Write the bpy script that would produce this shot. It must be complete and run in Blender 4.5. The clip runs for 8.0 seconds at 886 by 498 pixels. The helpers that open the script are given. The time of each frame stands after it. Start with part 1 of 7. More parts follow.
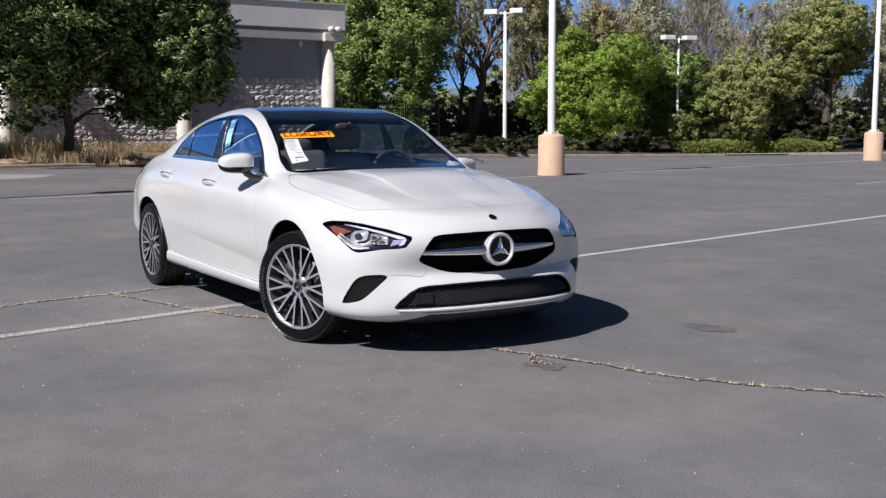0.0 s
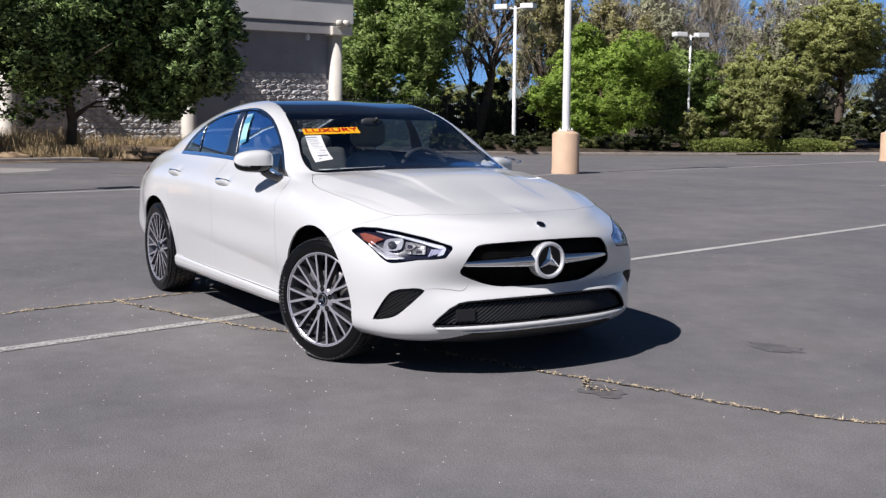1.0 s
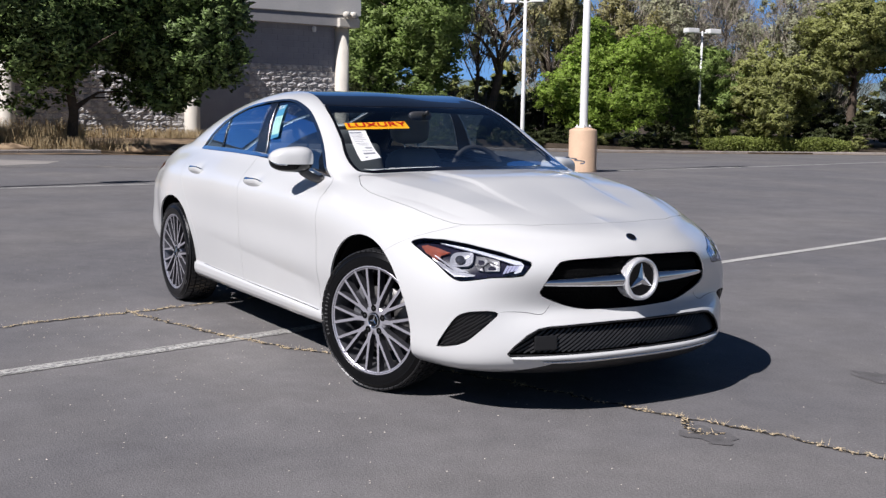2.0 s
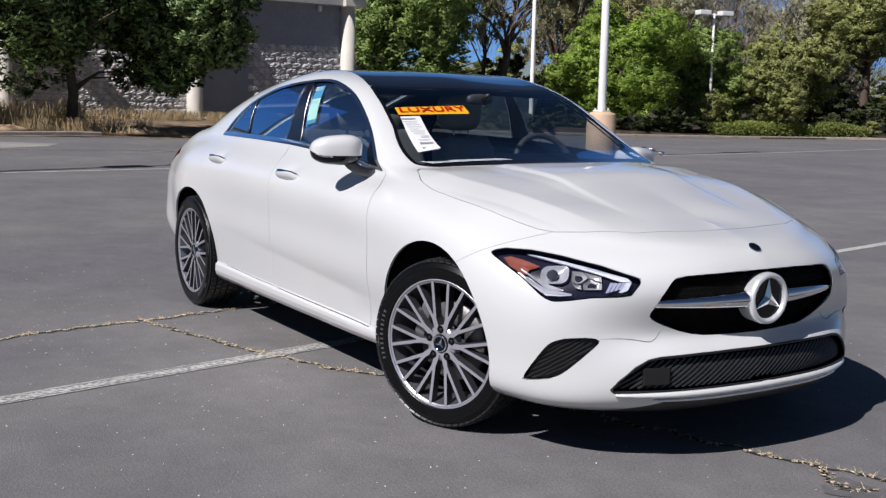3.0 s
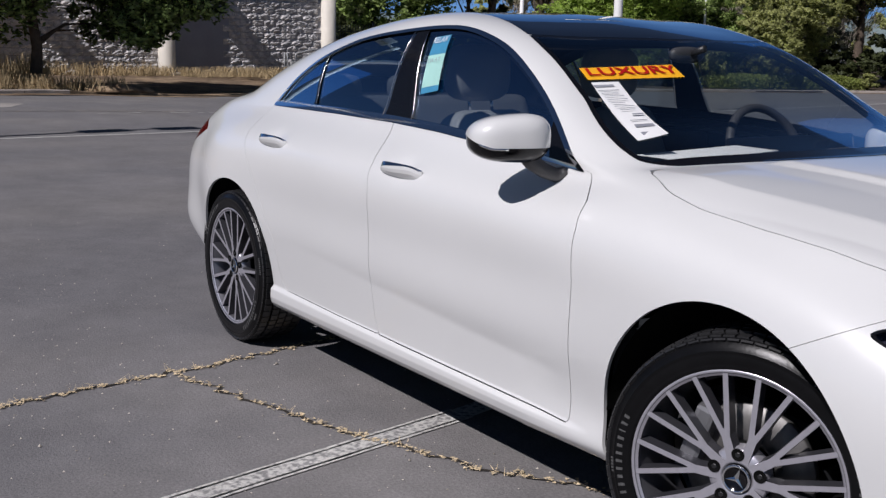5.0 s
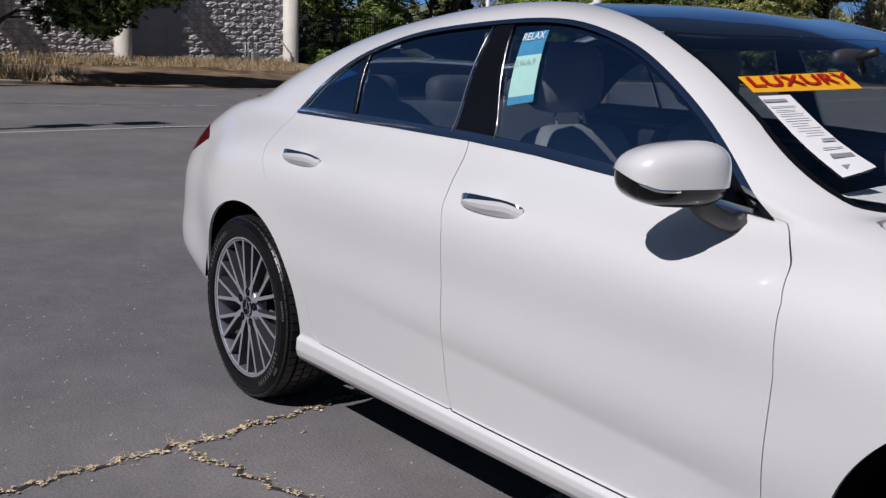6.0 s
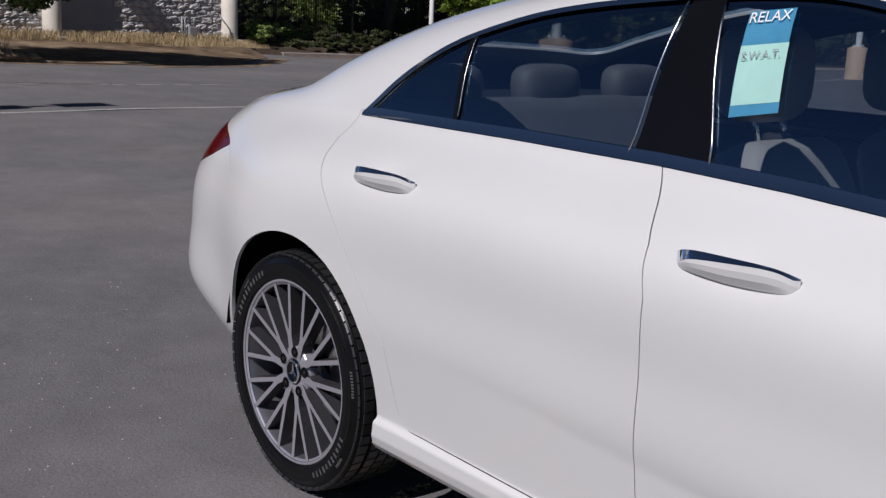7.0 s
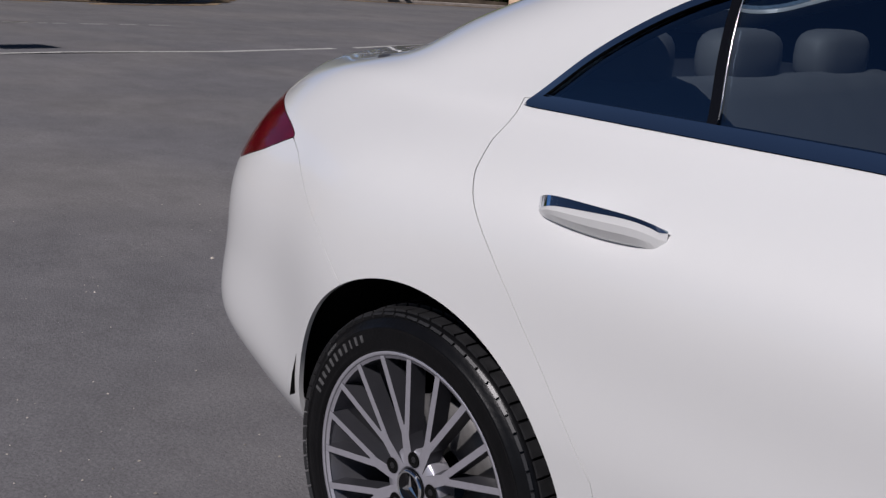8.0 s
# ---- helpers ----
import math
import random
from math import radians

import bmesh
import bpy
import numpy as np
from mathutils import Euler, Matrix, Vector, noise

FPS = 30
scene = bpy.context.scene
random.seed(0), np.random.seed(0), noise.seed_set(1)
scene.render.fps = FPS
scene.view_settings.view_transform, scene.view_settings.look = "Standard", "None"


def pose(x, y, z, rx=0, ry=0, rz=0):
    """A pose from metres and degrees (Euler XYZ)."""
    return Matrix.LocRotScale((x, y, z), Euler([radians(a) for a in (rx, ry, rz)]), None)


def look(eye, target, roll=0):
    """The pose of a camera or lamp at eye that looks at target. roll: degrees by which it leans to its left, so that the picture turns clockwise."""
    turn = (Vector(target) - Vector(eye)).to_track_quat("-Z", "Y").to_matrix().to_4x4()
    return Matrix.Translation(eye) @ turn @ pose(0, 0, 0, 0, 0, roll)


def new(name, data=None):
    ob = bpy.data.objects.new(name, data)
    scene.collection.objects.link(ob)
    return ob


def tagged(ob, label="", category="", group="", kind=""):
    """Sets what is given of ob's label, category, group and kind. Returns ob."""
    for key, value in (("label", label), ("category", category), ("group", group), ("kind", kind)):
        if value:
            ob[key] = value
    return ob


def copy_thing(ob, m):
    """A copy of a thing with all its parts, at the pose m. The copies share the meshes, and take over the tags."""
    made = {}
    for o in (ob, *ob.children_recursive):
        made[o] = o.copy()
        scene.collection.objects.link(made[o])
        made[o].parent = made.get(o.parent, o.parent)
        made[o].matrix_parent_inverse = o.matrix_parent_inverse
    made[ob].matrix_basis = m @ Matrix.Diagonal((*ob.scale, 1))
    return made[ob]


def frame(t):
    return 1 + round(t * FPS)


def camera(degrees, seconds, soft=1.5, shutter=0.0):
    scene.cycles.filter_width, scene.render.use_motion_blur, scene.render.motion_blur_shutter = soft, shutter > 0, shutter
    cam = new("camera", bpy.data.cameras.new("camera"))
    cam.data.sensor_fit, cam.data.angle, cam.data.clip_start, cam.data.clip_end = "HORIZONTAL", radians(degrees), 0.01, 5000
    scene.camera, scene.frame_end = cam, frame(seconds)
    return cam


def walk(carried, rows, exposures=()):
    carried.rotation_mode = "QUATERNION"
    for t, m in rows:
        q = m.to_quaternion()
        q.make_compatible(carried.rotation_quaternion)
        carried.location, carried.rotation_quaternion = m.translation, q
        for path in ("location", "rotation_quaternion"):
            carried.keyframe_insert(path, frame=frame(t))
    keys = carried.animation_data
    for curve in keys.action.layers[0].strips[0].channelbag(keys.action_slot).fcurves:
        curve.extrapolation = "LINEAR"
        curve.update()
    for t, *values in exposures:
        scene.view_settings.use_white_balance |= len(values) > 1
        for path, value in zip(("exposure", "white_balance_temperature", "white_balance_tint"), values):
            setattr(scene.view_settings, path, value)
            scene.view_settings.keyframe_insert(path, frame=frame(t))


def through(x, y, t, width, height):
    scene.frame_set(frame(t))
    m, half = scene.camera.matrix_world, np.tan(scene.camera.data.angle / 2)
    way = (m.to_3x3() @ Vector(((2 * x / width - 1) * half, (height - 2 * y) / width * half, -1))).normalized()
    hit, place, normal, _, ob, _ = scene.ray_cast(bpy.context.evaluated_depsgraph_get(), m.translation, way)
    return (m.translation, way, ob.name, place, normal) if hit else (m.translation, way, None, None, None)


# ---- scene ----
cam = camera(44.1, 8.0, 1.35)
PATH = [
    (0, (7.306, -3.478, 1.277), (5.614, -2.437, 1.05), -0.2),
    (0.5, (7.027, -3.434, 1.264), (5.335, -2.393, 1.037), 0.1),
    (1, (6.654, -3.318, 1.276), (4.96, -2.28, 1.042), 0.3),
    (1.5, (6.236, -3.262, 1.269), (4.544, -2.221, 1.034), 0.6),
    (3, (4.946, -3.035, 1.267), (3.261, -1.993, 0.993), 1.2),
    (3.5, (4.496, -2.97, 1.26), (2.817, -1.922, 0.967), 1.1),
    (4, (4.024, -2.864, 1.26), (2.35, -1.812, 0.957), 1.2),
    (4.5, (3.5, -2.806, 1.271), (1.843, -1.74, 0.93), 1.0),
    (5, (3.012, -2.711, 1.261), (1.372, -1.623, 0.905), 1.0),
    (6.5, (1.618, -2.492, 1.281), (0.068, -1.287, 0.899), 1.8),
    (7, (1.055, -2.394, 1.269), (-0.45, -1.142, 0.862), 2.1),
    (7.5, (0.512, -2.264, 1.244), (-0.957, -0.989, 0.781), 2.7),
    (8, (-0.024, -2.107, 1.246), (-1.434, -0.779, 0.745), 3.5),
]
walk(cam, [(t, look(eye, target, roll)) for t, eye, target, roll in PATH], [(0, .10, 6320, 15), (1.5, .13, 6290, 15), (3.5, -.11, 6250, 14), (4.5, -.28, 6220, 16), (6.5, -.45, 6290, 17), (8, -.55, 6310, 17)])
# ---------------------------------------------------------------- light
SUN = Vector((.25, -.95, 1.0)).normalized()
elevation = math.asin(SUN.z)
world = bpy.data.worlds.new("world")
scene.world = world
world.use_nodes = True
wn = world.node_tree.nodes
sky = wn.new("ShaderNodeTexSky")
sky.sky_type, sky.sun_disc = "NISHITA", False
sky.sun_elevation, sky.sun_rotation = elevation, math.atan2(SUN.x, SUN.y)
sky.air_density, sky.dust_density, sky.ozone_density = .7, .02, 4.0
wn["Background"].inputs["Strength"].default_value = .038
world.node_tree.links.new(sky.outputs[0], wn["Background"].inputs[0])
sun = new("sun", bpy.data.lights.new("sun", "SUN"))
sun.data.energy, sun.data.angle, sun.data.color = 5.5, radians(.5), (1, .968, .93)
sun.matrix_world = look(SUN * 30, (0, 0, 0))


# ---------------------------------------------------------------- materials
def material(name, colour, rough=.5, metal=0.0, vary=.15, scale=8.0, fine=0.0, bump=0.0, bump_scale=60.0, coat=0.0, second=None, mix_scale=1.5, island=0.0, spec=.5):
    """Principled surface: colour with two scales of variation, an optional second tone, relief and clear coat."""
    m = bpy.data.materials.new(name)
    m.use_nodes = True
    nt, n, l = m.node_tree, m.node_tree.nodes, m.node_tree.links
    b = n["Principled BSDF"]
    b.inputs["Roughness"].default_value, b.inputs["Metallic"].default_value = rough, metal
    b.inputs["Specular IOR Level"].default_value = spec
    b.inputs["Coat Weight"].default_value, b.inputs["Coat Roughness"].default_value = coat, .03
    co = n.new("ShaderNodeTexCoord")
    big = n.new("ShaderNodeTexNoise")
    big.inputs["Scale"].default_value, big.inputs["Detail"].default_value = scale, 5
    l.new(co.outputs["Object"], big.inputs["Vector"])
    hsv = n.new("ShaderNodeHueSaturation")
    hsv.inputs["Color"].default_value = (*colour, 1)
    if second:
        pick = n.new("ShaderNodeTexNoise")
        pick.inputs["Scale"].default_value, pick.inputs["Detail"].default_value = mix_scale, 6
        l.new(co.outputs["Object"], pick.inputs["Vector"])
        ramp = n.new("ShaderNodeValToRGB")
        ramp.color_ramp.elements[0].position, ramp.color_ramp.elements[1].position = .42, .62
        ramp.color_ramp.elements[0].color, ramp.color_ramp.elements[1].color = (*colour, 1), (*second, 1)
        l.new(pick.outputs["Fac"], ramp.inputs["Fac"])
        l.new(ramp.outputs["Color"], hsv.inputs["Color"])
    span = n.new("ShaderNodeMapRange")
    span.inputs["From Min"].default_value, span.inputs["From Max"].default_value = .25, .75
    span.inputs["To Min"].default_value, span.inputs["To Max"].default_value = 1 - vary, 1 + vary
    l.new(big.outputs["Fac"], span.inputs["Value"])
    value = span.outputs["Result"]
    if fine:
        small = n.new("ShaderNodeTexNoise")
        small.inputs["Scale"].default_value, small.inputs["Detail"].default_value = scale * 25, 3
        l.new(co.outputs["Object"], small.inputs["Vector"])
        fr = n.new("ShaderNodeMapRange")
        fr.inputs["From Min"].default_value, fr.inputs["From Max"].default_value = .3, .7
        fr.inputs["To Min"].default_value, fr.inputs["To Max"].default_value = 1 - fine, 1 + fine
        l.new(small.outputs["Fac"], fr.inputs["Value"])
        mul = n.new("ShaderNodeMath")
        mul.operation = "MULTIPLY"
        l.new(value, mul.inputs[0]), l.new(fr.outputs["Result"], mul.inputs[1])
        value = mul.outputs[0]
    if island:
        geo = n.new("ShaderNodeNewGeometry")
        ir = n.new("ShaderNodeMapRange")
        ir.inputs["To Min"].default_value, ir.inputs["To Max"].default_value = 1 - island, 1 + island
        l.new(geo.outputs["Random Per Island"], ir.inputs["Value"])
        mul = n.new("ShaderNodeMath")
        mul.operation = "MULTIPLY"
        l.new(value, mul.inputs[0]), l.new(ir.outputs["Result"], mul.inputs[1])
        value = mul.outputs[0]
    l.new(value, hsv.inputs["Value"])
    l.new(hsv.outputs["Color"], b.inputs["Base Color"])
    if bump:
        bn = n.new("ShaderNodeTexNoise")
        bn.inputs["Scale"].default_value, bn.inputs["Detail"].default_value = bump_scale, 6
        l.new(co.outputs["Object"], bn.inputs["Vector"])
        bp = n.new("ShaderNodeBump")
        bp.inputs["Strength"].default_value, bp.inputs["Distance"].default_value = bump, .02
        l.new(bn.outputs["Fac"], bp.inputs["Height"])
        l.new(bp.outputs["Normal"], b.inputs["Normal"])
    return m


def leaf_material(name, colour, island=.45, through=.5):
    m = material(name, colour, rough=.55, vary=.25, scale=.6, island=island, spec=.3)
    n, l = m.node_tree.nodes, m.node_tree.links
    b, out = n["Principled BSDF"], n["Material Output"]
    tr, mix = n.new("ShaderNodeBsdfTranslucent"), n.new("ShaderNodeMixShader")
    mix.inputs[0].default_value = through
    l.new(b.inputs["Base Color"].links[0].from_socket, tr.inputs["Color"])
    l.new(b.outputs[0], mix.inputs[1]), l.new(tr.outputs[0], mix.inputs[2]), l.new(mix.outputs[0], out.inputs["Surface"])
    return m


def glass_material(name, tint, rough=.0, face_on=.06, sheen=(1, 1, 1), steep=4):
    """Thin tinted pane: clear to look through by its tint, mirrors more at a slant, in the colour of its sheen."""
    m = bpy.data.materials.new(name)
    m.use_nodes = True
    n, l = m.node_tree.nodes, m.node_tree.links
    n.remove(n["Principled BSDF"])
    clear, gloss, mix, lay = n.new("ShaderNodeBsdfTransparent"), n.new("ShaderNodeBsdfGlossy"), n.new("ShaderNodeMixShader"), n.new("ShaderNodeLayerWeight")
    clear.inputs["Color"].default_value = (*tint, 1)
    gloss.inputs["Roughness"].default_value = rough
    gloss.inputs["Color"].default_value = (*sheen, 1)
    lay.inputs["Blend"].default_value = .5
    fifth, span = n.new("ShaderNodeMath"), n.new("ShaderNodeMapRange")
    fifth.operation, fifth.inputs[1].default_value = "POWER", steep
    span.inputs["To Min"].default_value, span.inputs["To Max"].default_value = face_on, 1
    l.new(lay.outputs["Facing"], fifth.inputs[0]), l.new(fifth.outputs[0], span.inputs["Value"])
    l.new(span.outputs["Result"], mix.inputs[0]), l.new(clear.outputs[0], mix.inputs[1]), l.new(gloss.outputs[0], mix.inputs[2])
    l.new(mix.outputs[0], n["Material Output"].inputs["Surface"])
    return m


PAINT = material("white_paint", (.635, .637, .628), rough=.32, vary=.012, scale=3, coat=1.0)
BLACK_GLOSS = material("gloss_black", (.005, .005, .006), rough=.12, vary=.1, spec=.4)
BLACK_PLASTIC = material("black_plastic", (.013, .013, .014), rough=.45, vary=.15, scale=40, bump=.05, bump_scale=400)
DARK = material("dark_cavity", (.004, .004, .004), rough=.9, vary=.2, spec=.1)
CHROME = material("chrome", (.86, .87, .88), rough=.07, metal=1, vary=.02)
SATIN = material("satin_aluminium", (.72, .73, .75), rough=.22, metal=1, vary=.04, scale=30)
RIM_FACE = material("machined_rim", (.56, .55, .60), rough=.32, metal=.7, vary=.05, scale=60)
RIM_DARK = material("dark_grey_rim", (.075, .075, .085), rough=.35, metal=.6, vary=.08, scale=30)
RIM_BARREL = material("silver_rim_barrel", (.20, .20, .22), rough=.3, metal=.7, vary=.08, scale=30)
RUBBER = material("tyre_rubber", (.004, .004, .0045), spec=.22, rough=.3, vary=.25, scale=25, fine=.15, bump=.04, bump_scale=120)
# lighter tone than the side wall's rubber
TREAD = material("lighter_tread_rubber", (.020, .020, .021), rough=.38, vary=.3, scale=60)
RAISED = material("raised_rubber_marks", (.075, .075, .075), rough=.5, vary=.35, scale=90)
# the bluish sheen paints the sky's blue into the panes' reflections
GLASS_SIDE = glass_material("tinted_side_glass", (.84, .90, .93), face_on=.26, sheen=(.52, .75, 1), steep=2)
GLASS_REAR = glass_material("dark_rear_glass", (.58, .66, .72), face_on=.20, sheen=(.52, .75, 1), steep=2)
GLASS_WIND = glass_material("laminated_windscreen", (.86, .91, .91), face_on=.05, sheen=(.7, .86, 1))
GLASS_CLEAR = glass_material("clear_lens", (.93, .95, .96), face_on=.05, sheen=(.72, .80, 1))
ROOF_GLASS = material("panoramic_roof_glass", (.006, .008, .013), rough=.03, vary=.05, coat=.5)


# ---------------------------------------------------------------- building meshes
def mesh_object(name, verts, faces, mat, parent=None, label="", normals=None, smooth=True):
    me = bpy.data.meshes.new(name)
    me.from_pydata([tuple(map(float, p)) for p in verts], [], [tuple(map(int, f)) for f in faces])
    for m in (mat if isinstance(mat, (list, tuple)) else [mat]):
        me.materials.append(m)
    me.update()
    if smooth:
        me.shade_smooth()
    if normals is not None:
        me.normals_split_custom_set_from_vertices([tuple(map(float, p)) for p in normals])
    ob = new(name, me)
    if parent:
        ob.parent = parent
    if label:
        ob["label"] = label
    return ob


def part(name, bm, mat, parent=None, label="", smooth=False):
    me = bpy.data.meshes.new(name)
    bm.to_mesh(me)
    bm.free()
    for m in (mat if isinstance(mat, (list, tuple)) else [mat]):
        me.materials.append(m)
    if smooth:
        me.shade_smooth()
    ob = new(name, me)
    if parent:
        ob.parent = parent
    if label:
        ob["label"] = label
    return ob


def group_thing(name, label, category, group="", at=Matrix()):
    e = new(name)
    e.empty_display_size = .2
    e.matrix_basis = at
    return tagged(e, label, category, group)


def box(bm, centre, size, bevel=0.0, turn=None, index=0, segments=2):
    """A box with rounded edges, added to bm."""
    made = bmesh.ops.create_cube(bm, size=1.0)["verts"]
    m = Matrix.Translation(centre) @ (turn or Matrix()) @ Matrix.Diagonal((*size, 1))
    bmesh.ops.transform(bm, matrix=m, verts=made)
    faces = {f for v in made for f in v.link_faces}
    if bevel:
        edges = {e for f in faces for e in f.edges}
        out = bmesh.ops.bevel(bm, geom=list(edges), offset=bevel, segments=segments, affect="EDGES", profile=.6)
        faces = {f for f in faces if f.is_valid} | set(out["faces"])
    for f in faces:
        f.material_index = index
    return bm


def lathe(profile, steps=48, axis="y", close=False):
    """Turns a profile of (radius, along) about an axis: points and quads."""
    v, f, n = [], [], len(profile)
    for i in range(steps):
        a = 2 * math.pi * i / steps
        for r, h in profile:
            c, s = r * math.cos(a), r * math.sin(a)
            v.append((c, h, s) if axis == "y" else (c, s, h))
    for i in range(steps):
        j = (i + 1) % steps
        for k in range(n if close else n - 1):
            q = (i * n + k, i * n + (k + 1) % n, j * n + (k + 1) % n, j * n + k)
            f.append(q if axis == "y" else q[::-1])
    return v, f


def tube(points, radius, sides=8, flat=1.0, up=(0, 0, 1)):
    """A swept bar along points: verts and faces. radius: one or one a point; flat squeezes it along up."""
    p = [Vector(q) for q in points]
    v, f = [], []
    for i, q in enumerate(p):
        d = (p[min(i + 1, len(p) - 1)] - p[max(i - 1, 0)]).normalized()
        side = d.cross(Vector(up))
        side = side.normalized() if side.length > 1e-6 else Vector((1, 0, 0))
        top = side.cross(d)
        r = radius[i] if isinstance(radius, (list, tuple)) else radius
        for k in range(sides):
            a = 2 * math.pi * k / sides
            v.append(q + side * (r * math.cos(a)) + top * (r * flat * math.sin(a)))
    for i in range(len(p) - 1):
        for k in range(sides):
            m = (k + 1) % sides
            f.append((i * sides + k, i * sides + m, (i + 1) * sides + m, (i + 1) * sides + k))
    f.append(tuple(range(sides))[::-1])
    f.append(tuple((len(p) - 1) * sides + k for k in range(sides)))
    return v, f


def smooth_line(points, count, closed=False):
    """A spline through points, read at even steps."""
    p = np.array(points, float)
    if closed:
        q = np.concatenate([p[-3:], p, p[:4]])
        t = np.r_[0, np.cumsum(np.linalg.norm(np.diff(q, axis=0), axis=1) ** .5)]
        return spline(t, q, np.linspace(t[3], t[3 + len(p)], count, endpoint=False))
    t = np.r_[0, np.cumsum(np.linalg.norm(np.diff(p, axis=0), axis=1) ** .5)]
    return spline(t, p, np.linspace(t[0], t[-1], count))


def text_object(name, words, mat, size, parent, m, thick=.0006, bold=0.0):
    cu = bpy.data.curves.new(name, "FONT")
    cu.offset = bold
    cu.body, cu.size, cu.extrude, cu.align_x, cu.align_y = words, size, thick, "CENTER", "CENTER"
    tmp = bpy.data.objects.new(name, cu)
    scene.collection.objects.link(tmp)
    bpy.context.view_layer.update()
    me = bpy.data.meshes.new_from_object(tmp.evaluated_get(bpy.context.evaluated_depsgraph_get()))
    bpy.data.objects.remove(tmp)
    bpy.data.curves.remove(cu)
    me.materials.clear()
    me.materials.append(mat)
    ob = new(name, me)
    ob.parent = parent
    ob.matrix_basis = m
    return ob




# ---------------------------------------------------------------- the car's skin
# Lines that run round one half of the body, from the middle of the nose to the middle of the tail (forward, half width, height).
LINE_A = [(2.15, 0, 0.17), (2.13, 0.3, 0.17), (2.05, 0.56, 0.18), (1.93, 0.72, 0.19), (1.75, 0.8, 0.2), (1.365, 0.83, 0.2), (1.02, 0.842, 0.212),
          (0.72, 0.842, 0.212), (0.42, 0.842, 0.212), (0.12, 0.842, 0.212), (-0.15, 0.842, 0.212), (-0.45, 0.842, 0.212), (-0.77, 0.842, 0.212), (-1.06, 0.842, 0.212),
          (-1.37, 0.82, 0.22), (-1.65, 0.81, 0.25), (-1.85, 0.78, 0.26), (-2.05, 0.7, 0.27), (-2.2, 0.53, 0.27), (-2.26, 0.29, 0.27), (-2.28, 0, 0.27)]
LINE_B = [(2.268, 0, 0.232), (2.242, 0.3, 0.232), (2.148, 0.57, 0.238), (2, 0.745, 0.23), (1.79, 0.845, 0.24), (1.365, 0.875, 0.25), (1.02, 0.875, 0.25),
          (0.72, 0.873, 0.245), (0.42, 0.872, 0.245), (0.12, 0.872, 0.245), (-0.15, 0.872, 0.245), (-0.45, 0.872, 0.245), (-0.77, 0.875, 0.25), (-1.06, 0.878, 0.26),
          (-1.37, 0.875, 0.28), (-1.65, 0.86, 0.31), (-1.85, 0.83, 0.33), (-2.08, 0.755, 0.34), (-2.25, 0.57, 0.34), (-2.32, 0.31, 0.34), (-2.335, 0, 0.34)]
LINE_C = [(2.267, 0, 0.391), (2.241, 0.3, 0.391), (2.15, 0.575, 0.375), (2.005, 0.76, 0.34), (1.8, 0.862, 0.34), (1.365, 0.885, 0.33), (1.02, 0.873, 0.32),
          (0.72, 0.86, 0.315), (0.42, 0.857, 0.315), (0.12, 0.856, 0.315), (-0.15, 0.856, 0.315), (-0.45, 0.857, 0.32), (-0.77, 0.862, 0.325), (-1.06, 0.876, 0.34),
          (-1.37, 0.885, 0.365), (-1.65, 0.88, 0.4), (-1.85, 0.85, 0.42), (-2.153, 0.797, 0.44), (-2.315, 0.595, 0.44), (-2.39, 0.32, 0.44), (-2.4, 0, 0.44)]
LINE_D = [(2.211, 0, 0.459), (2.185, 0.3, 0.459), (2.108, 0.59, 0.469), (2, 0.775, 0.49), (1.8, 0.878, 0.5), (1.365, 0.9, 0.5), (1.02, 0.895, 0.49),
          (0.72, 0.893, 0.485), (0.42, 0.893, 0.485), (0.12, 0.893, 0.487), (-0.15, 0.893, 0.49), (-0.45, 0.893, 0.495), (-0.77, 0.893, 0.5), (-1.06, 0.897, 0.51),
          (-1.37, 0.905, 0.53), (-1.65, 0.897, 0.565), (-1.85, 0.862, 0.585), (-2.146, 0.796, 0.6), (-2.31, 0.6, 0.6), (-2.39, 0.32, 0.6), (-2.405, 0, 0.6)]
LINE_E = [(2.27, 0, 0.6), (2.235, 0.3, 0.6), (2.11, 0.6, 0.61), (1.96, 0.775, 0.625), (1.78, 0.87, 0.64), (1.365, 0.91, 0.66), (1.02, 0.907, 0.66),
          (0.72, 0.905, 0.66), (0.42, 0.905, 0.66), (0.12, 0.905, 0.66), (-0.15, 0.905, 0.665), (-0.45, 0.904, 0.67), (-0.77, 0.902, 0.675), (-1.06, 0.903, 0.69),
          (-1.37, 0.91, 0.71), (-1.65, 0.9, 0.735), (-1.85, 0.86, 0.75), (-2.137, 0.782, 0.76), (-2.305, 0.59, 0.77), (-2.38, 0.32, 0.77), (-2.395, 0, 0.77)]
LINE_F = [(2.245, 0, 0.7), (2.205, 0.3, 0.7), (2.06, 0.58, 0.7), (1.9, 0.735, 0.715), (1.72, 0.83, 0.74), (1.365, 0.875, 0.8), (1.02, 0.884, 0.832),
          (0.72, 0.889, 0.842), (0.42, 0.892, 0.848), (0.12, 0.893, 0.853), (-0.15, 0.893, 0.86), (-0.45, 0.89, 0.867), (-0.77, 0.882, 0.875), (-1.06, 0.874, 0.882),
          (-1.37, 0.864, 0.89), (-1.65, 0.838, 0.897), (-1.85, 0.795, 0.902), (-2.085, 0.712, 0.916), (-2.255, 0.53, 0.924), (-2.325, 0.29, 0.925), (-2.335, 0, 0.93)]
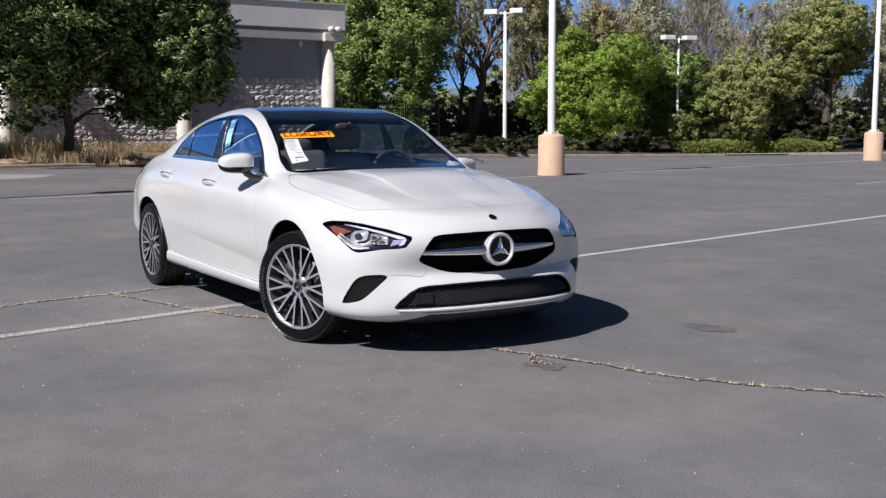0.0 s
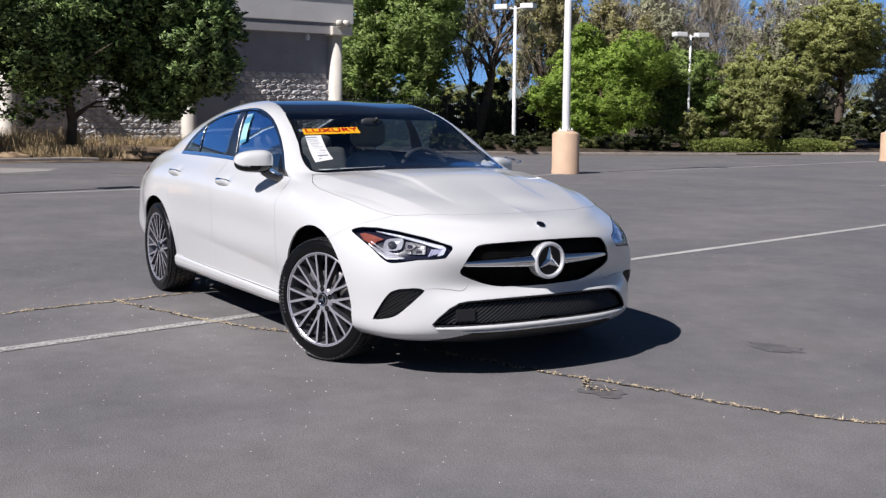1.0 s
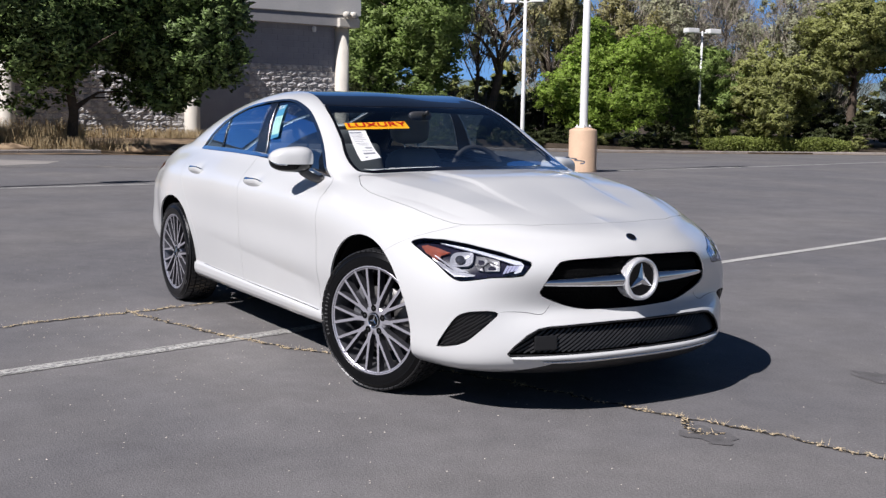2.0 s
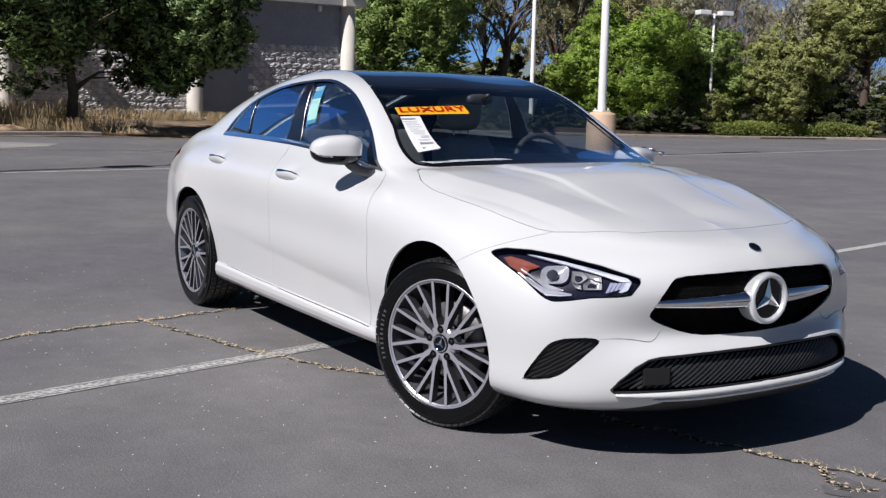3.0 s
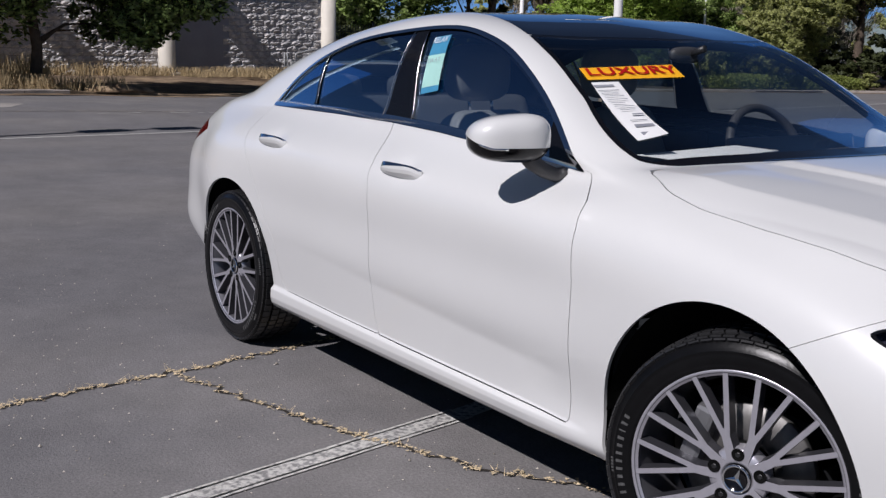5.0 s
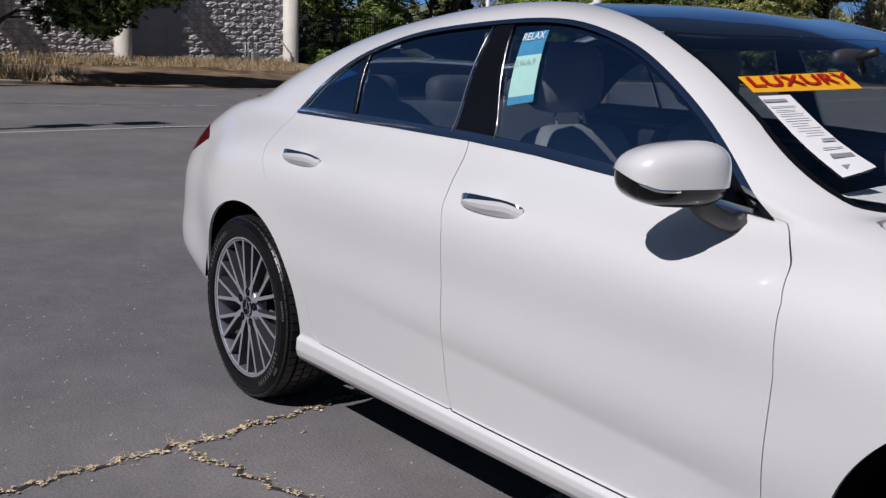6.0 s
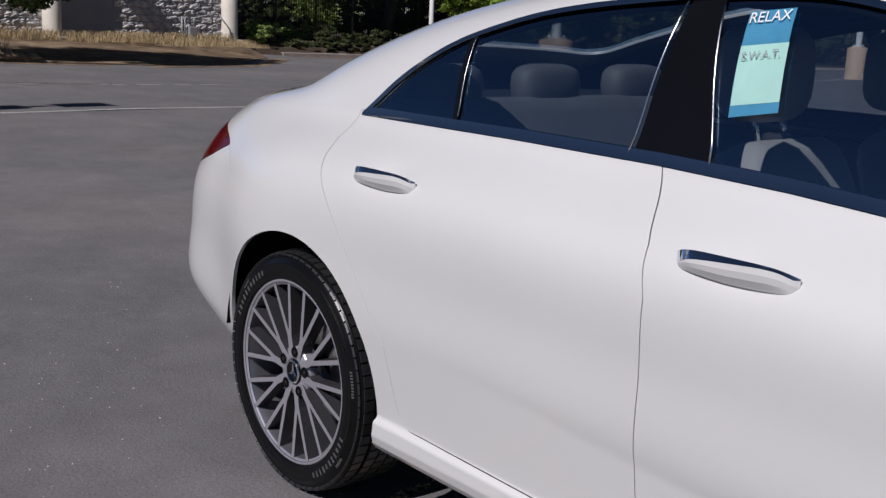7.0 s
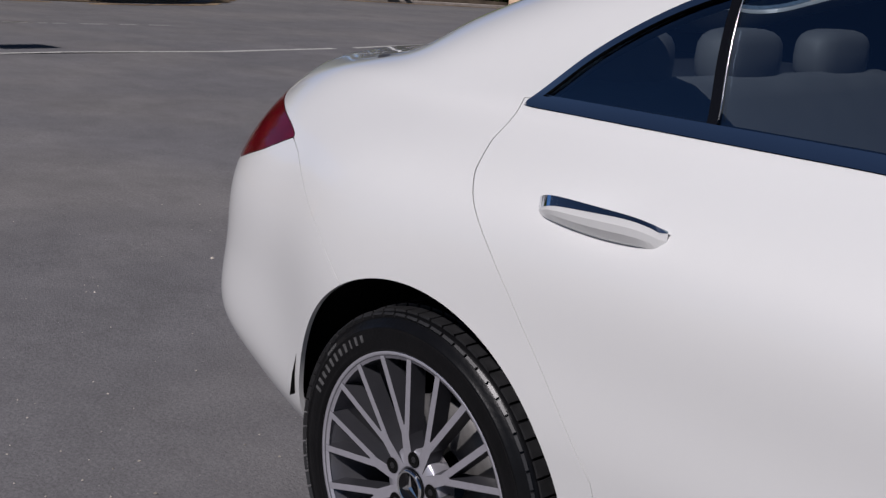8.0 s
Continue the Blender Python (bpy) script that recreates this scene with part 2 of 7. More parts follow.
LINE_G = [(2.2, 0, 0.745), (2.15, 0.28, 0.745), (1.99, 0.535, 0.757), (1.83, 0.68, 0.777), (1.66, 0.765, 0.808), (1.365, 0.804, 0.856), (1.02, 0.789, 0.911),
          (0.72, 0.765, 0.942), (0.42, 0.757, 0.968), (0.12, 0.752, 0.988), (-0.15, 0.747, 1), (-0.45, 0.743, 1.008), (-0.77, 0.737, 1.012), (-1.06, 0.73, 1.014),
          (-1.37, 0.72, 1.012), (-1.65, 0.708, 1.005), (-1.85, 0.685, 1.009), (-2.04, 0.62, 1.002), (-2.21, 0.465, 1.005), (-2.285, 0.26, 0.998), (-2.3, 0, 1)]
LINE_H = [(2.17, 0, 0.76), (2.12, 0.265, 0.765), (1.965, 0.505, 0.784), (1.81, 0.64, 0.805), (1.645, 0.715, 0.841), (1.365, 0.751, 0.886), (0.96, 0.748, 0.94),
          (0.72, 0.761, 0.973), (0.41, 0.731, 1.066), (0.12, 0.7, 1.115), (-0.15, 0.69, 1.15), (-0.45, 0.69, 1.15), (-0.75, 0.69, 1.13), (-1.05, 0.695, 1.098),
          (-1.365, 0.7, 1.055), (-1.64, 0.685, 1.037), (-1.83, 0.65, 1.034), (-2, 0.575, 1.027), (-2.16, 0.415, 1.03), (-2.235, 0.24, 1.034), (-2.25, 0, 1.037)]
LINE_I = [(2.12, 0, 0.78), (2.07, 0.235, 0.785), (1.93, 0.44, 0.809), (1.78, 0.55, 0.836), (1.62, 0.62, 0.868), (1.365, 0.64, 0.9116), (0.93, 0.703, 0.961),
          (0.7, 0.75, 0.999), (0.4, 0.698, 1.146), (0.1, 0.668, 1.251), (-0.15, 0.63, 1.3), (-0.45, 0.63, 1.295), (-0.76, 0.638, 1.258), (-1.06, 0.655, 1.19),
          (-1.38, 0.67, 1.118), (-1.65, 0.65, 1.072), (-1.81, 0.6, 1.056), (-1.97, 0.515, 1.043), (-2.12, 0.365, 1.041), (-2.19, 0.21, 1.043), (-2.21, 0, 1.045)]
LINE_J = [(2.06, 0, 0.795), (2, 0.175, 0.805), (1.87, 0.32, 0.837), (1.72, 0.4, 0.8676), (1.57, 0.44, 0.9011), (1.365, 0.45, 0.9454), (0.935, 0.655, 0.967),
          (0.695, 0.703, 1.04), (0.4, 0.651, 1.208), (0.1, 0.608, 1.326), (-0.15, 0.565, 1.372), (-0.45, 0.56, 1.37), (-0.77, 0.565, 1.335), (-1.08, 0.575, 1.277),
          (-1.41, 0.585, 1.195), (-1.68, 0.56, 1.117), (-1.81, 0.505, 1.08), (-1.94, 0.435, 1.061), (-2.07, 0.31, 1.052), (-2.14, 0.17, 1.052), (-2.16, 0, 1.052)]
LINE_K = [(2.02, 0, 0.805), (1.94, 0.09, 0.82), (1.81, 0.17, 0.86), (1.67, 0.2, 0.893), (1.53, 0.22, 0.928), (1.365, 0.23, 0.967), (1.075, 0.36, 0.985),
          (0.705, 0.4, 1.087), (0.425, 0.38, 1.253), (0.13, 0.36, 1.357), (-0.15, 0.34, 1.4), (-0.45, 0.33, 1.404), (-0.8, 0.33, 1.38), (-1.15, 0.34, 1.33),
          (-1.48, 0.345, 1.245), (-1.76, 0.335, 1.15), (-1.87, 0.3, 1.108), (-1.98, 0.245, 1.075), (-2.06, 0.17, 1.06), (-2.11, 0.09, 1.055), (-2.13, 0, 1.055)]
LINE_L = [(1.98, 0, 0.815), (1.9, 0, 0.83), (1.78, 0, 0.865), (1.65, 0, 0.898), (1.52, 0, 0.933), (1.365, 0, 0.972), (1.125, 0, 0.99),
          (0.735, 0, 1.1), (0.445, 0, 1.268), (0.15, 0, 1.376), (-0.15, 0, 1.413), (-0.45, 0, 1.415), (-0.8, 0, 1.393), (-1.17, 0, 1.343),
          (-1.5, 0, 1.262), (-1.79, 0, 1.16), (-1.9, 0, 1.115), (-1.99, 0, 1.08), (-2.06, 0, 1.062), (-2.1, 0, 1.055), (-2.12, 0, 1.055)]
LINES = [LINE_A, LINE_B, LINE_C, LINE_D, LINE_E, LINE_F, LINE_G, LINE_H, LINE_I, LINE_J, LINE_K, LINE_L]
COWL = 6


def spline(t, p, s):
    """Natural cubic spline through the points p at t, read at s."""
    t, p, s = np.asarray(t, float), np.asarray(p, float), np.asarray(s, float)
    n, h = len(t), np.diff(t)
    a, r = np.zeros((n, n)), np.zeros((n,) + p.shape[1:])
    a[0, 0] = a[-1, -1] = 1
    for i in range(1, n - 1):
        a[i, i - 1:i + 2] = h[i - 1], 2 * (h[i - 1] + h[i]), h[i]
        r[i] = 6 * ((p[i + 1] - p[i]) / h[i] - (p[i] - p[i - 1]) / h[i - 1])
    m = np.linalg.solve(a, r.reshape(n, -1)).reshape(r.shape)
    k = np.clip(np.searchsorted(t, s, side="right") - 1, 0, n - 2)
    shape = (-1,) + (1,) * (p.ndim - 1)
    w, g = (s - t[k]).reshape(shape), h[k].reshape(shape)
    b = (p[k + 1] - p[k]) / g - g * (2 * m[k] + m[k + 1]) / 6
    return p[k] + b * w + m[k] / 2 * w ** 2 + (m[k + 1] - m[k]) / (6 * g) * w ** 3


def body_net(per_u=14, per_v=17):
    """The half skin as a grid: points, u (column) and v (line)."""
    net = np.array(LINES, float)
    rows, cols = net.shape[:2]
    step = np.linalg.norm(np.diff(net[2:7], axis=1), axis=2).mean(0)
    t = np.r_[0, np.cumsum(step)]
    u = np.concatenate([np.linspace(i, i + 1, per_u, endpoint=False) for i in range(cols - 1)] + [[cols - 1]])
    s = np.interp(u, np.arange(cols), t)
    out = np.zeros((rows, len(u), 3))
    for j in range(rows):
        if j <= 6:
            out[j] = spline(t, net[j], s)
        else:
            front = u <= COWL
            out[j][front] = spline(t[:COWL + 1], net[j][:COWL + 1], s[front])
            out[j][~front] = spline(t[COWL:], net[j][COWL:], s[~front])
    v = np.concatenate([np.linspace(i, i + 1, per_v, endpoint=False) for i in range(rows - 1)] + [[rows - 1]])
    grid = np.zeros((len(v), len(u), 3))
    for i in range(len(u)):
        d = np.maximum(np.linalg.norm(np.diff(out[:, i], axis=0), axis=1), .012)
        tt = np.r_[0, np.cumsum(d ** .7)]
        grid[:, i] = spline(tt, out[:, i], np.interp(v, np.arange(rows), tt))
    grid[:, 0, 1] = grid[:, -1, 1] = 0
    grid[-1, :, 1] = 0
    return grid, u, v


def inside(points, poly):
    """Signed distance of 2D points to a closed outline (negative inside)."""
    a, b = np.asarray(poly, float), np.roll(np.asarray(poly, float), -1, axis=0)
    best, odd = np.full(len(points), 1e9), np.zeros(len(points), bool)
    for p, q in zip(a, b):
        e, w = q - p, points - p
        k = np.clip((w @ e) / max(e @ e, 1e-12), 0, 1)
        best = np.minimum(best, np.hypot(*(w - k[:, None] * e).T))
        if p[1] != q[1]:
            odd ^= ((p[1] > points[:, 1]) != (q[1] > points[:, 1])) & (points[:, 0] < p[0] + (points[:, 1] - p[1]) * e[0] / e[1])
    return np.where(odd, -best, best)


def clip(sheet, d):
    """The part of a sheet (points with normals, u, v; triangles) where d is negative, cut cleanly along d = 0."""
    a, f = sheet
    s = d > 0
    n = s[f].sum(1)
    rows, tri, made = [], [tuple(t) for t in f[n == 0]], {}

    def cross(i, j):
        key = (min(i, j), max(i, j))
        if key not in made:
            k = d[i] / (d[i] - d[j])
            made[key] = len(a) + len(rows)
            rows.append(a[i] + k * (a[j] - a[i]))
        return made[key]
    for t in f[(n == 1) | (n == 2)]:
        while s[t[0]] == s[t[1]] or s[t[0]] == s[t[2]]:
            t = np.roll(t, 1)
        x, y, z = (int(q) for q in t)
        p, q = cross(x, y), cross(x, z)
        if s[x]:
            tri += [(p, y, z), (p, z, q)]
        else:
            tri.append((x, p, q))
    a = np.vstack([a] + [np.array(rows)]) if rows else a
    tri = np.array(tri, int).reshape(-1, 3)
    used, back = np.unique(tri, return_inverse=True)
    a = a[used].copy()
    a[:, 3:6] /= np.linalg.norm(a[:, 3:6], axis=1, keepdims=True) + 1e-12
    return a, back.reshape(-1, 3)


def take(sheet, dist, gap=.0013):
    """Cuts a panel out: the panel, and what is left round it."""
    d = dist(sheet[0])
    return clip(sheet, d + gap), clip(sheet, -d + gap)


def edges_of(f):
    e = np.concatenate([f[:, [0, 1]], f[:, [1, 2]], f[:, [2, 0]]])
    key = np.sort(e, axis=1)
    _, first, count = np.unique(key, axis=0, return_index=True, return_counts=True)
    return e[first[count == 1]]


def panel(name, sheet, mat, parent, side=0, depth=.010, label="", lift=0.0, flange=True):
    """A skin panel with turned-in edges. side: -1 the car's right, 1 its left, 0 both halves in one."""
    a, f = sheet
    verts, norms, faces = [], [], []
    halves = {-1: (-1,), 1: (1,), 0: (-1, 1)}[side]
    for sign in halves:
        p, n = a[:, :3].copy(), a[:, 3:6].copy()
        p = p + n * lift
        p[:, 1] *= sign
        n[:, 1] *= sign
        base = sum(len(v) for v in verts)
        fn = np.cross(p[f[:, 1]] - p[f[:, 0]], p[f[:, 2]] - p[f[:, 0]])
        flip = (fn * n[f].mean(1)).sum(1) < 0
        g = f.copy()
        g[flip] = g[flip][:, ::-1]
        verts.append(p), norms.append(n), faces.append(g + base)
        if not flange:
            continue
        e = edges_of(g)
        e = e[(np.abs(p[e][:, :, 1]) > 1e-4).any(1)]
        idx, back = np.unique(e, return_inverse=True)
        back = back.reshape(-1, 2)
        o, i = p[idx], p[idx] - n[idx] * depth
        base = sum(len(v) for v in verts)
        k = len(idx)
        out = np.cross(p[e[:, 1]] - p[e[:, 0]], n[e[:, 0]])
        vn = np.zeros((k, 3))
        np.add.at(vn, back[:, 0], out), np.add.at(vn, back[:, 1], out)
        vn /= np.linalg.norm(vn, axis=1, keepdims=True) + 1e-12
        verts.append(np.vstack([o, i])), norms.append(np.vstack([vn, vn]))
        quads = np.concatenate([np.stack([back[:, 1], back[:, 0], back[:, 0] + k], 1), np.stack([back[:, 1], back[:, 0] + k, back[:, 1] + k], 1)])
        faces.append(quads + base)
    return mesh_object(name, np.vstack(verts), np.vstack(faces), mat, parent, label, np.vstack(norms))


XZ, XY, YZ = [0, 2], [0, 1], [1, 2]


def diag(a):
    """Across the front corner: distance along the corner's face, and height."""
    return np.stack([(a[:, 1] - a[:, 0]) * .7071, a[:, 2]], 1)


grid, gu, gv = body_net()
# raised middle of the bonnet, and a sharp crease along the doors
wide = np.abs(grid[..., 1])
edge = np.interp(grid[..., 0], [1.1, 1.3, 1.5, 1.8], [.36, .33, .305, .29])
dome = 1 - np.clip((wide - edge) / .022, 0, 1)
ridge = np.interp(grid[..., 0], [.93, 1.2, 1.47, 1.68, 1.88, 2.0], [.668, .652, .608, .548, .482, .44])
on_hood = (gu[None] < COWL) & (gv[:, None] > 6.6)
fade = np.clip((1.9 - grid[..., 0]) / .5, 0, 1)
tent = np.clip(1 - np.where(wide > ridge, (wide - ridge) / .105, (ridge - wide) / .20), 0, 1)
base = np.clip((grid[..., 0] - .95) / .15, 0, 1)
grid[..., 2] += np.where(on_hood, base * (.0075 * fade * dome * dome * (3 - 2 * dome) + .016 * tent * np.clip((2.0 - grid[..., 0]) / .3, 0, 1)), 0)
# flat lower facet of the doors below a falling crease, over a proud sill rail
low_rows = gv < 4.6
for j in range(grid.shape[1]):
    x = float(np.interp(2.8, gv, grid[:, j, 0]))
    k = min(max((x + 1.12) / .10, 0), max((.95 - x) / .30, 0), 1)
    if k <= 0 or not 6 < gu[j] < 13.6:
        continue
    z, y = grid[low_rows, j, 2].copy(), grid[low_rows, j, 1].copy()
    crease = np.interp(x, [-1.0, -.63, -.2, .16, .5, .8], [.530, .510, .478, .456, .432, .412])
    sill = np.interp(x, [-.9, -.45, 0, .75], [.307, .300, .294, .284])
    out = np.interp(crease, z, y)
    rail = np.interp(z, [.205, .222, .238, .262, sill - .006, sill], [.842, .864, .877, .885, .885, .882])
    step = np.clip((z - sill + .010) / .018, 0, 1)
    step = step * step * (3 - 2 * step)
    flat = np.where(z > crease, y, (out - .12 * (crease - z)) * step + rail * (1 - step))
    grid[low_rows, j, 1] = y + (flat - y) * k
# even out the roof between the screens; the middle line mirrors itself
calm = (np.clip((gu - 7.2) / .8, 0, 1) * np.clip((14.6 - gu) / 1.0, 0, 1))[None] * np.clip((gv - 9.35) / .5, 0, 1)[:, None]
for _ in range(120):
    z = np.vstack([grid[..., 2], grid[-2:-1, :, 2]])
    mean = grid[..., 2].copy()
    mean[1:, 1:-1] = (z[1:-1, :-2] + z[1:-1, 2:] + z[:-2, 1:-1] + z[2:, 1:-1]) / 4
    grid[..., 2] += (mean - grid[..., 2]) * calm * .8
# shallow dishes behind the door handles
for cx, cz in ((.015, .890), (-.995, .907)):
    dish = np.exp(-((grid[..., 0] - cx) / .062) ** 2 - ((grid[..., 2] - cz) / .030) ** 2)
    grid[..., 1] -= np.where(grid[..., 1] > .7, .010 * dish, 0)
along = np.gradient(grid, axis=1)
fold, high = int(np.searchsorted(gu, COWL)), gv > 7.2      # sharp fold where bonnet and screen meet
along[high, fold] = (grid[high, fold] - grid[high, fold - 1])
along[high, fold + 1] = (grid[high, fold + 2] - grid[high, fold + 1])
gn = np.cross(along, np.gradient(grid, axis=0))
gn /= np.linalg.norm(gn, axis=2, keepdims=True) + 1e-12
if gn[20, 140, 1] < 0:
    gn = -gn
gn[:, 0, 1] = gn[:, -1, 1] = 0
gn[-1, :, 1] = 0
uu, vv = np.meshgrid(gu, gv)
points = np.concatenate([grid, gn, uu[..., None], vv[..., None]], 2).reshape(-1, 8)
nv, nu = grid.shape[:2]
q = (np.arange(nv - 1)[:, None] * nu + np.arange(nu - 1)[None]).ravel()
tris = np.concatenate([np.stack([q, q + 1, q + nu + 1], 1), np.stack([q, q + nu + 1, q + nu], 1)])
SKIN = (points, tris)

FRONT_AXLE, REAR_AXLE = 1.395, -1.388


def arches(a):
    low = np.minimum(np.hypot(a[:, 0] - FRONT_AXLE + .008, a[:, 2] - .336) - .386, np.hypot(a[:, 0] - REAR_AXLE - .007, a[:, 2] - .333) - .378)
    return np.where(a[:, 1] > .5, low, 1.0)


DLO = [(.765, .945), (.64, .955), (.3, .980), (0, 1.0), (-.3, 1.012), (-.7, 1.018), (-1.22, 1.02), (-1.325, 1.02)] + [tuple(p) for p in smooth_line([
    (-1.325, 1.02), (-1.255, 1.079), (-1.20, 1.125), (-1.06, 1.211), (-.91, 1.263), (-.72, 1.305), (-.385, 1.338), (-.2, 1.347), (-.03, 1.341), (.12, 1.314), (.25, 1.272),
    (.39, 1.203), (.53, 1.118), (.637, 1.040), (.715, .980), (.765, .945)], 90)[1:-1]]


def dlo(a):
    return np.maximum.reduce([inside(a[:, XZ], DLO), (5.7 - a[:, 7]) * .1, (a[:, 7] - 9.6) * .1, (6.2 - a[:, 6]) * .1])


def uv_box(a, u0, u1, v0, r=.25):
    """Rounded patch of the roof: between two columns, inward of a line."""
    u = roof_u(a)
    du = np.abs(u - (u0 + u1) / 2) - (u1 - u0) / 2 + r
    dv = (v0 - .28 * np.clip((7.4 - a[:, 6]) / 1.1, 0, 1) + r) - a[:, 7]
    return (np.hypot(np.maximum(du, 0), np.maximum(dv, 0)) + np.minimum(np.maximum(du, dv), 0) - r) * .2


def roof_u(a):
    return a[:, 6] - .10 * (11 - a[:, 7]) * np.clip((a[:, 6] - 7) / 1.2, 0, 1) * np.clip((12 - a[:, 6]) / 2, 0, 1)


def glass_top(a):
    """Screen and roof glass share one side edge, which runs on without a step."""
    return np.interp(roof_u(a), [8.1, 8.9], [9.32, 9.40])


def screen_box(a):
    return np.maximum(uv_box(a, 6.03, 9.6, glass_top(a)), (roof_u(a) - 8.47) * .2)


def roof_box(a):
    return np.maximum(uv_box(a, 7.4, 12.1, glass_top(a), .10), (8.47 - roof_u(a)) * .2)


def band(a, lo, hi):
    """Keeps a shape to some of the lines."""
    return np.maximum((lo - a[:, 7]) * .1, (a[:, 7] - hi) * .1)


HOOD = [(1.6, -.2), (2.035, -.2), (2.035, 0), (2.025, .15), (1.985, .39), (1.9, .55), (1.83, .64), (1.78, .676), (1.70, .71), (1.62, .735), (1.5, .755), (1.39, .764), (1.2, .770), (1.07, .752), (1.0, .72), (.925, .69), (.895, .672), (.86, .64), (.86, -.2)]
FRONT_DOOR = [(.76, .98), (.815, .92), (.868, .882), (.891, .82), (.894, .68), (.880, .52), (.868, .40), (.858, .283), (.75, .285), (0, .295), (-.155, .298), (-.172, .35), (-.175, .42), (-.176, .49), (-.170, .65), (-.168, .80), (-.195, .89), (-.235, .945), (-.285, 1.01), (-.3, 1.4), (.5, 1.4)]
REAR_DOOR = [(-.285, 1.01), (-.235, .945), (-.195, .89), (-.168, .80), (-.170, .65), (-.176, .49), (-.175, .42), (-.172, .35), (-.155, .298), (-.45, .302), (-.88, .312), (-.915, .34), (-.957, .505), (-1.062, .648), (-1.15, .76), (-1.20, .815), (-1.27, .88), (-1.305, .92), (-1.328, .965), (-1.325, 1.05), (-1.3, 1.4), (-.3, 1.4)]
HEADLAMP = [(-.622, .722), (-.645, .733), (-.680, .740), (-.775, .740), (-.880, .728), (-1.030, .701), (-1.168, .663), (-1.164, .648), (-1.136, .607), (-1.10, .601), (-1.004, .597), (-.92, .584), (-.880, .580), (-.855, .584), (-.829, .598), (-.749, .655)]
GRILLE_HALF = [(0, .6835), (.148, .682), (.286, .677), (.35, .6735), (.387, .667), (.404, .655), (.418, .638), (.440, .606), (.456, .570), (.466, .546), (.469, .535), (.464, .525), (.446, .513), (.408, .496), (.343, .472), (.289, .458), (.237, .451), (.109, .447), (0, .446)]
GRILLE = GRILLE_HALF + [(-a, b) for a, b in GRILLE_HALF[-2:0:-1]]
INTAKE = [(-.3, .396), (0, .398), (.142, .398), (.3, .396), (.440, .391), (.487, .383), (.535, .358), (.582, .315), (.606, .282), (.596, .273), (.42, .275), (.2, .278), (0, .279), (-.4, .275)]
VENT = [(-.768, .289), (-.78, .315), (-.805, .354), (-.843, .408), (-.862, .430), (-.880, .443), (-.921, .456), (-.995, .460), (-1.030, .455), (-1.038, .449), (-1.034, .438), (-.977, .384), (-.930, .342), (-.905, .323), (-.868, .307), (-.82, .297)]
TAIL = [(-1.878, .887), (-1.90, .897), (-1.93, .907), (-2.03, .931), (-2.14, .952), (-2.5, .952), (-2.5, .79), (-2.133, .798), (-1.99, .842)]

car = group_thing("car", "white four-door coupe saloon with black panoramic roof, parked on the asphalt", "car")
RED_LENS = material("red_lamp_lens", (.085, .001, .005), rough=.12, vary=.3, scale=18, coat=.08, spec=.25)
body = clip(SKIN, -arches(points))
side_glass, body = take(body, dlo, 0)
windscreen, body = take(body, screen_box, .001)
roof_pane, body = take(body, roof_box, .001)
rear_pane, body = take(body, lambda a: uv_box(a, 12.22, 14.55, 9.45), .001)
hood_sheet, body = take(body, lambda a: np.maximum.reduce([inside(a[:, XY], HOOD), band(a, 5.6, 99), (a[:, 6] - 5.97) * .1]))
lamp_sheet, body = take(body, lambda a: np.maximum.reduce([inside(diag(a), HEADLAMP), band(a, 3, 6.3), (a[:, 6] - 6) * .1, (.42 - a[:, 1])]), .001)
grille_hole, body = take(body, lambda a: np.maximum(inside(a[:, YZ], GRILLE), (a[:, 6] - 3) * .1), 0)
intake_hole, body = take(body, lambda a: np.maximum(inside(a[:, YZ], INTAKE), (a[:, 6] - 3.5) * .1), 0)
vent_hole, body = take(body, lambda a: np.maximum(inside(diag(a), VENT), (a[:, 6] - 4.5) * .1), 0)
tail_sheet, body = take(body, lambda a: np.maximum.reduce([inside(a[:, XZ], TAIL), (15 - a[:, 6]) * .1, band(a, 4, 7), .28 - a[:, 1]]), .001)
door_f, body = take(body, lambda a: np.maximum.reduce([inside(a[:, XZ], FRONT_DOOR), band(a, 1.0, 6.45), (6.0 - a[:, 6]) * .1]))
door_r, body = take(body, lambda a: np.maximum.reduce([inside(a[:, XZ], REAR_DOOR), band(a, 1.0, 6.45), (6.0 - a[:, 6]) * .1]), .0010)
# bumper ahead of a line from the arch to the lamp; rear bumper below and behind a line from lamp to arch
bumper_f, body = take(body, lambda a: np.maximum.reduce([-(a[:, 0] - 1.585 - (a[:, 2] - .669) * 1.9) * .47, (a[:, 6] - 5) * .1]), .0007)
REAR_CUT = [(-3, .79), (-2.133, .798), (-1.99, .842), (-1.882, .884), (-1.83, .862), (-1.762, .818), (-1.664, .752), (-1.575, .670), (-1.5, .6), (-1.5, 0), (-3, 0)]
bumper_r, body = take(body, lambda a: np.maximum(inside(a[:, XZ], REAR_CUT), (14.5 - a[:, 6]) * .1), .0008)
TRUNK = [(-1.86, -.2), (-1.86, .42), (-1.90, .47), (-2.05, .47), (-2.2, .44), (-2.5, .44), (-2.5, -.2)]
trunk_sheet, body = take(body, lambda a: np.maximum.reduce([inside(a[:, XY], TRUNK), band(a, 4.4, 99), (14.5 - a[:, 6]) * .1]))
fender_f, body = take(body, lambda a: np.maximum((a[:, 6] - 6.18) * .25, band(a, 0, 7.6)), 0)

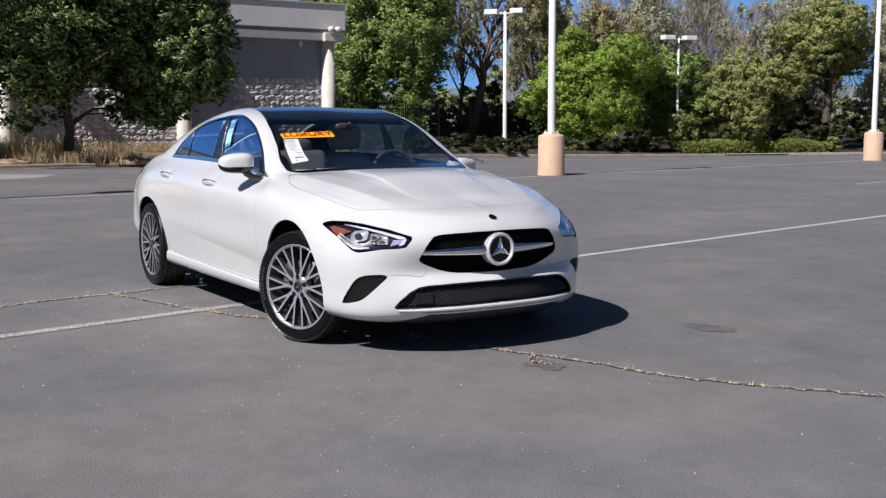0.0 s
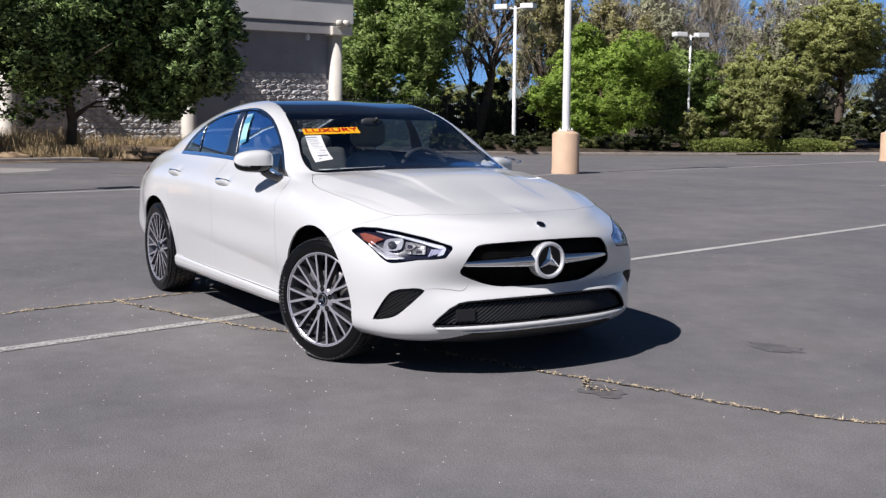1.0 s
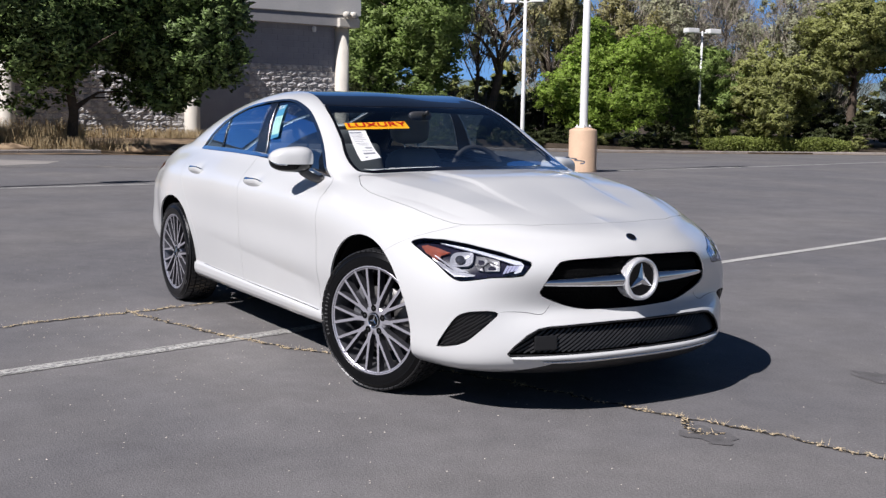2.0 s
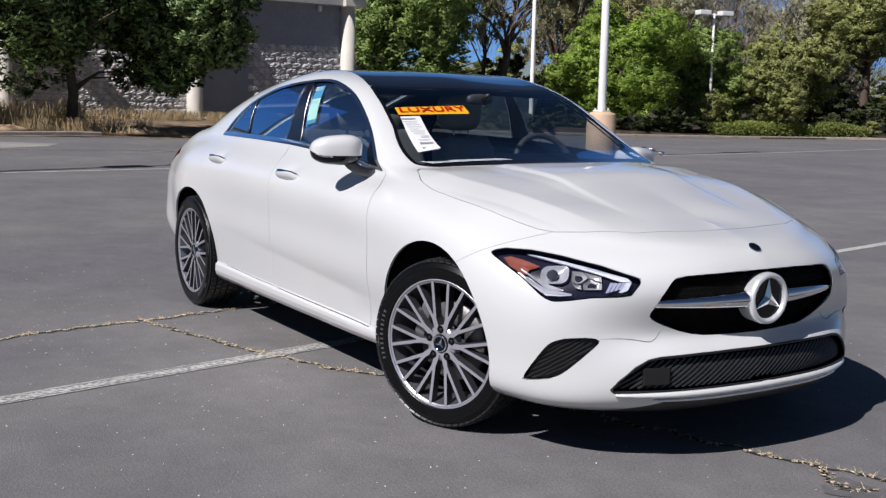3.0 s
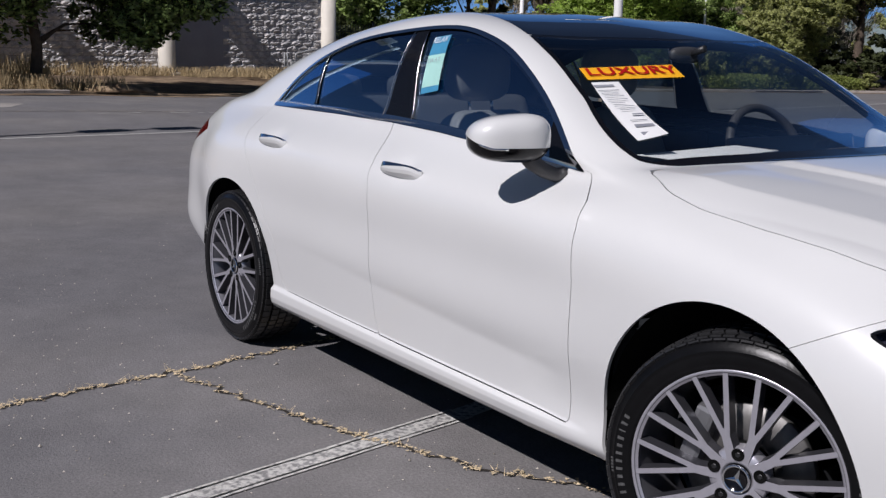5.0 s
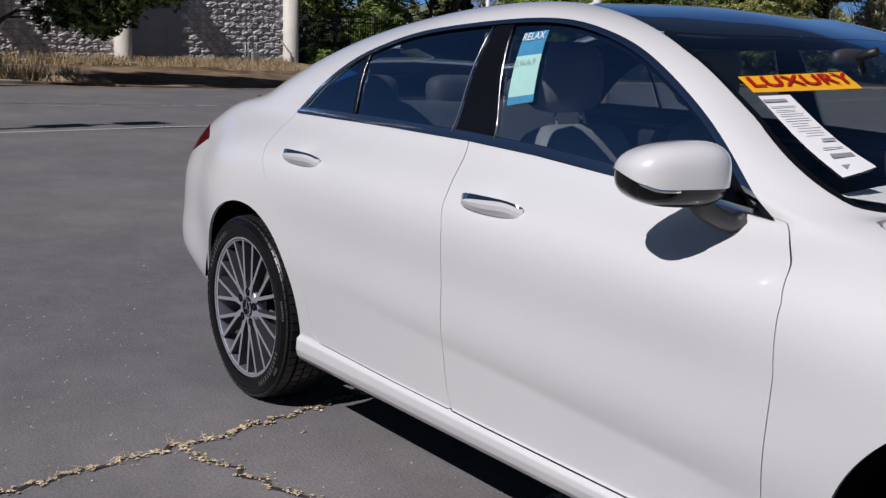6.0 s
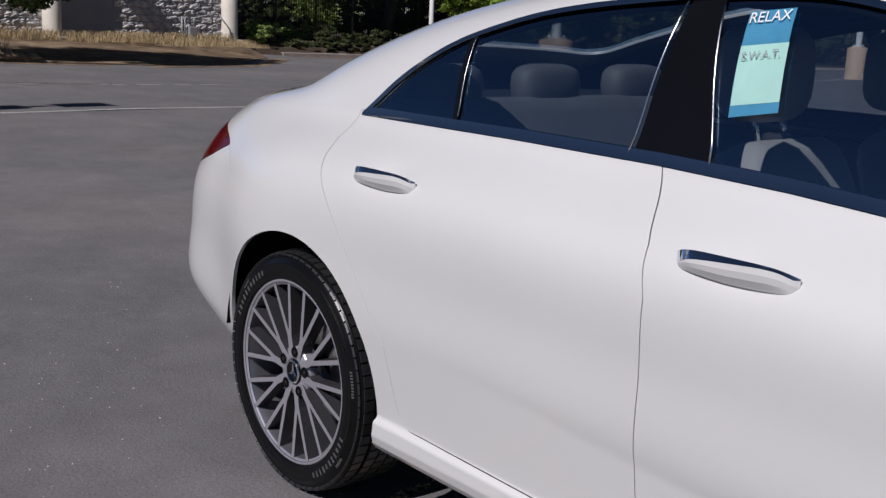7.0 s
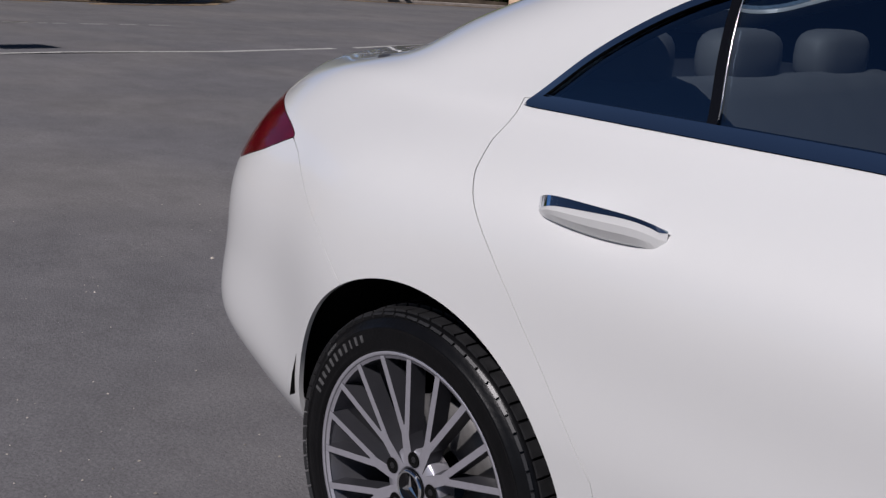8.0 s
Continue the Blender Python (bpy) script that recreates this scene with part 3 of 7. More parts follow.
panel("body_side", body, PAINT, car, 0)
hood = panel("hood", hood_sheet, PAINT, car, 0)
valance, bumper_f = take(bumper_f, lambda a: np.maximum(a[:, 2] - .236 + .3 * np.clip(a[:, 1] - .42, 0, 1), (a[:, 6] - 4) * .1), .0005)
panel("front_bumper", bumper_f, PAINT, car, 0, depth=.010)
panel("front_valance", valance, BLACK_PLASTIC, car, 0, depth=.006, label="black plastic valance below the bumper lip")
panel("rear_bumper", bumper_r, PAINT, car, 0, depth=.010)
panel("trunk_lid", trunk_sheet, PAINT, car, 0)
panel("roof_glass", roof_pane, ROOF_GLASS, car, 0, label="black panoramic glass roof")


def screen_edge(a):
    return np.maximum(screen_box(a) + .012, (6.20 - a[:, 6]) * .2)


wind = panel("windscreen", clip(windscreen, screen_edge(windscreen[0])), GLASS_WIND, car, 0, depth=.004, flange=False)
panel("windscreen_frit", clip(windscreen, -screen_edge(windscreen[0])), BLACK_GLOSS, car, 0, depth=.004)
panel("rear_window", rear_pane, GLASS_SIDE, car, 0, flange=False)
for ob in (wind,):
    ob.visible_shadow = False


def pillar(a, x0, x1, lean0, lean1):
    """A post between two slanting edges: their lengths at the belt, and how far each leans for a metre of height."""
    up = a[:, 2] - 1.03
    return np.maximum(x0 + lean0 * up - a[:, 0], a[:, 0] - x1 - lean1 * up)


def trim_width(a):
    """The surround is broader along the belt than over the arch."""
    return dlo(a) + np.where(a[:, 2] < np.interp(a[:, 0], [-1.33, -1.24, -.9, -.3, .2, .55, .79], [1.028, 1.046, 1.055, 1.055, 1.03, .99, .95]), np.interp(a[:, 0], [-1.3, .3, .6], [.023, .023, .012]), .012)


trim_ring = clip(side_glass, -trim_width(side_glass[0]))
seal_ring = clip(side_glass, -(trim_width(side_glass[0]) + .006))
panes = clip(side_glass, trim_width(side_glass[0]))
# the panes are evenly bowed sheets: their shading follows one gentle curve
basis = np.stack([np.ones(len(panes[0])), panes[0][:, 0], panes[0][:, 2]], 1)
bow = basis @ np.linalg.lstsq(basis, panes[0][:, 3:6], rcond=None)[0]
panes[0][:, 3:6] = bow / np.linalg.norm(bow, axis=1, keepdims=True)
b_post = clip(panes, pillar(panes[0], -.372, -.188, .09, -.26))
panes = clip(panes, -pillar(panes[0], -.372, -.188, .09, -.26))
rear_cut = lambda a, x: x - .16 * (a[:, 2] - 1.03) - a[:, 0]       # negative ahead of a slanting line
q_post = clip(panes, rear_cut(panes[0], -.947))
q_post = clip(q_post, -rear_cut(q_post[0], -.929))
pane_q = clip(panes, -rear_cut(panes[0], -.947))
panes = clip(panes, rear_cut(panes[0], -.929))
sail = clip(panes, .600 - panes[0][:, 0] - (panes[0][:, 2] - .955) * .23)
panes = clip(panes, -(.600 - panes[0][:, 0] - (panes[0][:, 2] - .955) * .23))
pane_f = clip(panes, -.3 - panes[0][:, 0])
pane_r = clip(panes, panes[0][:, 0] + .3)
for side in (-1, 1):
    panel("front_fender", fender_f, PAINT, car, side)
    fd = panel("front_door", door_f, PAINT, car, side)
    rd = panel("rear_door", door_r, PAINT, car, side)
    for nm, sh, owner in (("front_window", pane_f, fd), ("rear_door_window", pane_r, rd), ("quarter_window", pane_q, rd)):
        panel(nm, sh, GLASS_SIDE if owner is fd else GLASS_REAR, owner, side, flange=False, lift=-.006)
    panel("window_trim", trim_ring, CHROME, car, side, label="polished chrome window surround", lift=.003, flange=False)
    panel("window_seal", seal_ring, DARK, car, side, lift=-.012, flange=False)
    panel("b_pillar", b_post, BLACK_GLOSS, car, side, lift=-.002, flange=False)
    panel("quarter_post", q_post, BLACK_GLOSS, rd, side, lift=-.001, flange=False)
    panel("mirror_sail", sail, BLACK_GLOSS, fd, side, lift=-.002)
    panel("tail_lamp", tail_sheet, RED_LENS, car, side, depth=.03, label="dark red tail lamp")
# near-black shell added behind the gaps, its colour standing in for their shade
inner = clip(SKIN, -np.minimum(arches(points) - .01, np.maximum(dlo(points), 0) * 0 + 1))
for fn in (lambda a: dlo(a) - .03, lambda a: np.maximum(5.6 - a[:, 6], np.maximum(a[:, 6] - 8.5, 6.6 - a[:, 7])) * .1,  lambda a: uv_box(a, 12.15, 15.05, 9.35), ):
    inner = clip(inner, -fn(inner[0]))
panel("inner_shell", inner, DARK, car, 0, lift=-.035, flange=False)
bm = bmesh.new()
box(bm, (-.1, 0, .25), (3.7, 1.30, .06), .02)
part("underbody", bm, DARK, car)


def star(bm, r, half, y, depth):
    """Three tapering points meeting in the middle, each with a ridge."""
    for i in range(3):
        a = radians(90 + 120 * i)
        tip = Vector((r * math.cos(a), y, r * math.sin(a)))
        l, rr = a + radians(60), a - radians(60)
        pl = Vector((half * 2 * math.cos(l), y, half * 2 * math.sin(l)))
        pr = Vector((half * 2 * math.cos(rr), y, half * 2 * math.sin(rr)))
        mid = Vector((0, y - depth, 0))
        vs = [bm.verts.new(p) for p in (tip, pl, mid, pr)]
        bm.faces.new((vs[0], vs[2], vs[1])), bm.faces.new((vs[0], vs[3], vs[2]))
    bmesh.ops.recalc_face_normals(bm, faces=bm.faces)


# ---------------------------------------------------------------- fittings of the car
def local_fit(m, a, b, x, y):
    """Reads the skin's rows m at the place (x, y) of their two coordinates a, b, by a plane laid through the nearest rows."""
    d = np.hypot(a - x, b - y)
    i = np.argsort(d)[:14]
    w = np.exp(-(d[i] / (d[i][-1] * .6 + 1e-9)) ** 2)[:, None]
    g = np.stack([np.ones(len(i)), a[i] - x, b[i] - y], 1)
    return np.linalg.lstsq(g * w, m[i, :6] * w, rcond=None)[0][0]


def on_screen(y, z, lo=6.2, hi=9.5, v_lo=9.1, v_hi=11):
    """The skin's point and normal at a half width and height, within some columns and lines."""
    k = SKIN[0]
    m = k[(k[:, 6] > lo) & (k[:, 6] < hi) & (k[:, 7] >= v_lo) & (k[:, 7] <= v_hi)]
    p = local_fit(m, m[:, 1], m[:, 2], abs(y), z)
    n = Vector(p[3:6]).normalized()
    s = -1 if y < 0 else 1
    return Vector((p[0], y, z)), Vector((n.x, n.y * s, n.z))


def at_x(x, z, v_lo=4.0, v_hi=9.5):
    """The skin's point and normal on the flank at a length and height (car's right side)."""
    k = SKIN[0]
    m = k[(k[:, 7] >= v_lo) & (k[:, 7] <= v_hi) & (k[:, 1] > .4)]
    p = local_fit(m, m[:, 0], m[:, 2], x, z)
    n = Vector(p[3:6]).normalized()
    return Vector((x, -p[1], z)), Vector((n.x, -n.y, n.z))


def mirror_y(ob, name, parent):
    """The same part on the car's other side; door mirror parts are shifted to fit the camera's view."""
    me = ob.data.copy()
    me.transform(Matrix.Diagonal((1, -1, 1, 1)))
    me.flip_normals()
    if name.startswith("mirror_"):
        me.transform(Matrix.Translation((0, -.07, -.012)))
    o = new(name, me)
    o.parent = parent
    if ob.get("label"):
        o["label"] = ob["label"]
    return o


doors = {}
for o in car.children:
    base = o.name.split(".")[0]
    if base in ("front_door", "rear_door"):
        doors[(base, -1 if sum(v.co.y for v in o.data.vertices) < 0 else 1)] = o


def both(name, verts, faces, mat, key=None, label="", smooth=True):
    """A part for the right side and its twin on the left."""
    a = mesh_object(name, verts, faces, mat, doors[(key, -1)] if key else car, label, smooth=smooth)
    b = mirror_y(a, name, doors[(key, 1)] if key else car)
    return a, b


def ellipsoid(c, s, rings=14, steps=24, power=.85, shape=None):
    v, f = [], []
    for i in range(rings + 1):
        a = math.pi * i / rings
        for j in range(steps):
            b = 2 * math.pi * j / steps
            d = (math.sin(a) * math.cos(b), math.sin(a) * math.sin(b), math.cos(a))
            d = [math.copysign(abs(k) ** power, k) for k in d]
            if shape:
                d = shape(*d)
            v.append([c[k] + s[k] * d[k] for k in range(3)])
    for i in range(rings):
        for j in range(steps):
            k = (j + 1) % steps
            f.append((i * steps + j, (i + 1) * steps + j, (i + 1) * steps + k, i * steps + k))
    return v, f


# door mirrors: white teardrop cap over a black lower shell, glass at the back, a grey foot on the door
MIRROR_C, MIRROR_S, MIRROR_TURN = Vector((.630, -.926, 1.031)), (.086, .120, .066), -.33
SHELL_GREY = material("grey_mirror_foot", (.085, .082, .082), rough=.4, vary=.1)


def mirror_point(x, y, z, k=1.0):
    """A point of the housing: the teardrop narrows towards its outer, rear end."""
    w = Matrix.Rotation(MIRROR_TURN, 3, "Z") @ Vector((x * MIRROR_S[0], y * MIRROR_S[1], 0))
    along = (w.x * .79 + w.y * .61) / .135
    lift_z = z * MIRROR_S[2] * (1 + .10 * along) + (.008 * along if z > 0 else .0)
    return MIRROR_C + Vector((w.x, w.y, lift_z)) * k, along


def split(p, along):
    t = min(max((along + 1) / 1.0, 0), 1)
    return p.z - (MIRROR_C.z + .012 - .034 * t * t * (3 - 2 * t))


unit, f = ellipsoid((0, 0, 0), (.96, .96, 1), 40, 56, .72)
skin_pts = [mirror_point(*q) for q in unit]
sides = [split(*q) for q in skin_pts]
pos = np.array([(p.x, -p.y, p.z) for p, _ in skin_pts])
tri = np.array([t for q in f for t in ((q[0], q[1], q[2]), (q[0], q[2], q[3]))])
fn = np.cross(pos[tri[:, 1]] - pos[tri[:, 0]], pos[tri[:, 2]] - pos[tri[:, 0]])
vn = np.zeros_like(pos)
for k in range(3):
    np.add.at(vn, tri[:, k], fn)
vn /= np.linalg.norm(vn, axis=1, keepdims=True) + 1e-12
if (vn * (pos - pos.mean(0))).sum() < 0:
    vn = -vn
tri = tri[np.linalg.norm(fn, axis=1) > 1e-10]
d_cut = np.array(sides)
for side in (-1, 1):
    # left housing moved inboard and lower to fit the camera's view
    away = np.array([(0, -.14, -.062)]) if side > 0 else np.zeros((1, 3))
    housing = (np.concatenate([pos + away, vn, np.zeros((len(pos), 2))], 1), tri)
    panel("mirror_cap", clip(housing, .0015 - d_cut), PAINT, doors[("front_door", side)], side, depth=.006, label="white mirror cap")
    panel("mirror_shell", clip(housing, d_cut - .002), BLACK_GLOSS, doors[("front_door", side)], side, depth=.003, lift=-.003, label="gloss black lower mirror shell")
line = []
for q in np.linspace(-.98, .15, 24):
    best = min((i for i in range(len(unit)) if skin_pts[i][0].y < MIRROR_C.y + .02 or q < -.8), key=lambda i: abs(sides[i]) * 6 + abs(skin_pts[i][1] - q))
    line.append(skin_pts[best][0] * 1.0)
line = [line[0]] + [(line[i - 1] + line[i] + line[i + 1]) / 3 for i in range(1, 23)] + [line[-1]]
line = [line[0]] + [(line[i - 1] + line[i] + line[i + 1]) / 3 for i in range(1, 23)] + [line[-1]]
v, f = tube(line, .0035, 8)
both("mirror_indicator", v, f, CHROME, "front_door")
v, f = tube([(.686, -.768, .934), (.680, -.795, .930), (.668, -.83, .944), (.658, -.865, .968), (.650, -.885, .995)], [.020, .021, .022, .024, .026], 18, .78, up=(1, 0, .2))
both("mirror_foot", v, f, SHELL_GREY, "front_door", "dark grey mirror foot")

# door handles: body-colour bows with a chrome blade on top, tall at the rear, over a shallow dish
for key, x0, x1, z in (("front_door", -.122, .120, .876), ("rear_door", -1.132, -.888, .894)):
    cx, half, n = (x0 + x1) / 2, (x1 - x0) / 2, 28
    blade, bow = [], []
    p0, n0 = at_x(x0 - .02, z)
    p1, n1 = at_x(x1 + .02, z)
    for i in range(n + 1):
        t = -1 + 2 * i / n
        k = (t * half + half + .02) / (2 * half + .04)
        p, nn = p0.lerp(p1, k), n0.lerp(n1, k)
        out = .001 + .035 * (1 - abs(t) ** 5)
        end = min(1.0, (1 - abs(t)) / .05) ** .5
        top = .015 - .0015 * t
        edge_z = top - (.026 - .0085 * (t + 1)) * (.35 + .65 * end)
        low_z = -.006 - .024 * max(1 - ((t - .08) / 1.10) ** 2, 0) ** .5
        for d, h in ((-.012, top), (out * .45, top), (out * .62, top - .001), (out, edge_z)):
            blade.append(p + nn * d + Vector((0, 0, h)))
        for d, h in ((out - .0005, edge_z), (out + .001, edge_z * .6 + low_z * .4), (out - .002, edge_z * .25 + low_z * .75), (out * .62, low_z), (-.004, low_z + .003), (-.012, low_z + .006)):
            bow.append(p + nn * d + Vector((0, 0, h)))
    both("door_handle", bow, [(i * 6 + k, i * 6 + k + 1, (i + 1) * 6 + k + 1, (i + 1) * 6 + k) for i in range(n) for k in range(5)] + [tuple(range(6))[::-1], tuple(n * 6 + k for k in range(6))], PAINT, key, "white bow handle with chrome blade", smooth=False)
    both("handle_blade", blade, [(i * 4 + k, i * 4 + k + 1, (i + 1) * 4 + k + 1, (i + 1) * 4 + k) for i in range(n) for k in range(3)] + [tuple(range(4))[::-1], tuple(n * 4 + k for k in range(4))], CHROME, key, smooth=False)

# wing line from the pillar foot to the screen, belt strip and pillar strips
for pts, r, mat, nm in (([(-.380 + .027 * k, 1.03 + .295 * k) for k in np.linspace(0, 1, 9)], .0022, SATIN, "pillar_strip"),
                        ([(-.184 - .078 * k, 1.028 + .29 * k) for k in np.linspace(0, 1, 9)], .0022, SATIN, "pillar_strip"),
                        ([(-.929 - .032 * k, 1.05 + .20 * k) for k in np.linspace(0, 1, 9)], .0012, SATIN, "quarter_strip")):
    line = []
    for x, z in pts:
        p, nn = at_x(x, z, 6, 9.6)
        line.append(p + nn * .001)
    v, f = tube(line, r, 8, up=(0, 1, .2))
    both(nm, v, f, mat)

# ---- front: lamps
LAMP_BOX = material("lamp_housing_black", (.012, .010, .022), rough=.25, vary=.2, scale=30)
AMBER = material("amber_reflector", (.20, .036, .016), rough=.45, vary=.25, scale=60, spec=.3)
LIGHT_BAR = material("daylight_bar", (.66, .67, .74), rough=.22, vary=.05, coat=.8)
REFLECTOR = material("lamp_reflector", (.50, .49, .50), rough=.35, metal=.5, vary=.2, scale=60)
BEZEL = material("pale_lamp_bezel", (.40, .40, .44), rough=.3, metal=.2, vary=.06, scale=60)
LIGHT_CELL = material("lavender_light_cell", (.50, .50, .68), rough=.25, metal=.2, vary=.1, scale=60, coat=.6)


def lamp_at(h, z):
    """Point and normal of the skin at the front corner, by its own across-corner distance and height."""
    k = SKIN[0]
    m = k[(k[:, 6] < 5) & (k[:, 7] > 2.5) & (k[:, 7] < 6.6)]
    p = local_fit(m, (m[:, 1] - m[:, 0]) * .7071, m[:, 2], h, z)
    n = Vector(p[3:6]).normalized()
    return Vector((p[0], -p[1], p[2])), Vector((n.x, -n.y, n.z))


for side in (-1, 1):
    lens = panel("headlamp", lamp_sheet, GLASS_CLEAR, car, side, flange=False, label="clear swept headlamp with amber reflector")
    lens.visible_shadow = False
    panel("lamp_housing", lamp_sheet, LAMP_BOX, lens, side, lift=-.028, depth=-.026)
    d = inside(diag(lamp_sheet[0]), HEADLAMP)
    panel("lamp_edge", clip(lamp_sheet, -(d + .0045)), BLACK_GLOSS, lens, side, lift=.0006, flange=False)
    owner = lens

    def piece(name, pts, mat, deep, thick=.006, label="", bowl=0.0, rings=1):
        """A shaped piece inside the lamp: an outline across the corner, at a depth behind the lens, its middle sunk by a bowl."""
        rim = [lamp_at(*q) for q in pts]
        c, nc = sum((p for p, _ in rim), Vector()) / len(rim), sum((n for _, n in rim), Vector()).normalized()
        k, rows = len(rim), []
        for r in range(rings):
            t = r / rings
            rows.append([(p - n * deep).lerp(c - nc * deep, t) - nc * bowl * (1 - (1 - t) ** 2) for p, n in rim])
        back = [p - n * (deep + thick) for p, n in rim]
        v = sum(rows, []) + [c - nc * (deep + bowl)] + back
        top, b0 = rings * k, rings * k + 1
        f = [(r * k + i, (r + 1) * k + i, (r + 1) * k + (i + 1) % k, r * k + (i + 1) % k) for r in range(rings - 1) for i in range(k)]
        f += [((rings - 1) * k + i, top, (rings - 1) * k + (i + 1) % k) for i in range(k)]
        f += [(i, (i + 1) % k, b0 + (i + 1) % k, b0 + i) for i in range(k)]
        bm = bmesh.new()
        vs = [bm.verts.new((p.x, p.y * (1 if side < 0 else -1), p.z)) for p in v]
        for q in f:
            bm.faces.new([vs[i] for i in q])
        bmesh.ops.recalc_face_normals(bm, faces=bm.faces)
        return part(name, bm, mat, owner, label)
    piece("amber_reflector", [(-.672, .716), (-.70, .722), (-.755, .713), (-.812, .697), (-.775, .683), (-.768, .668), (-.752, .667), (-.70, .690)], AMBER, .014, label="amber side reflector")
    piece("daylight_bar", [(-.760, .731), (-.80, .728), (-.90, .715), (-1.02, .692), (-1.12, .668), (-1.135, .655), (-1.10, .655), (-1.02, .679), (-.90, .706), (-.80, .724)], LIGHT_BAR, .010)
    piece("daylight_hook", [(-1.12, .664), (-1.135, .652), (-1.125, .625), (-1.105, .617), (-1.095, .618), (-1.11, .64)], LIGHT_BAR, .012)
    for k in range(4):
        h0 = -1.050 - .014 * k
        piece("light_cell", [(h0, .615 + .004 * k), (h0 - .010, .617 + .004 * k), (h0 - .026, .652), (h0 - .014, .654)], LIGHT_CELL, .014, .004)
    piece("lower_bar", [(-.735, .665), (-.79, .632), (-.845, .600), (-.90, .600), (-.935, .604), (-.935, .609), (-.88, .606), (-.845, .608), (-.797, .637), (-.740, .670)], BEZEL, .008)
    piece("lower_bar", [(-.745, .680), (-.80, .650), (-.85, .620), (-.905, .619), (-.905, .622), (-.853, .624), (-.803, .654), (-.748, .683)], BEZEL, .010)
    frame_at = (-.868, .672)
    piece("projector_frame", [(frame_at[0] - .050 * math.copysign(abs(math.cos(a)) ** .55, math.cos(a)), frame_at[1] + .030 * math.copysign(abs(math.sin(a)) ** .55, math.sin(a)) + .006 * math.cos(a)) for a in np.linspace(0, 2 * math.pi, 20, endpoint=False)], BEZEL, .012, .016, bowl=.012, rings=3)
    piece("reflector_cell", [(-.928, .690), (-.965, .688), (-.985, .670), (-.965, .650), (-.945, .648), (-.928, .662)], REFLECTOR, .016, .012, bowl=.016, rings=3)
    piece("reflector_cell", [(-.970, .688), (-1.030, .674), (-1.035, .655), (-.990, .668)], REFLECTOR, .017, .010, bowl=.010, rings=2)
    piece("reflector_cell", [(-.992, .664), (-1.036, .651), (-1.036, .628), (-.975, .627), (-.970, .648)], REFLECTOR, .017, .010, bowl=.014, rings=3)
    piece("reflector_cell", [(-.930, .656), (-.944, .644), (-.962, .644), (-.968, .627), (-.945, .632)], REFLECTOR, .016, .008, bowl=.010, rings=2)
    p, nn = lamp_at(-.860, .672)
    c = p - nn * .014
    v, f = ellipsoid((0, 0, 0), (.012, .021, .021), 10, 20, 1)
    turn = nn.to_track_quat("X", "Z").to_matrix()
    vv_ = [turn @ Vector(q) + c for q in v]
    mesh_object("projector_lens", [(q.x, q.y * (1 if side < 0 else -1), q.z) for q in vv_], f, material("projector_glass", (.05, .05, .06), rough=.05, metal=.2, coat=1), owner)

# ---- grille: black honeycomb, two louvre arms, round emblem with plain three-point star
MESH_BLACK = material("grille_black", (.008, .008, .009), rough=.35, vary=.2)


def front_x(y, z):
    k = SKIN[0]
    m = k[(k[:, 6] < 3.6) & (k[:, 7] < 6.2)]
    return float(local_fit(m, m[:, 1], m[:, 2], abs(y), z)[0])


grille = panel("grille", grille_hole, MESH_BLACK, car, 0, lift=-.045, depth=-.044, label="black radiator grille with chrome louvre")
half = [(a + (c2 - a) * k / 6, b + (d2 - b) * k / 6) for (a, b), (c2, d2) in zip(GRILLE_HALF, GRILLE_HALF[1:]) for k in range(6)]
loop = [(front_x(a, b) - .0045, a, b) for a, b in half] + [(front_x(a, b) - .0045, -a, b) for a, b in half[::-1]]
v, f = tube(loop + loop[:2], .0028, 7, up=(1, 0, 0))
mesh_object("grille_seal", v, f, BLACK_GLOSS, grille)
bm = bmesh.new()
for row in range(13):
    z = .475 + row * .0165
    for k in range(-26, 27):
        y = (k + (row % 2) * .5) * .018
        if inside(np.array([[abs(y), z]]), GRILLE)[0] < -.012:
            m = Matrix.Translation((front_x(y, z) - .036, y, z)) @ Matrix.Diagonal((.006, .0055, .0055, 1)) @ Matrix.Rotation(radians(45), 4, "X")
            bmesh.ops.create_cube(bm, size=1.0, matrix=m)
part("grille_mesh", bm, DARK, grille)["kind"] = "stuff"
for s in (-1, 1):
    line, rad = [], []
    for k in np.linspace(0, 1, 16):
        y = .075 + .375 * k
        line.append((front_x(y, .575) - .020 - .008 * k, s * y, .578 - .004 * k))
        rad.append(.041 * (1 - .55 * k))
    v, f = tube(line, rad, 12, .85, up=(0, 0, 1))
    arm = mesh_object("louvre", v, f, CHROME, grille, "satin silver louvre arm")
    slit = [(q[0] + r * .86, q[1], q[2] - r * .05) for q, r in list(zip(line, rad))[1:-3]]
    v, f = tube(slit, [r * .15 for r in rad[1:-3]], 6, up=(0, 0, 1))
    mesh_object("louvre_slit", v, f, BLACK_GLOSS, arm)
RING = material("bright_satin_ring", (.90, .90, .91), rough=.3, metal=.6, vary=.03, scale=40)
EMBLEM_X = front_x(0, .575) + .006
v, f = lathe([(.090, .062), (.0945, .006), (.092, -.009), (.086, -.0145), (.0785, -.0135), (.0745, -.004), (.073, .004)], 56)
turn = Matrix.Translation((EMBLEM_X, 0, .577)) @ Matrix.Rotation(radians(90), 4, "Z")
ring = mesh_object("emblem_ring", [turn @ Vector(p) for p in v], f, RING, grille, "bright satin emblem ring")
v, f = lathe([(.0745, .002), (.0001, .002)], 56)
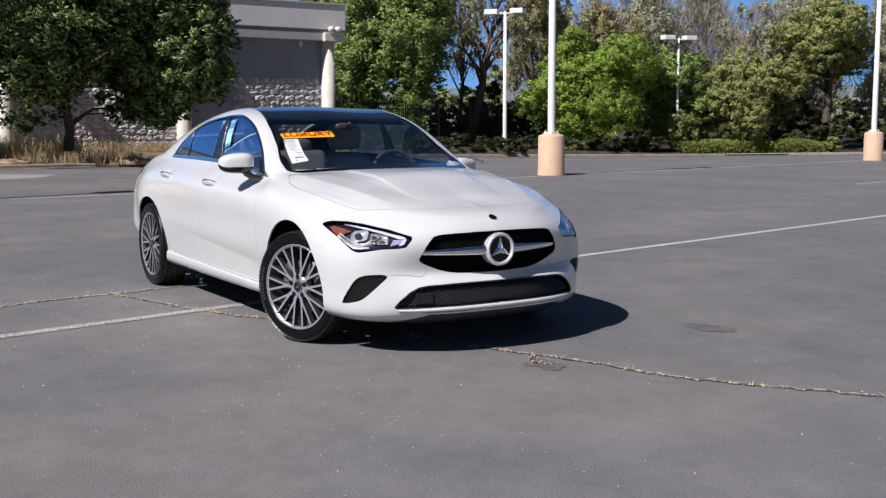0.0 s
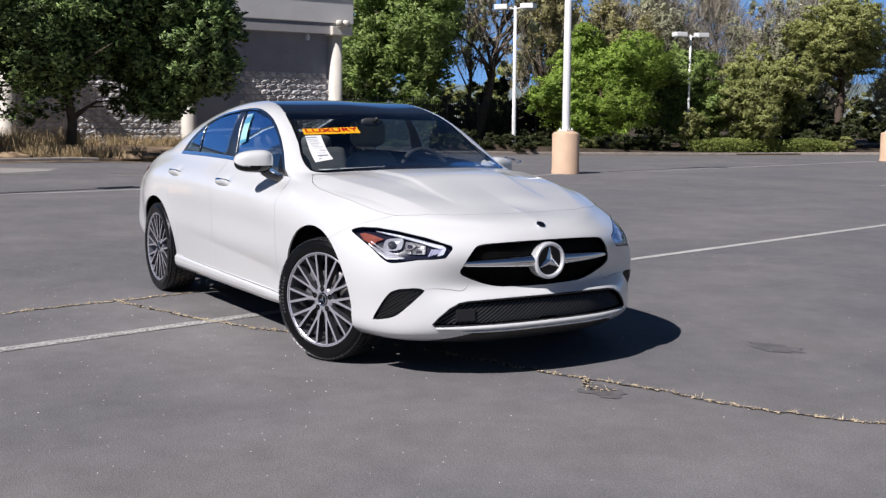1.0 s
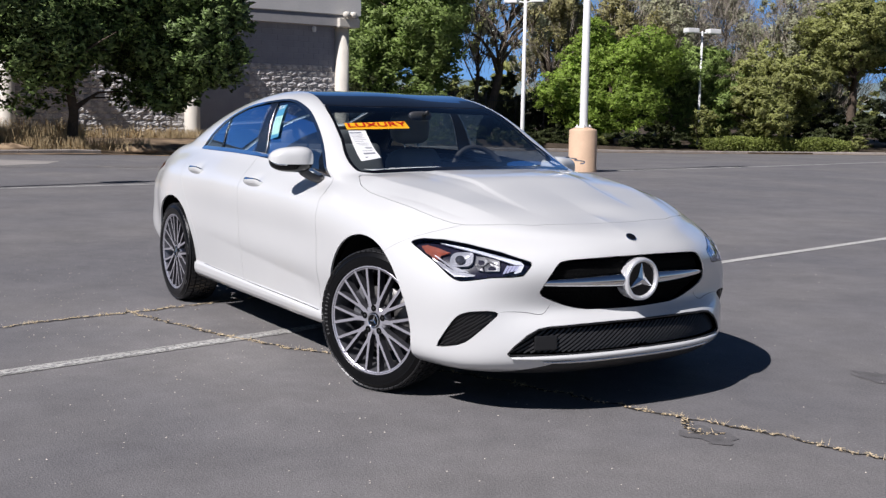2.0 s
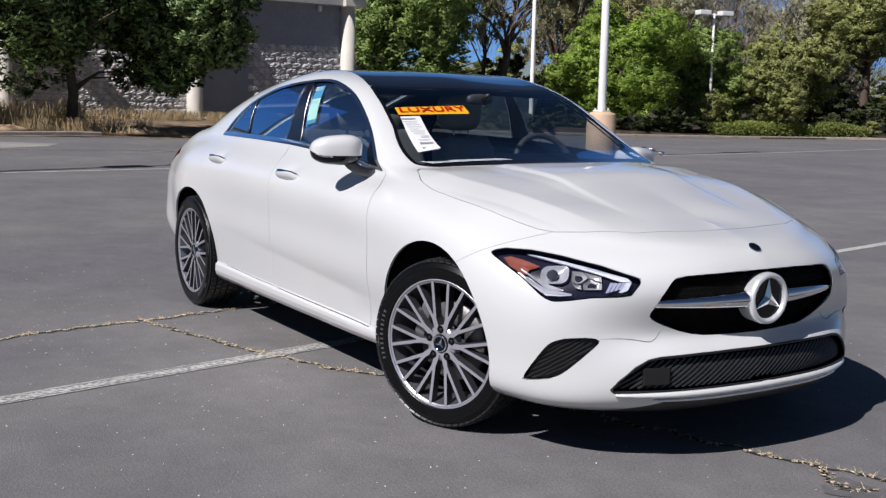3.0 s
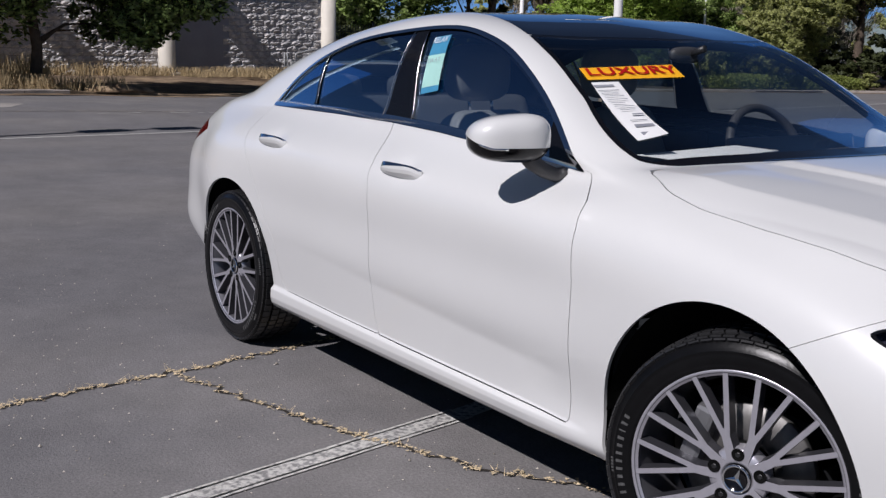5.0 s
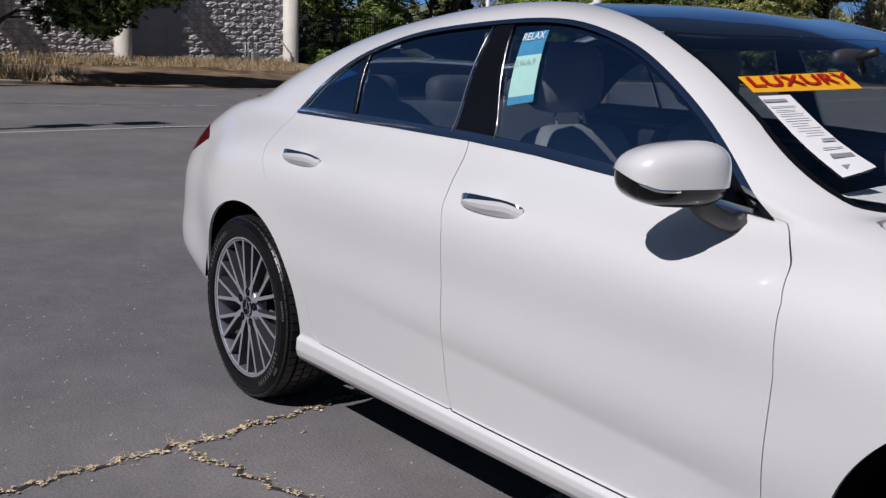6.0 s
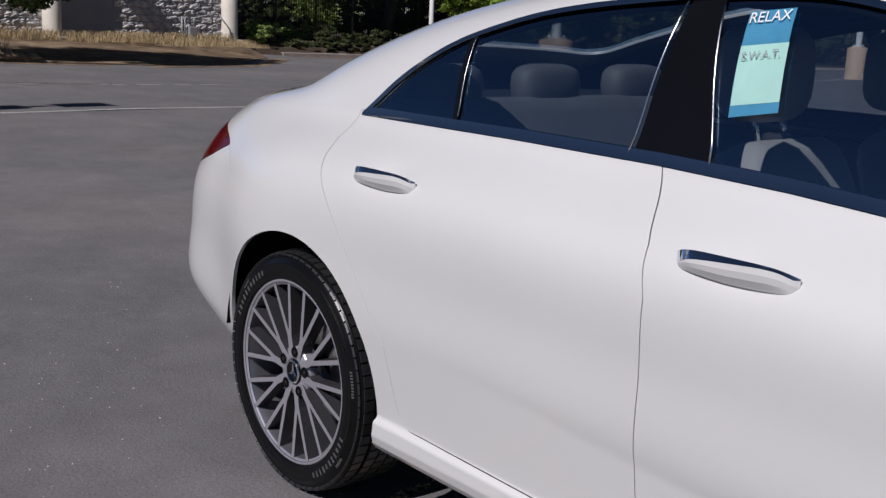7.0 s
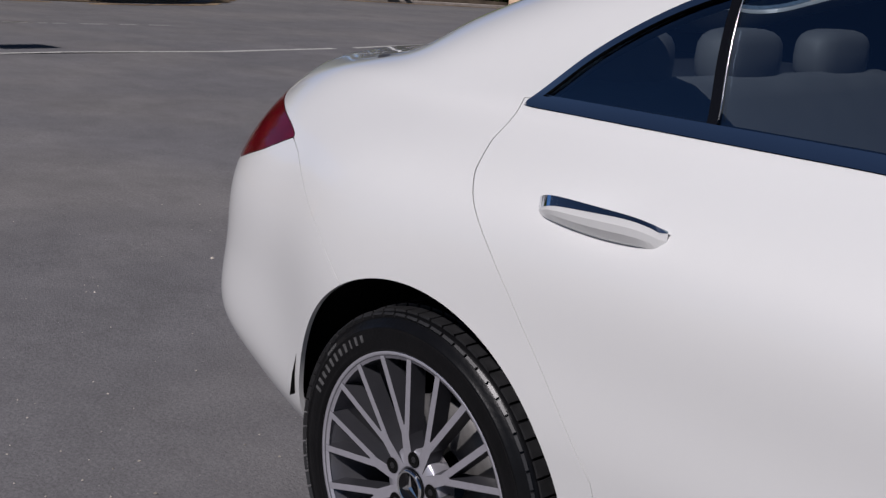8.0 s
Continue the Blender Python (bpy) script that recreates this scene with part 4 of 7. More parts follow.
mesh_object("emblem_plate", [turn @ Vector(p) for p in v], f, BLACK_GLOSS, grille)
bm = bmesh.new()
star(bm, .0740, .0105, -.001, .011)
bmesh.ops.transform(bm, matrix=turn, verts=bm.verts)
part("emblem_star", bm, CHROME, grille)
v, f = lathe([(.0245, .0), (.0245, -.003), (.0225, -.0042), (.0001, -.0045)], 32, "z")
p, nn = Vector((2.19, 0, .7505)), Vector((.56, 0, .83)).normalized()
hb = mesh_object("bonnet_badge", [nn.to_track_quat("-Z", "Y").to_matrix() @ Vector((q[0], q[1], q[2])) + p + nn * .001 for q in v], f, CHROME, car, "small round dark bonnet badge")
v, f = lathe([(.0195, -.0047), (.0001, -.0050)], 32, "z")
mesh_object("badge_face", [nn.to_track_quat("-Z", "Y").to_matrix() @ Vector(q) + p + nn * .001 for q in v], f, BLACK_GLOSS, hb)

# ---- lower intake and side vents: black frames with slanting ribs
intake = panel("lower_intake", intake_hole, MESH_BLACK, car, 0, lift=-.05, depth=-.049, label="black lower air intake with slanting ribs")
bm = bmesh.new()
for k in range(-28, 29):
    y0 = k * .026
    for s in (1,):
        pts = []
        for t in np.linspace(0, 1, 14):
            z = .262 + .128 * t
            y = y0 + s * (t - .5) * .19
            if inside(np.array([[abs(y), z]]), INTAKE)[0] < -.003:
                pts.append((front_x(y, z) - .030 - .004 * s, y, z))
        if len(pts) > 1:
            v, f = tube(pts, .0062, 5, up=(1, 0, 0))
            vs = [bm.verts.new(q) for q in v]
            for q in f:
                bm.faces.new([vs[i] for i in q])
part("intake_ribs", bm, material("rib_plastic", (.030, .030, .032), rough=.4, vary=.15, scale=40), intake)["kind"] = "stuff"
bm = bmesh.new()
box(bm, (front_x(.46, .325) - .022, -.455, .325), (.012, .10, .062), .005, Matrix.Rotation(radians(-18), 4, "Z"))
part("sensor_plate", bm, BLACK_PLASTIC, intake)
for side in (-1, 1):
    vent = panel("bumper_vent", vent_hole, MESH_BLACK, car, side, lift=-.022, depth=-.021, label="black ribbed bumper vent")
    bm = bmesh.new()
    for k in range(-7, 17):
        pts = []
        for t in np.linspace(0, 1, 12):
            h, z = -.755 - .285 * t, .225 + k * .0150 + .17 * t
            if inside(np.array([[h, z]]), VENT)[0] < -.003:
                p, nn = lamp_at(h, z) if z > .5 else (None, None)
                kk = SKIN[0]
                m = kk[(kk[:, 6] < 5) & (kk[:, 7] < 4)]
                d = np.hypot((m[:, 1] - m[:, 0]) * .7071 - h, m[:, 2] - z)
                i = np.argsort(d)[:3]
                q = m[i].mean(0)
                pts.append(Vector((q[0] - q[3] * .014, side * (q[1] - q[4] * .014), z)))
        if len(pts) > 1:
            v, f = tube(pts, .0036, 5, up=(1, 0, 0))
            vs = [bm.verts.new(q) for q in v]
            for q in f:
                bm.faces.new([vs[i] for i in q])
    part("vent_ribs", bm, BLACK_PLASTIC, vent)["kind"] = "stuff"
loop = []
for (a, b), (c2, d2) in zip([q for q in INTAKE if q[0] >= 0], [q for q in INTAKE if q[0] >= 0][1:]):
    loop += [(a + (c2 - a) * k / 5, b + (d2 - b) * k / 5) for k in range(5)]
loop = [(front_x(a, b) - .004, a, b) for a, b in loop] + [(front_x(a, b) - .004, -a, b) for a, b in loop[::-1]]
v, f = tube(loop + loop[:2], .0055, 7, up=(1, 0, 0))
mesh_object("intake_seal", v, f, BLACK_PLASTIC, intake)
# thin grey line put in for the shade along the bumper's fold
FOLD_SHADE = material("fold_shade_grey", (.16, .16, .16), rough=.7, vary=.1)
for s in (-1, 1):
    line = smooth_line([(.63, .4535), (.57, .4545), (.50, .447), (.462, .441), (.435, .450), (.412, .478)], 24)
    v, f = tube([(front_x(a, b) - .0006, s * a, b) for a, b in line], [.0004 + .0014 * math.sin(math.pi * (k + 1) / 26) for k in range(24)], 6, up=(1, 0, 0))
    mesh_object("bumper_fold", v, f, FOLD_SHADE, car)
# silver lip along the lower edge of the bumper
line, line2 = [], []
for k in np.linspace(-1, 1, 41):
    y = .47 * k
    line.append((front_x(y, .248) + .002, y, .247 - .004 * abs(k)))
    line2.append((front_x(y * 1.26, .266) + .001, y * 1.26, .266 - .004 * abs(k)))
v, f = tube(line, [.010 * (1 - .6 * abs(k) ** 4) + .002 for k in np.linspace(-1, 1, 41)], 10, .8, up=(0, 0, 1))
mesh_object("splitter_trim", v, f, SATIN, car, "silver trim along the bumper lip")
v, f = tube(line2, [.0145 * (1 - .7 * abs(k) ** 6) + .001 for k in np.linspace(-1, 1, 41)], 12, .8, up=(0, 0, 1))
mesh_object("bumper_lip", v, f, PAINT, car, "white lip below the lower intake")
# ---- inside
SEAT = material("pale_grey_upholstery", (.33, .325, .315), rough=.6, vary=.08, scale=10, bump=.08, bump_scale=120)
CABIN = material("charcoal_cabin_trim", (.035, .036, .04), rough=.6, vary=.15, scale=12, bump=.06, bump_scale=200)
HEADLINE = material("dark_headlining", (.014, .014, .016), rough=.9, vary=.06, spec=.1)


def seat(x, y):
    bm = bmesh.new()
    box(bm, (x, y, .48), (.50, .50, .16), .06, segments=3)
    s = part("front_seat", bm, SEAT, car, "pale grey leather front seat", smooth=True)
    bm = bmesh.new()
    box(bm, (x - .30, y, .77), (.15, .50, .58), .07, Matrix.Rotation(radians(-20), 4, "Y"), segments=3)
    for q in bm.verts:      # shoulders draw in towards the top
        q.co.y = y + (q.co.y - y) * (1 - .38 * min(max((q.co.z - .78) / .26, 0), 1) ** 1.5)
    part("backrest", bm, SEAT, s, smooth=True)
    v, f = ellipsoid((x - .435, y, 1.185), (.062, .135, .105), 12, 20, .6)
    part_ob = mesh_object("headrest", v, f, SEAT, s)
    for k in (-.05, .05):
        v, f = tube([(x - .40, y + k, 1.03), (x - .425, y + k, 1.12)], .006, 8, up=(0, 1, 0))
        mesh_object("headrest_post", v, f, CHROME, s)
    return s


seat(.09, -.345)
seat(.02, .37)
bm = bmesh.new()
box(bm, (-.95, 0, .48), (.5, 1.30, .18), .07, segments=3)
# front seat upholstery again, with the rear cabin's shade put into its colour
BENCH = material("shaded_rear_upholstery", (.16, .16, .16), rough=.6, vary=.1, scale=10)
bench = part("rear_bench", bm, BENCH, car, "leather rear bench, its grey darkened for the cabin's shade", smooth=True)
bm = bmesh.new()
box(bm, (-1.25, 0, .78), (.16, 1.28, .58), .07, Matrix.Rotation(radians(-24), 4, "Y"), segments=3)
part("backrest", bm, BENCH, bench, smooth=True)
for y in (-.40, 0, .40):
    v, f = ellipsoid((-1.36, y, 1.09), (.055, .125, .065), 10, 18, .6)
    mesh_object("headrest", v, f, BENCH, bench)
bm = bmesh.new()
box(bm, (-1.62, 0, 1.035), (.5, 1.2, .03), .01, Matrix.Rotation(radians(1), 4, "Y"))
part("parcel_shelf", bm, CABIN, car)
v, f = [], []
prof = [(.96, .915), (.88, .94), (.74, .95), (.66, .925), (.63, .86), (.66, .70), (.75, .5)]
for y in np.linspace(-.70, .70, 15):
    for x, z in prof:
        bulge = .025 * math.exp(-((y - .37) / .2) ** 2)
        v.append((x - .18 * max(0, abs(y) - .45), y, z + (bulge if x < .8 and z > .85 else 0)))
f = [(i * 7 + k, i * 7 + k + 1, (i + 1) * 7 + k + 1, (i + 1) * 7 + k) for i in range(14) for k in range(6)]
dash = mesh_object("dashboard", v, f, CABIN, car, "charcoal dashboard")
bm = bmesh.new()
box(bm, (.655, .22, .955), (.02, .62, .11), .012, Matrix.Rotation(radians(-8), 4, "Y"))
part("display_screen", bm, BLACK_GLOSS, dash)
ring_p = []
for a in np.linspace(0, 2 * math.pi, 41):
    ring_p.append(Matrix.Translation((.43, .37, .915)) @ Matrix.Rotation(radians(-24), 4, "Y") @ Vector((0, .183 * math.cos(a), .183 * math.sin(a))))
v, f = tube(ring_p, .0155, 10, up=(1, 0, .3))
sw = mesh_object("steering_wheel", v, f, CABIN, car, "black leather steering wheel")
bm = bmesh.new()
box(bm, (.445, .37, .915), (.05, .15, .11), .025, Matrix.Rotation(radians(-24), 4, "Y"))
box(bm, (.44, .37, .905), (.015, .33, .035), .007, Matrix.Rotation(radians(-24), 4, "Y"))
part("wheel_hub", bm, BLACK_PLASTIC, sw)
v, f = ellipsoid((.40, -.03, 1.262), (.020, .075, .027), 10, 20, .75)
rvm = mesh_object("rear_view_mirror", v, f, CABIN, car)
v, f = tube([(.40, -.02, 1.26), (.44, -.02, 1.275), (.47, -.02, 1.283)], .012, 8, up=(0, 1, 0))
mesh_object("mirror_stalk", v, f, BLACK_PLASTIC, rvm)
lining = clip(SKIN, np.maximum.reduce([(6.9 - points[:, 6]) * .1, (points[:, 6] - 15.2) * .1, (5.9 - points[:, 7]) * .1]))
for fn in (lambda a: dlo(a) + .010, lambda a: uv_box(a, 5.9, 8.5, 9.25), lambda a: uv_box(a, 12.15, 15.05, 9.4)):
    lining = clip(lining, -fn(lining[0]))
panel("headlining", lining, HEADLINE, car, 0, lift=-.03, flange=False)
bm = bmesh.new()
box(bm, (.1, 0, .30), (2.8, 1.5, .05), .01)
box(bm, (.15, 0, .45), (1.1, .2, .3), .04)
part("cabin_floor", bm, CABIN, car)
for s in (-1, 1):
    bm = bmesh.new()
    box(bm, (.25, s * .745, .62), (1.0, .05, .50), .02)
    part("door_card", bm, CABIN, doors[("front_door", s)])
    bm = bmesh.new()
    box(bm, (-.65, s * .75, .66), (.85, .05, .58), .02)
    part("door_card", bm, CABIN, doors[("rear_door", s)])

# ---------------------------------------------------------------- papers on the glass
ORANGE = material("orange_banner_vinyl", (.86, .42, .012), rough=.45, vary=.05, scale=14)
RED_INK = material("red_banner_letters", (.42, .006, .004), rough=.45, vary=.06)
PAPER = material("white_paper", (.78, .78, .77), rough=.6, vary=.03, scale=20)
INK = material("grey_print", (.26, .27, .30), rough=.6, vary=.2)
TEAL = material("teal_card", (.05, .24, .40), rough=.45, vary=.15, scale=25)
MINT = material("mint_card", (.36, .62, .56), rough=.5, vary=.06, scale=20)


def patch(name, c0, c1, c2, c3, mat, off, parent=None, nx=14, nz=6, curve=on_screen, label=""):
    """A thin sheet lying on the glass between four corners (given as the pair that curve takes)."""
    v, f = [], []
    for j in range(nz + 1):
        for i in range(nx + 1):
            s, t = i / nx, j / nz
            a = [(c0[k] * (1 - s) + c1[k] * s) * (1 - t) + (c3[k] * (1 - s) + c2[k] * s) * t for k in (0, 1)]
            p, n = curve(*a)
            v.append(p + n * off)
    f = [(j * (nx + 1) + i, j * (nx + 1) + i + 1, (j + 1) * (nx + 1) + i + 1, (j + 1) * (nx + 1) + i) for j in range(nz) for i in range(nx)]
    return mesh_object(name, v, f, mat, parent, label)


def glass_frame(c0, c1, c3, curve, off):
    """A pose on the glass: x along the top edge, y up the sheet, z out of it."""
    p0, n0 = curve(*c0)
    p1, n1 = curve(*c1)
    p3, _ = curve(*c3)
    x = (p1 - p0).normalized()
    y = (p0 - p3).normalized()
    z = x.cross(y).normalized()
    y = z.cross(x)
    m = Matrix((x, y, z)).transposed().to_4x4()
    m.translation = (p0 + p1 + p3 + (p1 + p3 - p0)) / 4 + z * off
    return m, (p1 - p0).length, (p0 - p3).length


def bend(ob, c, wide, tall, stretch, size, curve, down=.0, off=.0075):
    """Lays flat letters onto the curved sheet between the corners c."""
    for q in ob.data.vertices:
        s = .5 + q.co.x * stretch * size / .06 / wide
        t = .5 - (q.co.y * size / .06 + down) / tall
        a = [(c[0][k] * (1 - s) + c[1][k] * s) * (1 - t) + (c[3][k] * (1 - s) + c[2][k] * s) * t for k in (0, 1)]
        p, n = curve(*a)
        q.co = p + n * off
    ob.data.update()


B = [(-.539, 1.215), (-.177, 1.229), (-.179, 1.192), (-.55, 1.182)]
banner = tagged(patch("window_banner", *B, ORANGE, .003), "orange vinyl windscreen banner with red letters", "banner")
m, wide_b, tall_b = glass_frame(B[0], B[1], B[3], on_screen, .0055)
bend(text_object("letters", "LUXURY", RED_INK, .060, banner, Matrix(), .0, .0010), B, wide_b, tall_b, 1.62, .056, on_screen, .0025)
S = [(-.549, 1.175), (-.45, 1.178), (-.495, 1.043), (-.609, 1.026)]
sheet_ob = tagged(patch("price_sheet", *S, PAPER, .003), "white printed price sheet taped inside the windscreen", "paper")
m, ws_, hs_ = glass_frame(S[0], S[1], S[3], on_screen, .0048)
bm = bmesh.new()
for yy, ww, hh, xx in ((.42, .7, .035, 0), (.34, .75, .008, 0), (.29, .6, .008, -.05), (.24, .7, .008, 0), (.18, .72, .008, 0), (.12, .5, .008, -.1), (.06, .7, .008, 0), (0, .55, .008, 0), (-.08, .4, .02, .18), (-.18, .6, .010, 0), (-.27, .66, .045, .02), (-.40, .7, .05, .0)):
    box(bm, m @ Vector((xx * ws_, yy * hs_, 0)), (ww * ws_, hh * hs_, .0006), 0, m.to_3x3().to_4x4())
part("print_lines", bm, INK, sheet_ob)["kind"] = "stuff"
C = [(-.195, 1.306), (-.098, 1.315), (-.071, 1.131), (-.172, 1.114)]
card = tagged(patch("window_card", *C, TEAL, .003, curve=lambda a, b: at_x(a, b, 6, 9.4)), "teal and mint printed card in the side window", "card")
curve_side = lambda a, b: at_x(a, b, 6, 9.4)
m, wc, hc = glass_frame(C[0], C[1], C[3], curve_side, .0055)
D = [(-.187, 1.243), (-.087, 1.254), (-.0735, 1.15), (-.173, 1.135)]
patch("lower_field", *D, MINT, .0036, card, curve=curve_side)
bend(text_object("heading", "RELAX", PAPER, .060, card, Matrix(), .0), C, wc, hc, 1.0, .030, curve_side, hc * .42)
bend(text_object("heading", "S.W.A.T.", INK, .060, card, Matrix(), .0), C, wc, hc, 1.0, .022, curve_side, hc * .06, .0085)
bm = bmesh.new()
for k in range(5):
    box(bm, m @ Vector((0, hc * (-.09 - .06 * k), 0)), (wc * (.62 if k % 2 else .5), .003, .0005), 0, m.to_3x3().to_4x4())
part("print_lines", bm, TEAL, card)["kind"] = "stuff"
bm = bmesh.new()
for k in range(7):
    box(bm, m @ Vector((wc * (-.3 + .1 * k), hc * (.25 + .06 * math.sin(k * 2.1)), 0)), (.012, .018, .0006), 0, m.to_3x3().to_4x4() @ Matrix.Rotation(k, 4, "Z"))
part("picture_shapes", bm, MINT, card)["kind"] = "stuff"
bm = bmesh.new()
box(bm, (.80, -.32, .985), (.15, .50, .0016), 0, Matrix.Rotation(radians(2), 4, "Y") @ Matrix.Rotation(radians(10), 4, "Z"))
tagged(part("dashboard_paper", bm, PAPER), "white sheet of paper lying on the dashboard", "paper")
bm = bmesh.new()
p, nn = on_screen(.60, 1.01)
box(bm, p - nn * .002, (.05, .05, .0015), 0, nn.to_track_quat("Z", "Y").to_matrix().to_4x4())
tagged(part("corner_tag", bm, PAPER), "small white tag in the windscreen corner", "tag")


def wheel_well(x, y_in, sign):
    v, f = [], []
    n = 25
    for i in range(n):
        a = radians(4 + 172 * i / (n - 1))
        r = .391
        for y in (.868, y_in):
            v.append((x + r * math.cos(a), sign * y, .335 + r * math.sin(a)))
    for i in range(n - 1):
        f.append((2 * i, 2 * i + 1, 2 * i + 3, 2 * i + 2))
    v.append((x, sign * y_in, .335))
    f += [(2 * i + 1, len(v) - 1, 2 * i + 3) for i in range(n - 1)]
    return mesh_object("wheel_arch_liner", v, f, DARK, car)


def make_wheel():
    """A wheel whose outer face looks along -y, about its own centre."""
    w = new("wheel")
    w.parent = car
    R = .330
    pro = [(.250, -.104), (.254, -.108), (.259, -.1115), (.261, -.1105), (.267, -.1125), (.285, -.1118), (.293, -.1105), (.2945, -.1118), (.2965, -.1095), (.305, -.105), (.317, -.097), (.322, -.090), (.3215, -.06), (.322, -.03), (.322, .03), (.3215, .06), (.320, .09), (.305, .108), (.27, .112), (.235, .105)]
    v, f = lathe(pro, 96)
    tyre = mesh_object("tyre", v, f, RUBBER, w, "black tyre with dressed side wall")
    # tread blocks stand out between the grooves
    bm = bmesh.new()
    for i in range(64):
        a = 2 * math.pi * i / 64
        for y, wd in ((-.074, .030), (-.036, .030), (0, .030), (.036, .030), (.074, .030)):
            off = a + y * .7
            turn = Matrix.Rotation(-off, 4, "Y")
            c = Vector((R - (.0055 if abs(y) < .07 else .0092), y, 0))
            m = Matrix.Rotation(-off, 4, "Y") @ Matrix.Translation(c) @ Matrix.Diagonal((.010, wd, .0270, 1))
            bmesh.ops.create_cube(bm, size=1.0, matrix=m)
        for side in (-1, 1):      # shoulder lugs, leaning over onto the wall
            m = Matrix.Rotation(-a, 4, "Y") @ Matrix.Translation((.3115, side * .0955, 0)) @ Matrix.Rotation(radians(-48 * side), 4, "Z") @ Matrix.Diagonal((.0055, .022, .0265, 1))
            bmesh.ops.create_cube(bm, size=1.0, matrix=m)
    part("tread", bm, TREAD, tyre)["kind"] = "stuff"
    # raised marks on the side wall, as plain bars
    wide_marks = (.0135, .012, .006, .0135, .0135, .012, .012, .012, .014, .0135, .012)
    for a0 in (198, 18):
        bm = bmesh.new()
        for i, wd in enumerate(wide_marks):
            a = radians(a0 - (5 - i) * 3.9)
            m = Matrix.Rotation(-a, 4, "Y") @ Matrix.Translation((.2805, -.1122, 0)) @ Matrix.Diagonal((.0165 if i % 4 else .0135, .0026, wd * .5, 1))
            bmesh.ops.create_cube(bm, size=1.0, matrix=m)
        part("sidewall_mark", bm, RAISED, tyre)["kind"] = "stuff"
    for a0, n in ((70, 9), (250, 9), (20, 5), (205, 5)):      # small size marks nearer the tread
        bm = bmesh.new()
        for i in range(n):
            a = radians(a0 - (n / 2 - i) * 1.5)
            m = Matrix.Rotation(-a, 4, "Y") @ Matrix.Translation((.3005, -.1078, 0)) @ Matrix.Rotation(radians(22), 4, "Z") @ Matrix.Diagonal((.0075, .0022, .0042, 1))
            bmesh.ops.create_cube(bm, size=1.0, matrix=m)
        part("sidewall_mark", bm, RAISED, tyre)["kind"] = "stuff"
    pro = [(.254, -.100), (.251, -.1045), (.245, -.1045), (.240, -.098), (.235, -.07), (.218, -.02), (.218, .06), (.242, .1)]
    v, f = lathe(pro, 72)
    rim = mesh_object("rim", v, f, RIM_BARREL, w, "grey alloy rim with machined face")
    pro = [(.2545, -.1005), (.2515, -.106), (.2465, -.106), (.2435, -.1025), (.2375, -.099)]
    v, f = lathe(pro, 72)
    mesh_object("rim_lip", v, f, RIM_FACE, rim)
    # ten forked spokes
    def bar(bm, r0, a0, r1, a1, w0, w1, y0, y1, thick):
        p0, p1 = Vector((r0 * math.cos(a0), y0, r0 * math.sin(a0))), Vector((r1 * math.cos(a1), y1, r1 * math.sin(a1)))
        d = (p1 - p0).normalized()
        s = d.cross(Vector((0, -1, 0))).normalized()
        vs = []
        for p, wd in ((p0, w0), (p1, w1)):
            for k, y in ((1, 0), (-1, 0), (-1.25, thick), (1.25, thick)):
                vs.append(bm.verts.new(p + s * (k * wd / 2) + Vector((0, y, 0))))
        for q, mi in (((0, 1, 5, 4), 0), ((1, 2, 6, 5), 1), ((2, 3, 7, 6), 1), ((3, 0, 4, 7), 1), ((0, 3, 2, 1), 1), ((4, 5, 6, 7), 1)):
            fc = bm.faces.new([vs[i] for i in q])
            fc.material_index = mi
    first = None
    for i in range(10):
        c = radians(36 * i + 90)
        if first is None:
            bm = bmesh.new()
            for s in (-1, 1):
                bar(bm, .098, s * radians(2.0), .2435, s * radians(9.0), .0128, .0122, -.0945, -.1025, .034)
            bar(bm, .040, 0, .116, 0, .023, .0185, -.0930, -.0956, .032)
            bmesh.ops.recalc_face_normals(bm, faces=bm.faces)
            first = part("spoke", bm, [RIM_FACE, RIM_DARK], rim)
            ob = first
        else:
            ob = new("spoke", first.data)
            ob.parent = rim
        ob.matrix_basis = Matrix.Rotation(-c, 4, "Y")
    pro = [(.070, -.05), (.070, -.082), (.066, -.0885), (.040, -.0935), (.034, -.090), (.033, -.085), (0.001, -.085)]
    v, f = lathe(pro, 60)
    mesh_object("hub", v, f, RIM_FACE, rim)
    for i in range(5):
        a = radians(72 * i + 90 + 18)
        v, f = lathe([(.0062, -.078), (.0062, -.0955), (.0052, -.0960), (.0001, -.0955)], 6)
        b = mesh_object("wheel_bolt", v, f, BLACK_PLASTIC, rim, smooth=False)
        b.location = (.056 * math.cos(a), 0, .056 * math.sin(a))
        # flat near-black disc: the bolt hole's shade is put into its colour
        v, f = lathe([(.0008, -.0945), (.0128, -.0945), (.0142, -.0962), (.0152, -.0945)], 20)
        b = mesh_object("bolt_recess", v, f, DARK, rim)
        b.location = (.056 * math.cos(a), 0, .056 * math.sin(a))
    v, f = lathe([(.033, -.086), (.033, -.096), (.0305, -.0985), (.027, -.098), (.026, -.0955), (.0001, -.0955)], 40)
    cap = mesh_object("centre_cap", v, f, BLACK_GLOSS, rim)
    bm = bmesh.new()
    star(bm, .0262, .0030, -.0962, .003)
    part("cap_emblem", bm, CHROME, cap)
    v, f = lathe([(.0265, -.0965), (.029, -.1), (.0325, -.0985), (.0330, -.094)], 40)
    mesh_object("cap_ring", v, f, CHROME, cap)
    v, f = lathe([(.06, .0), (.06, -.015), (.07, -.02), (.152, -.02), (.154, -.016), (.154, .006), (.06, .006)], 60)
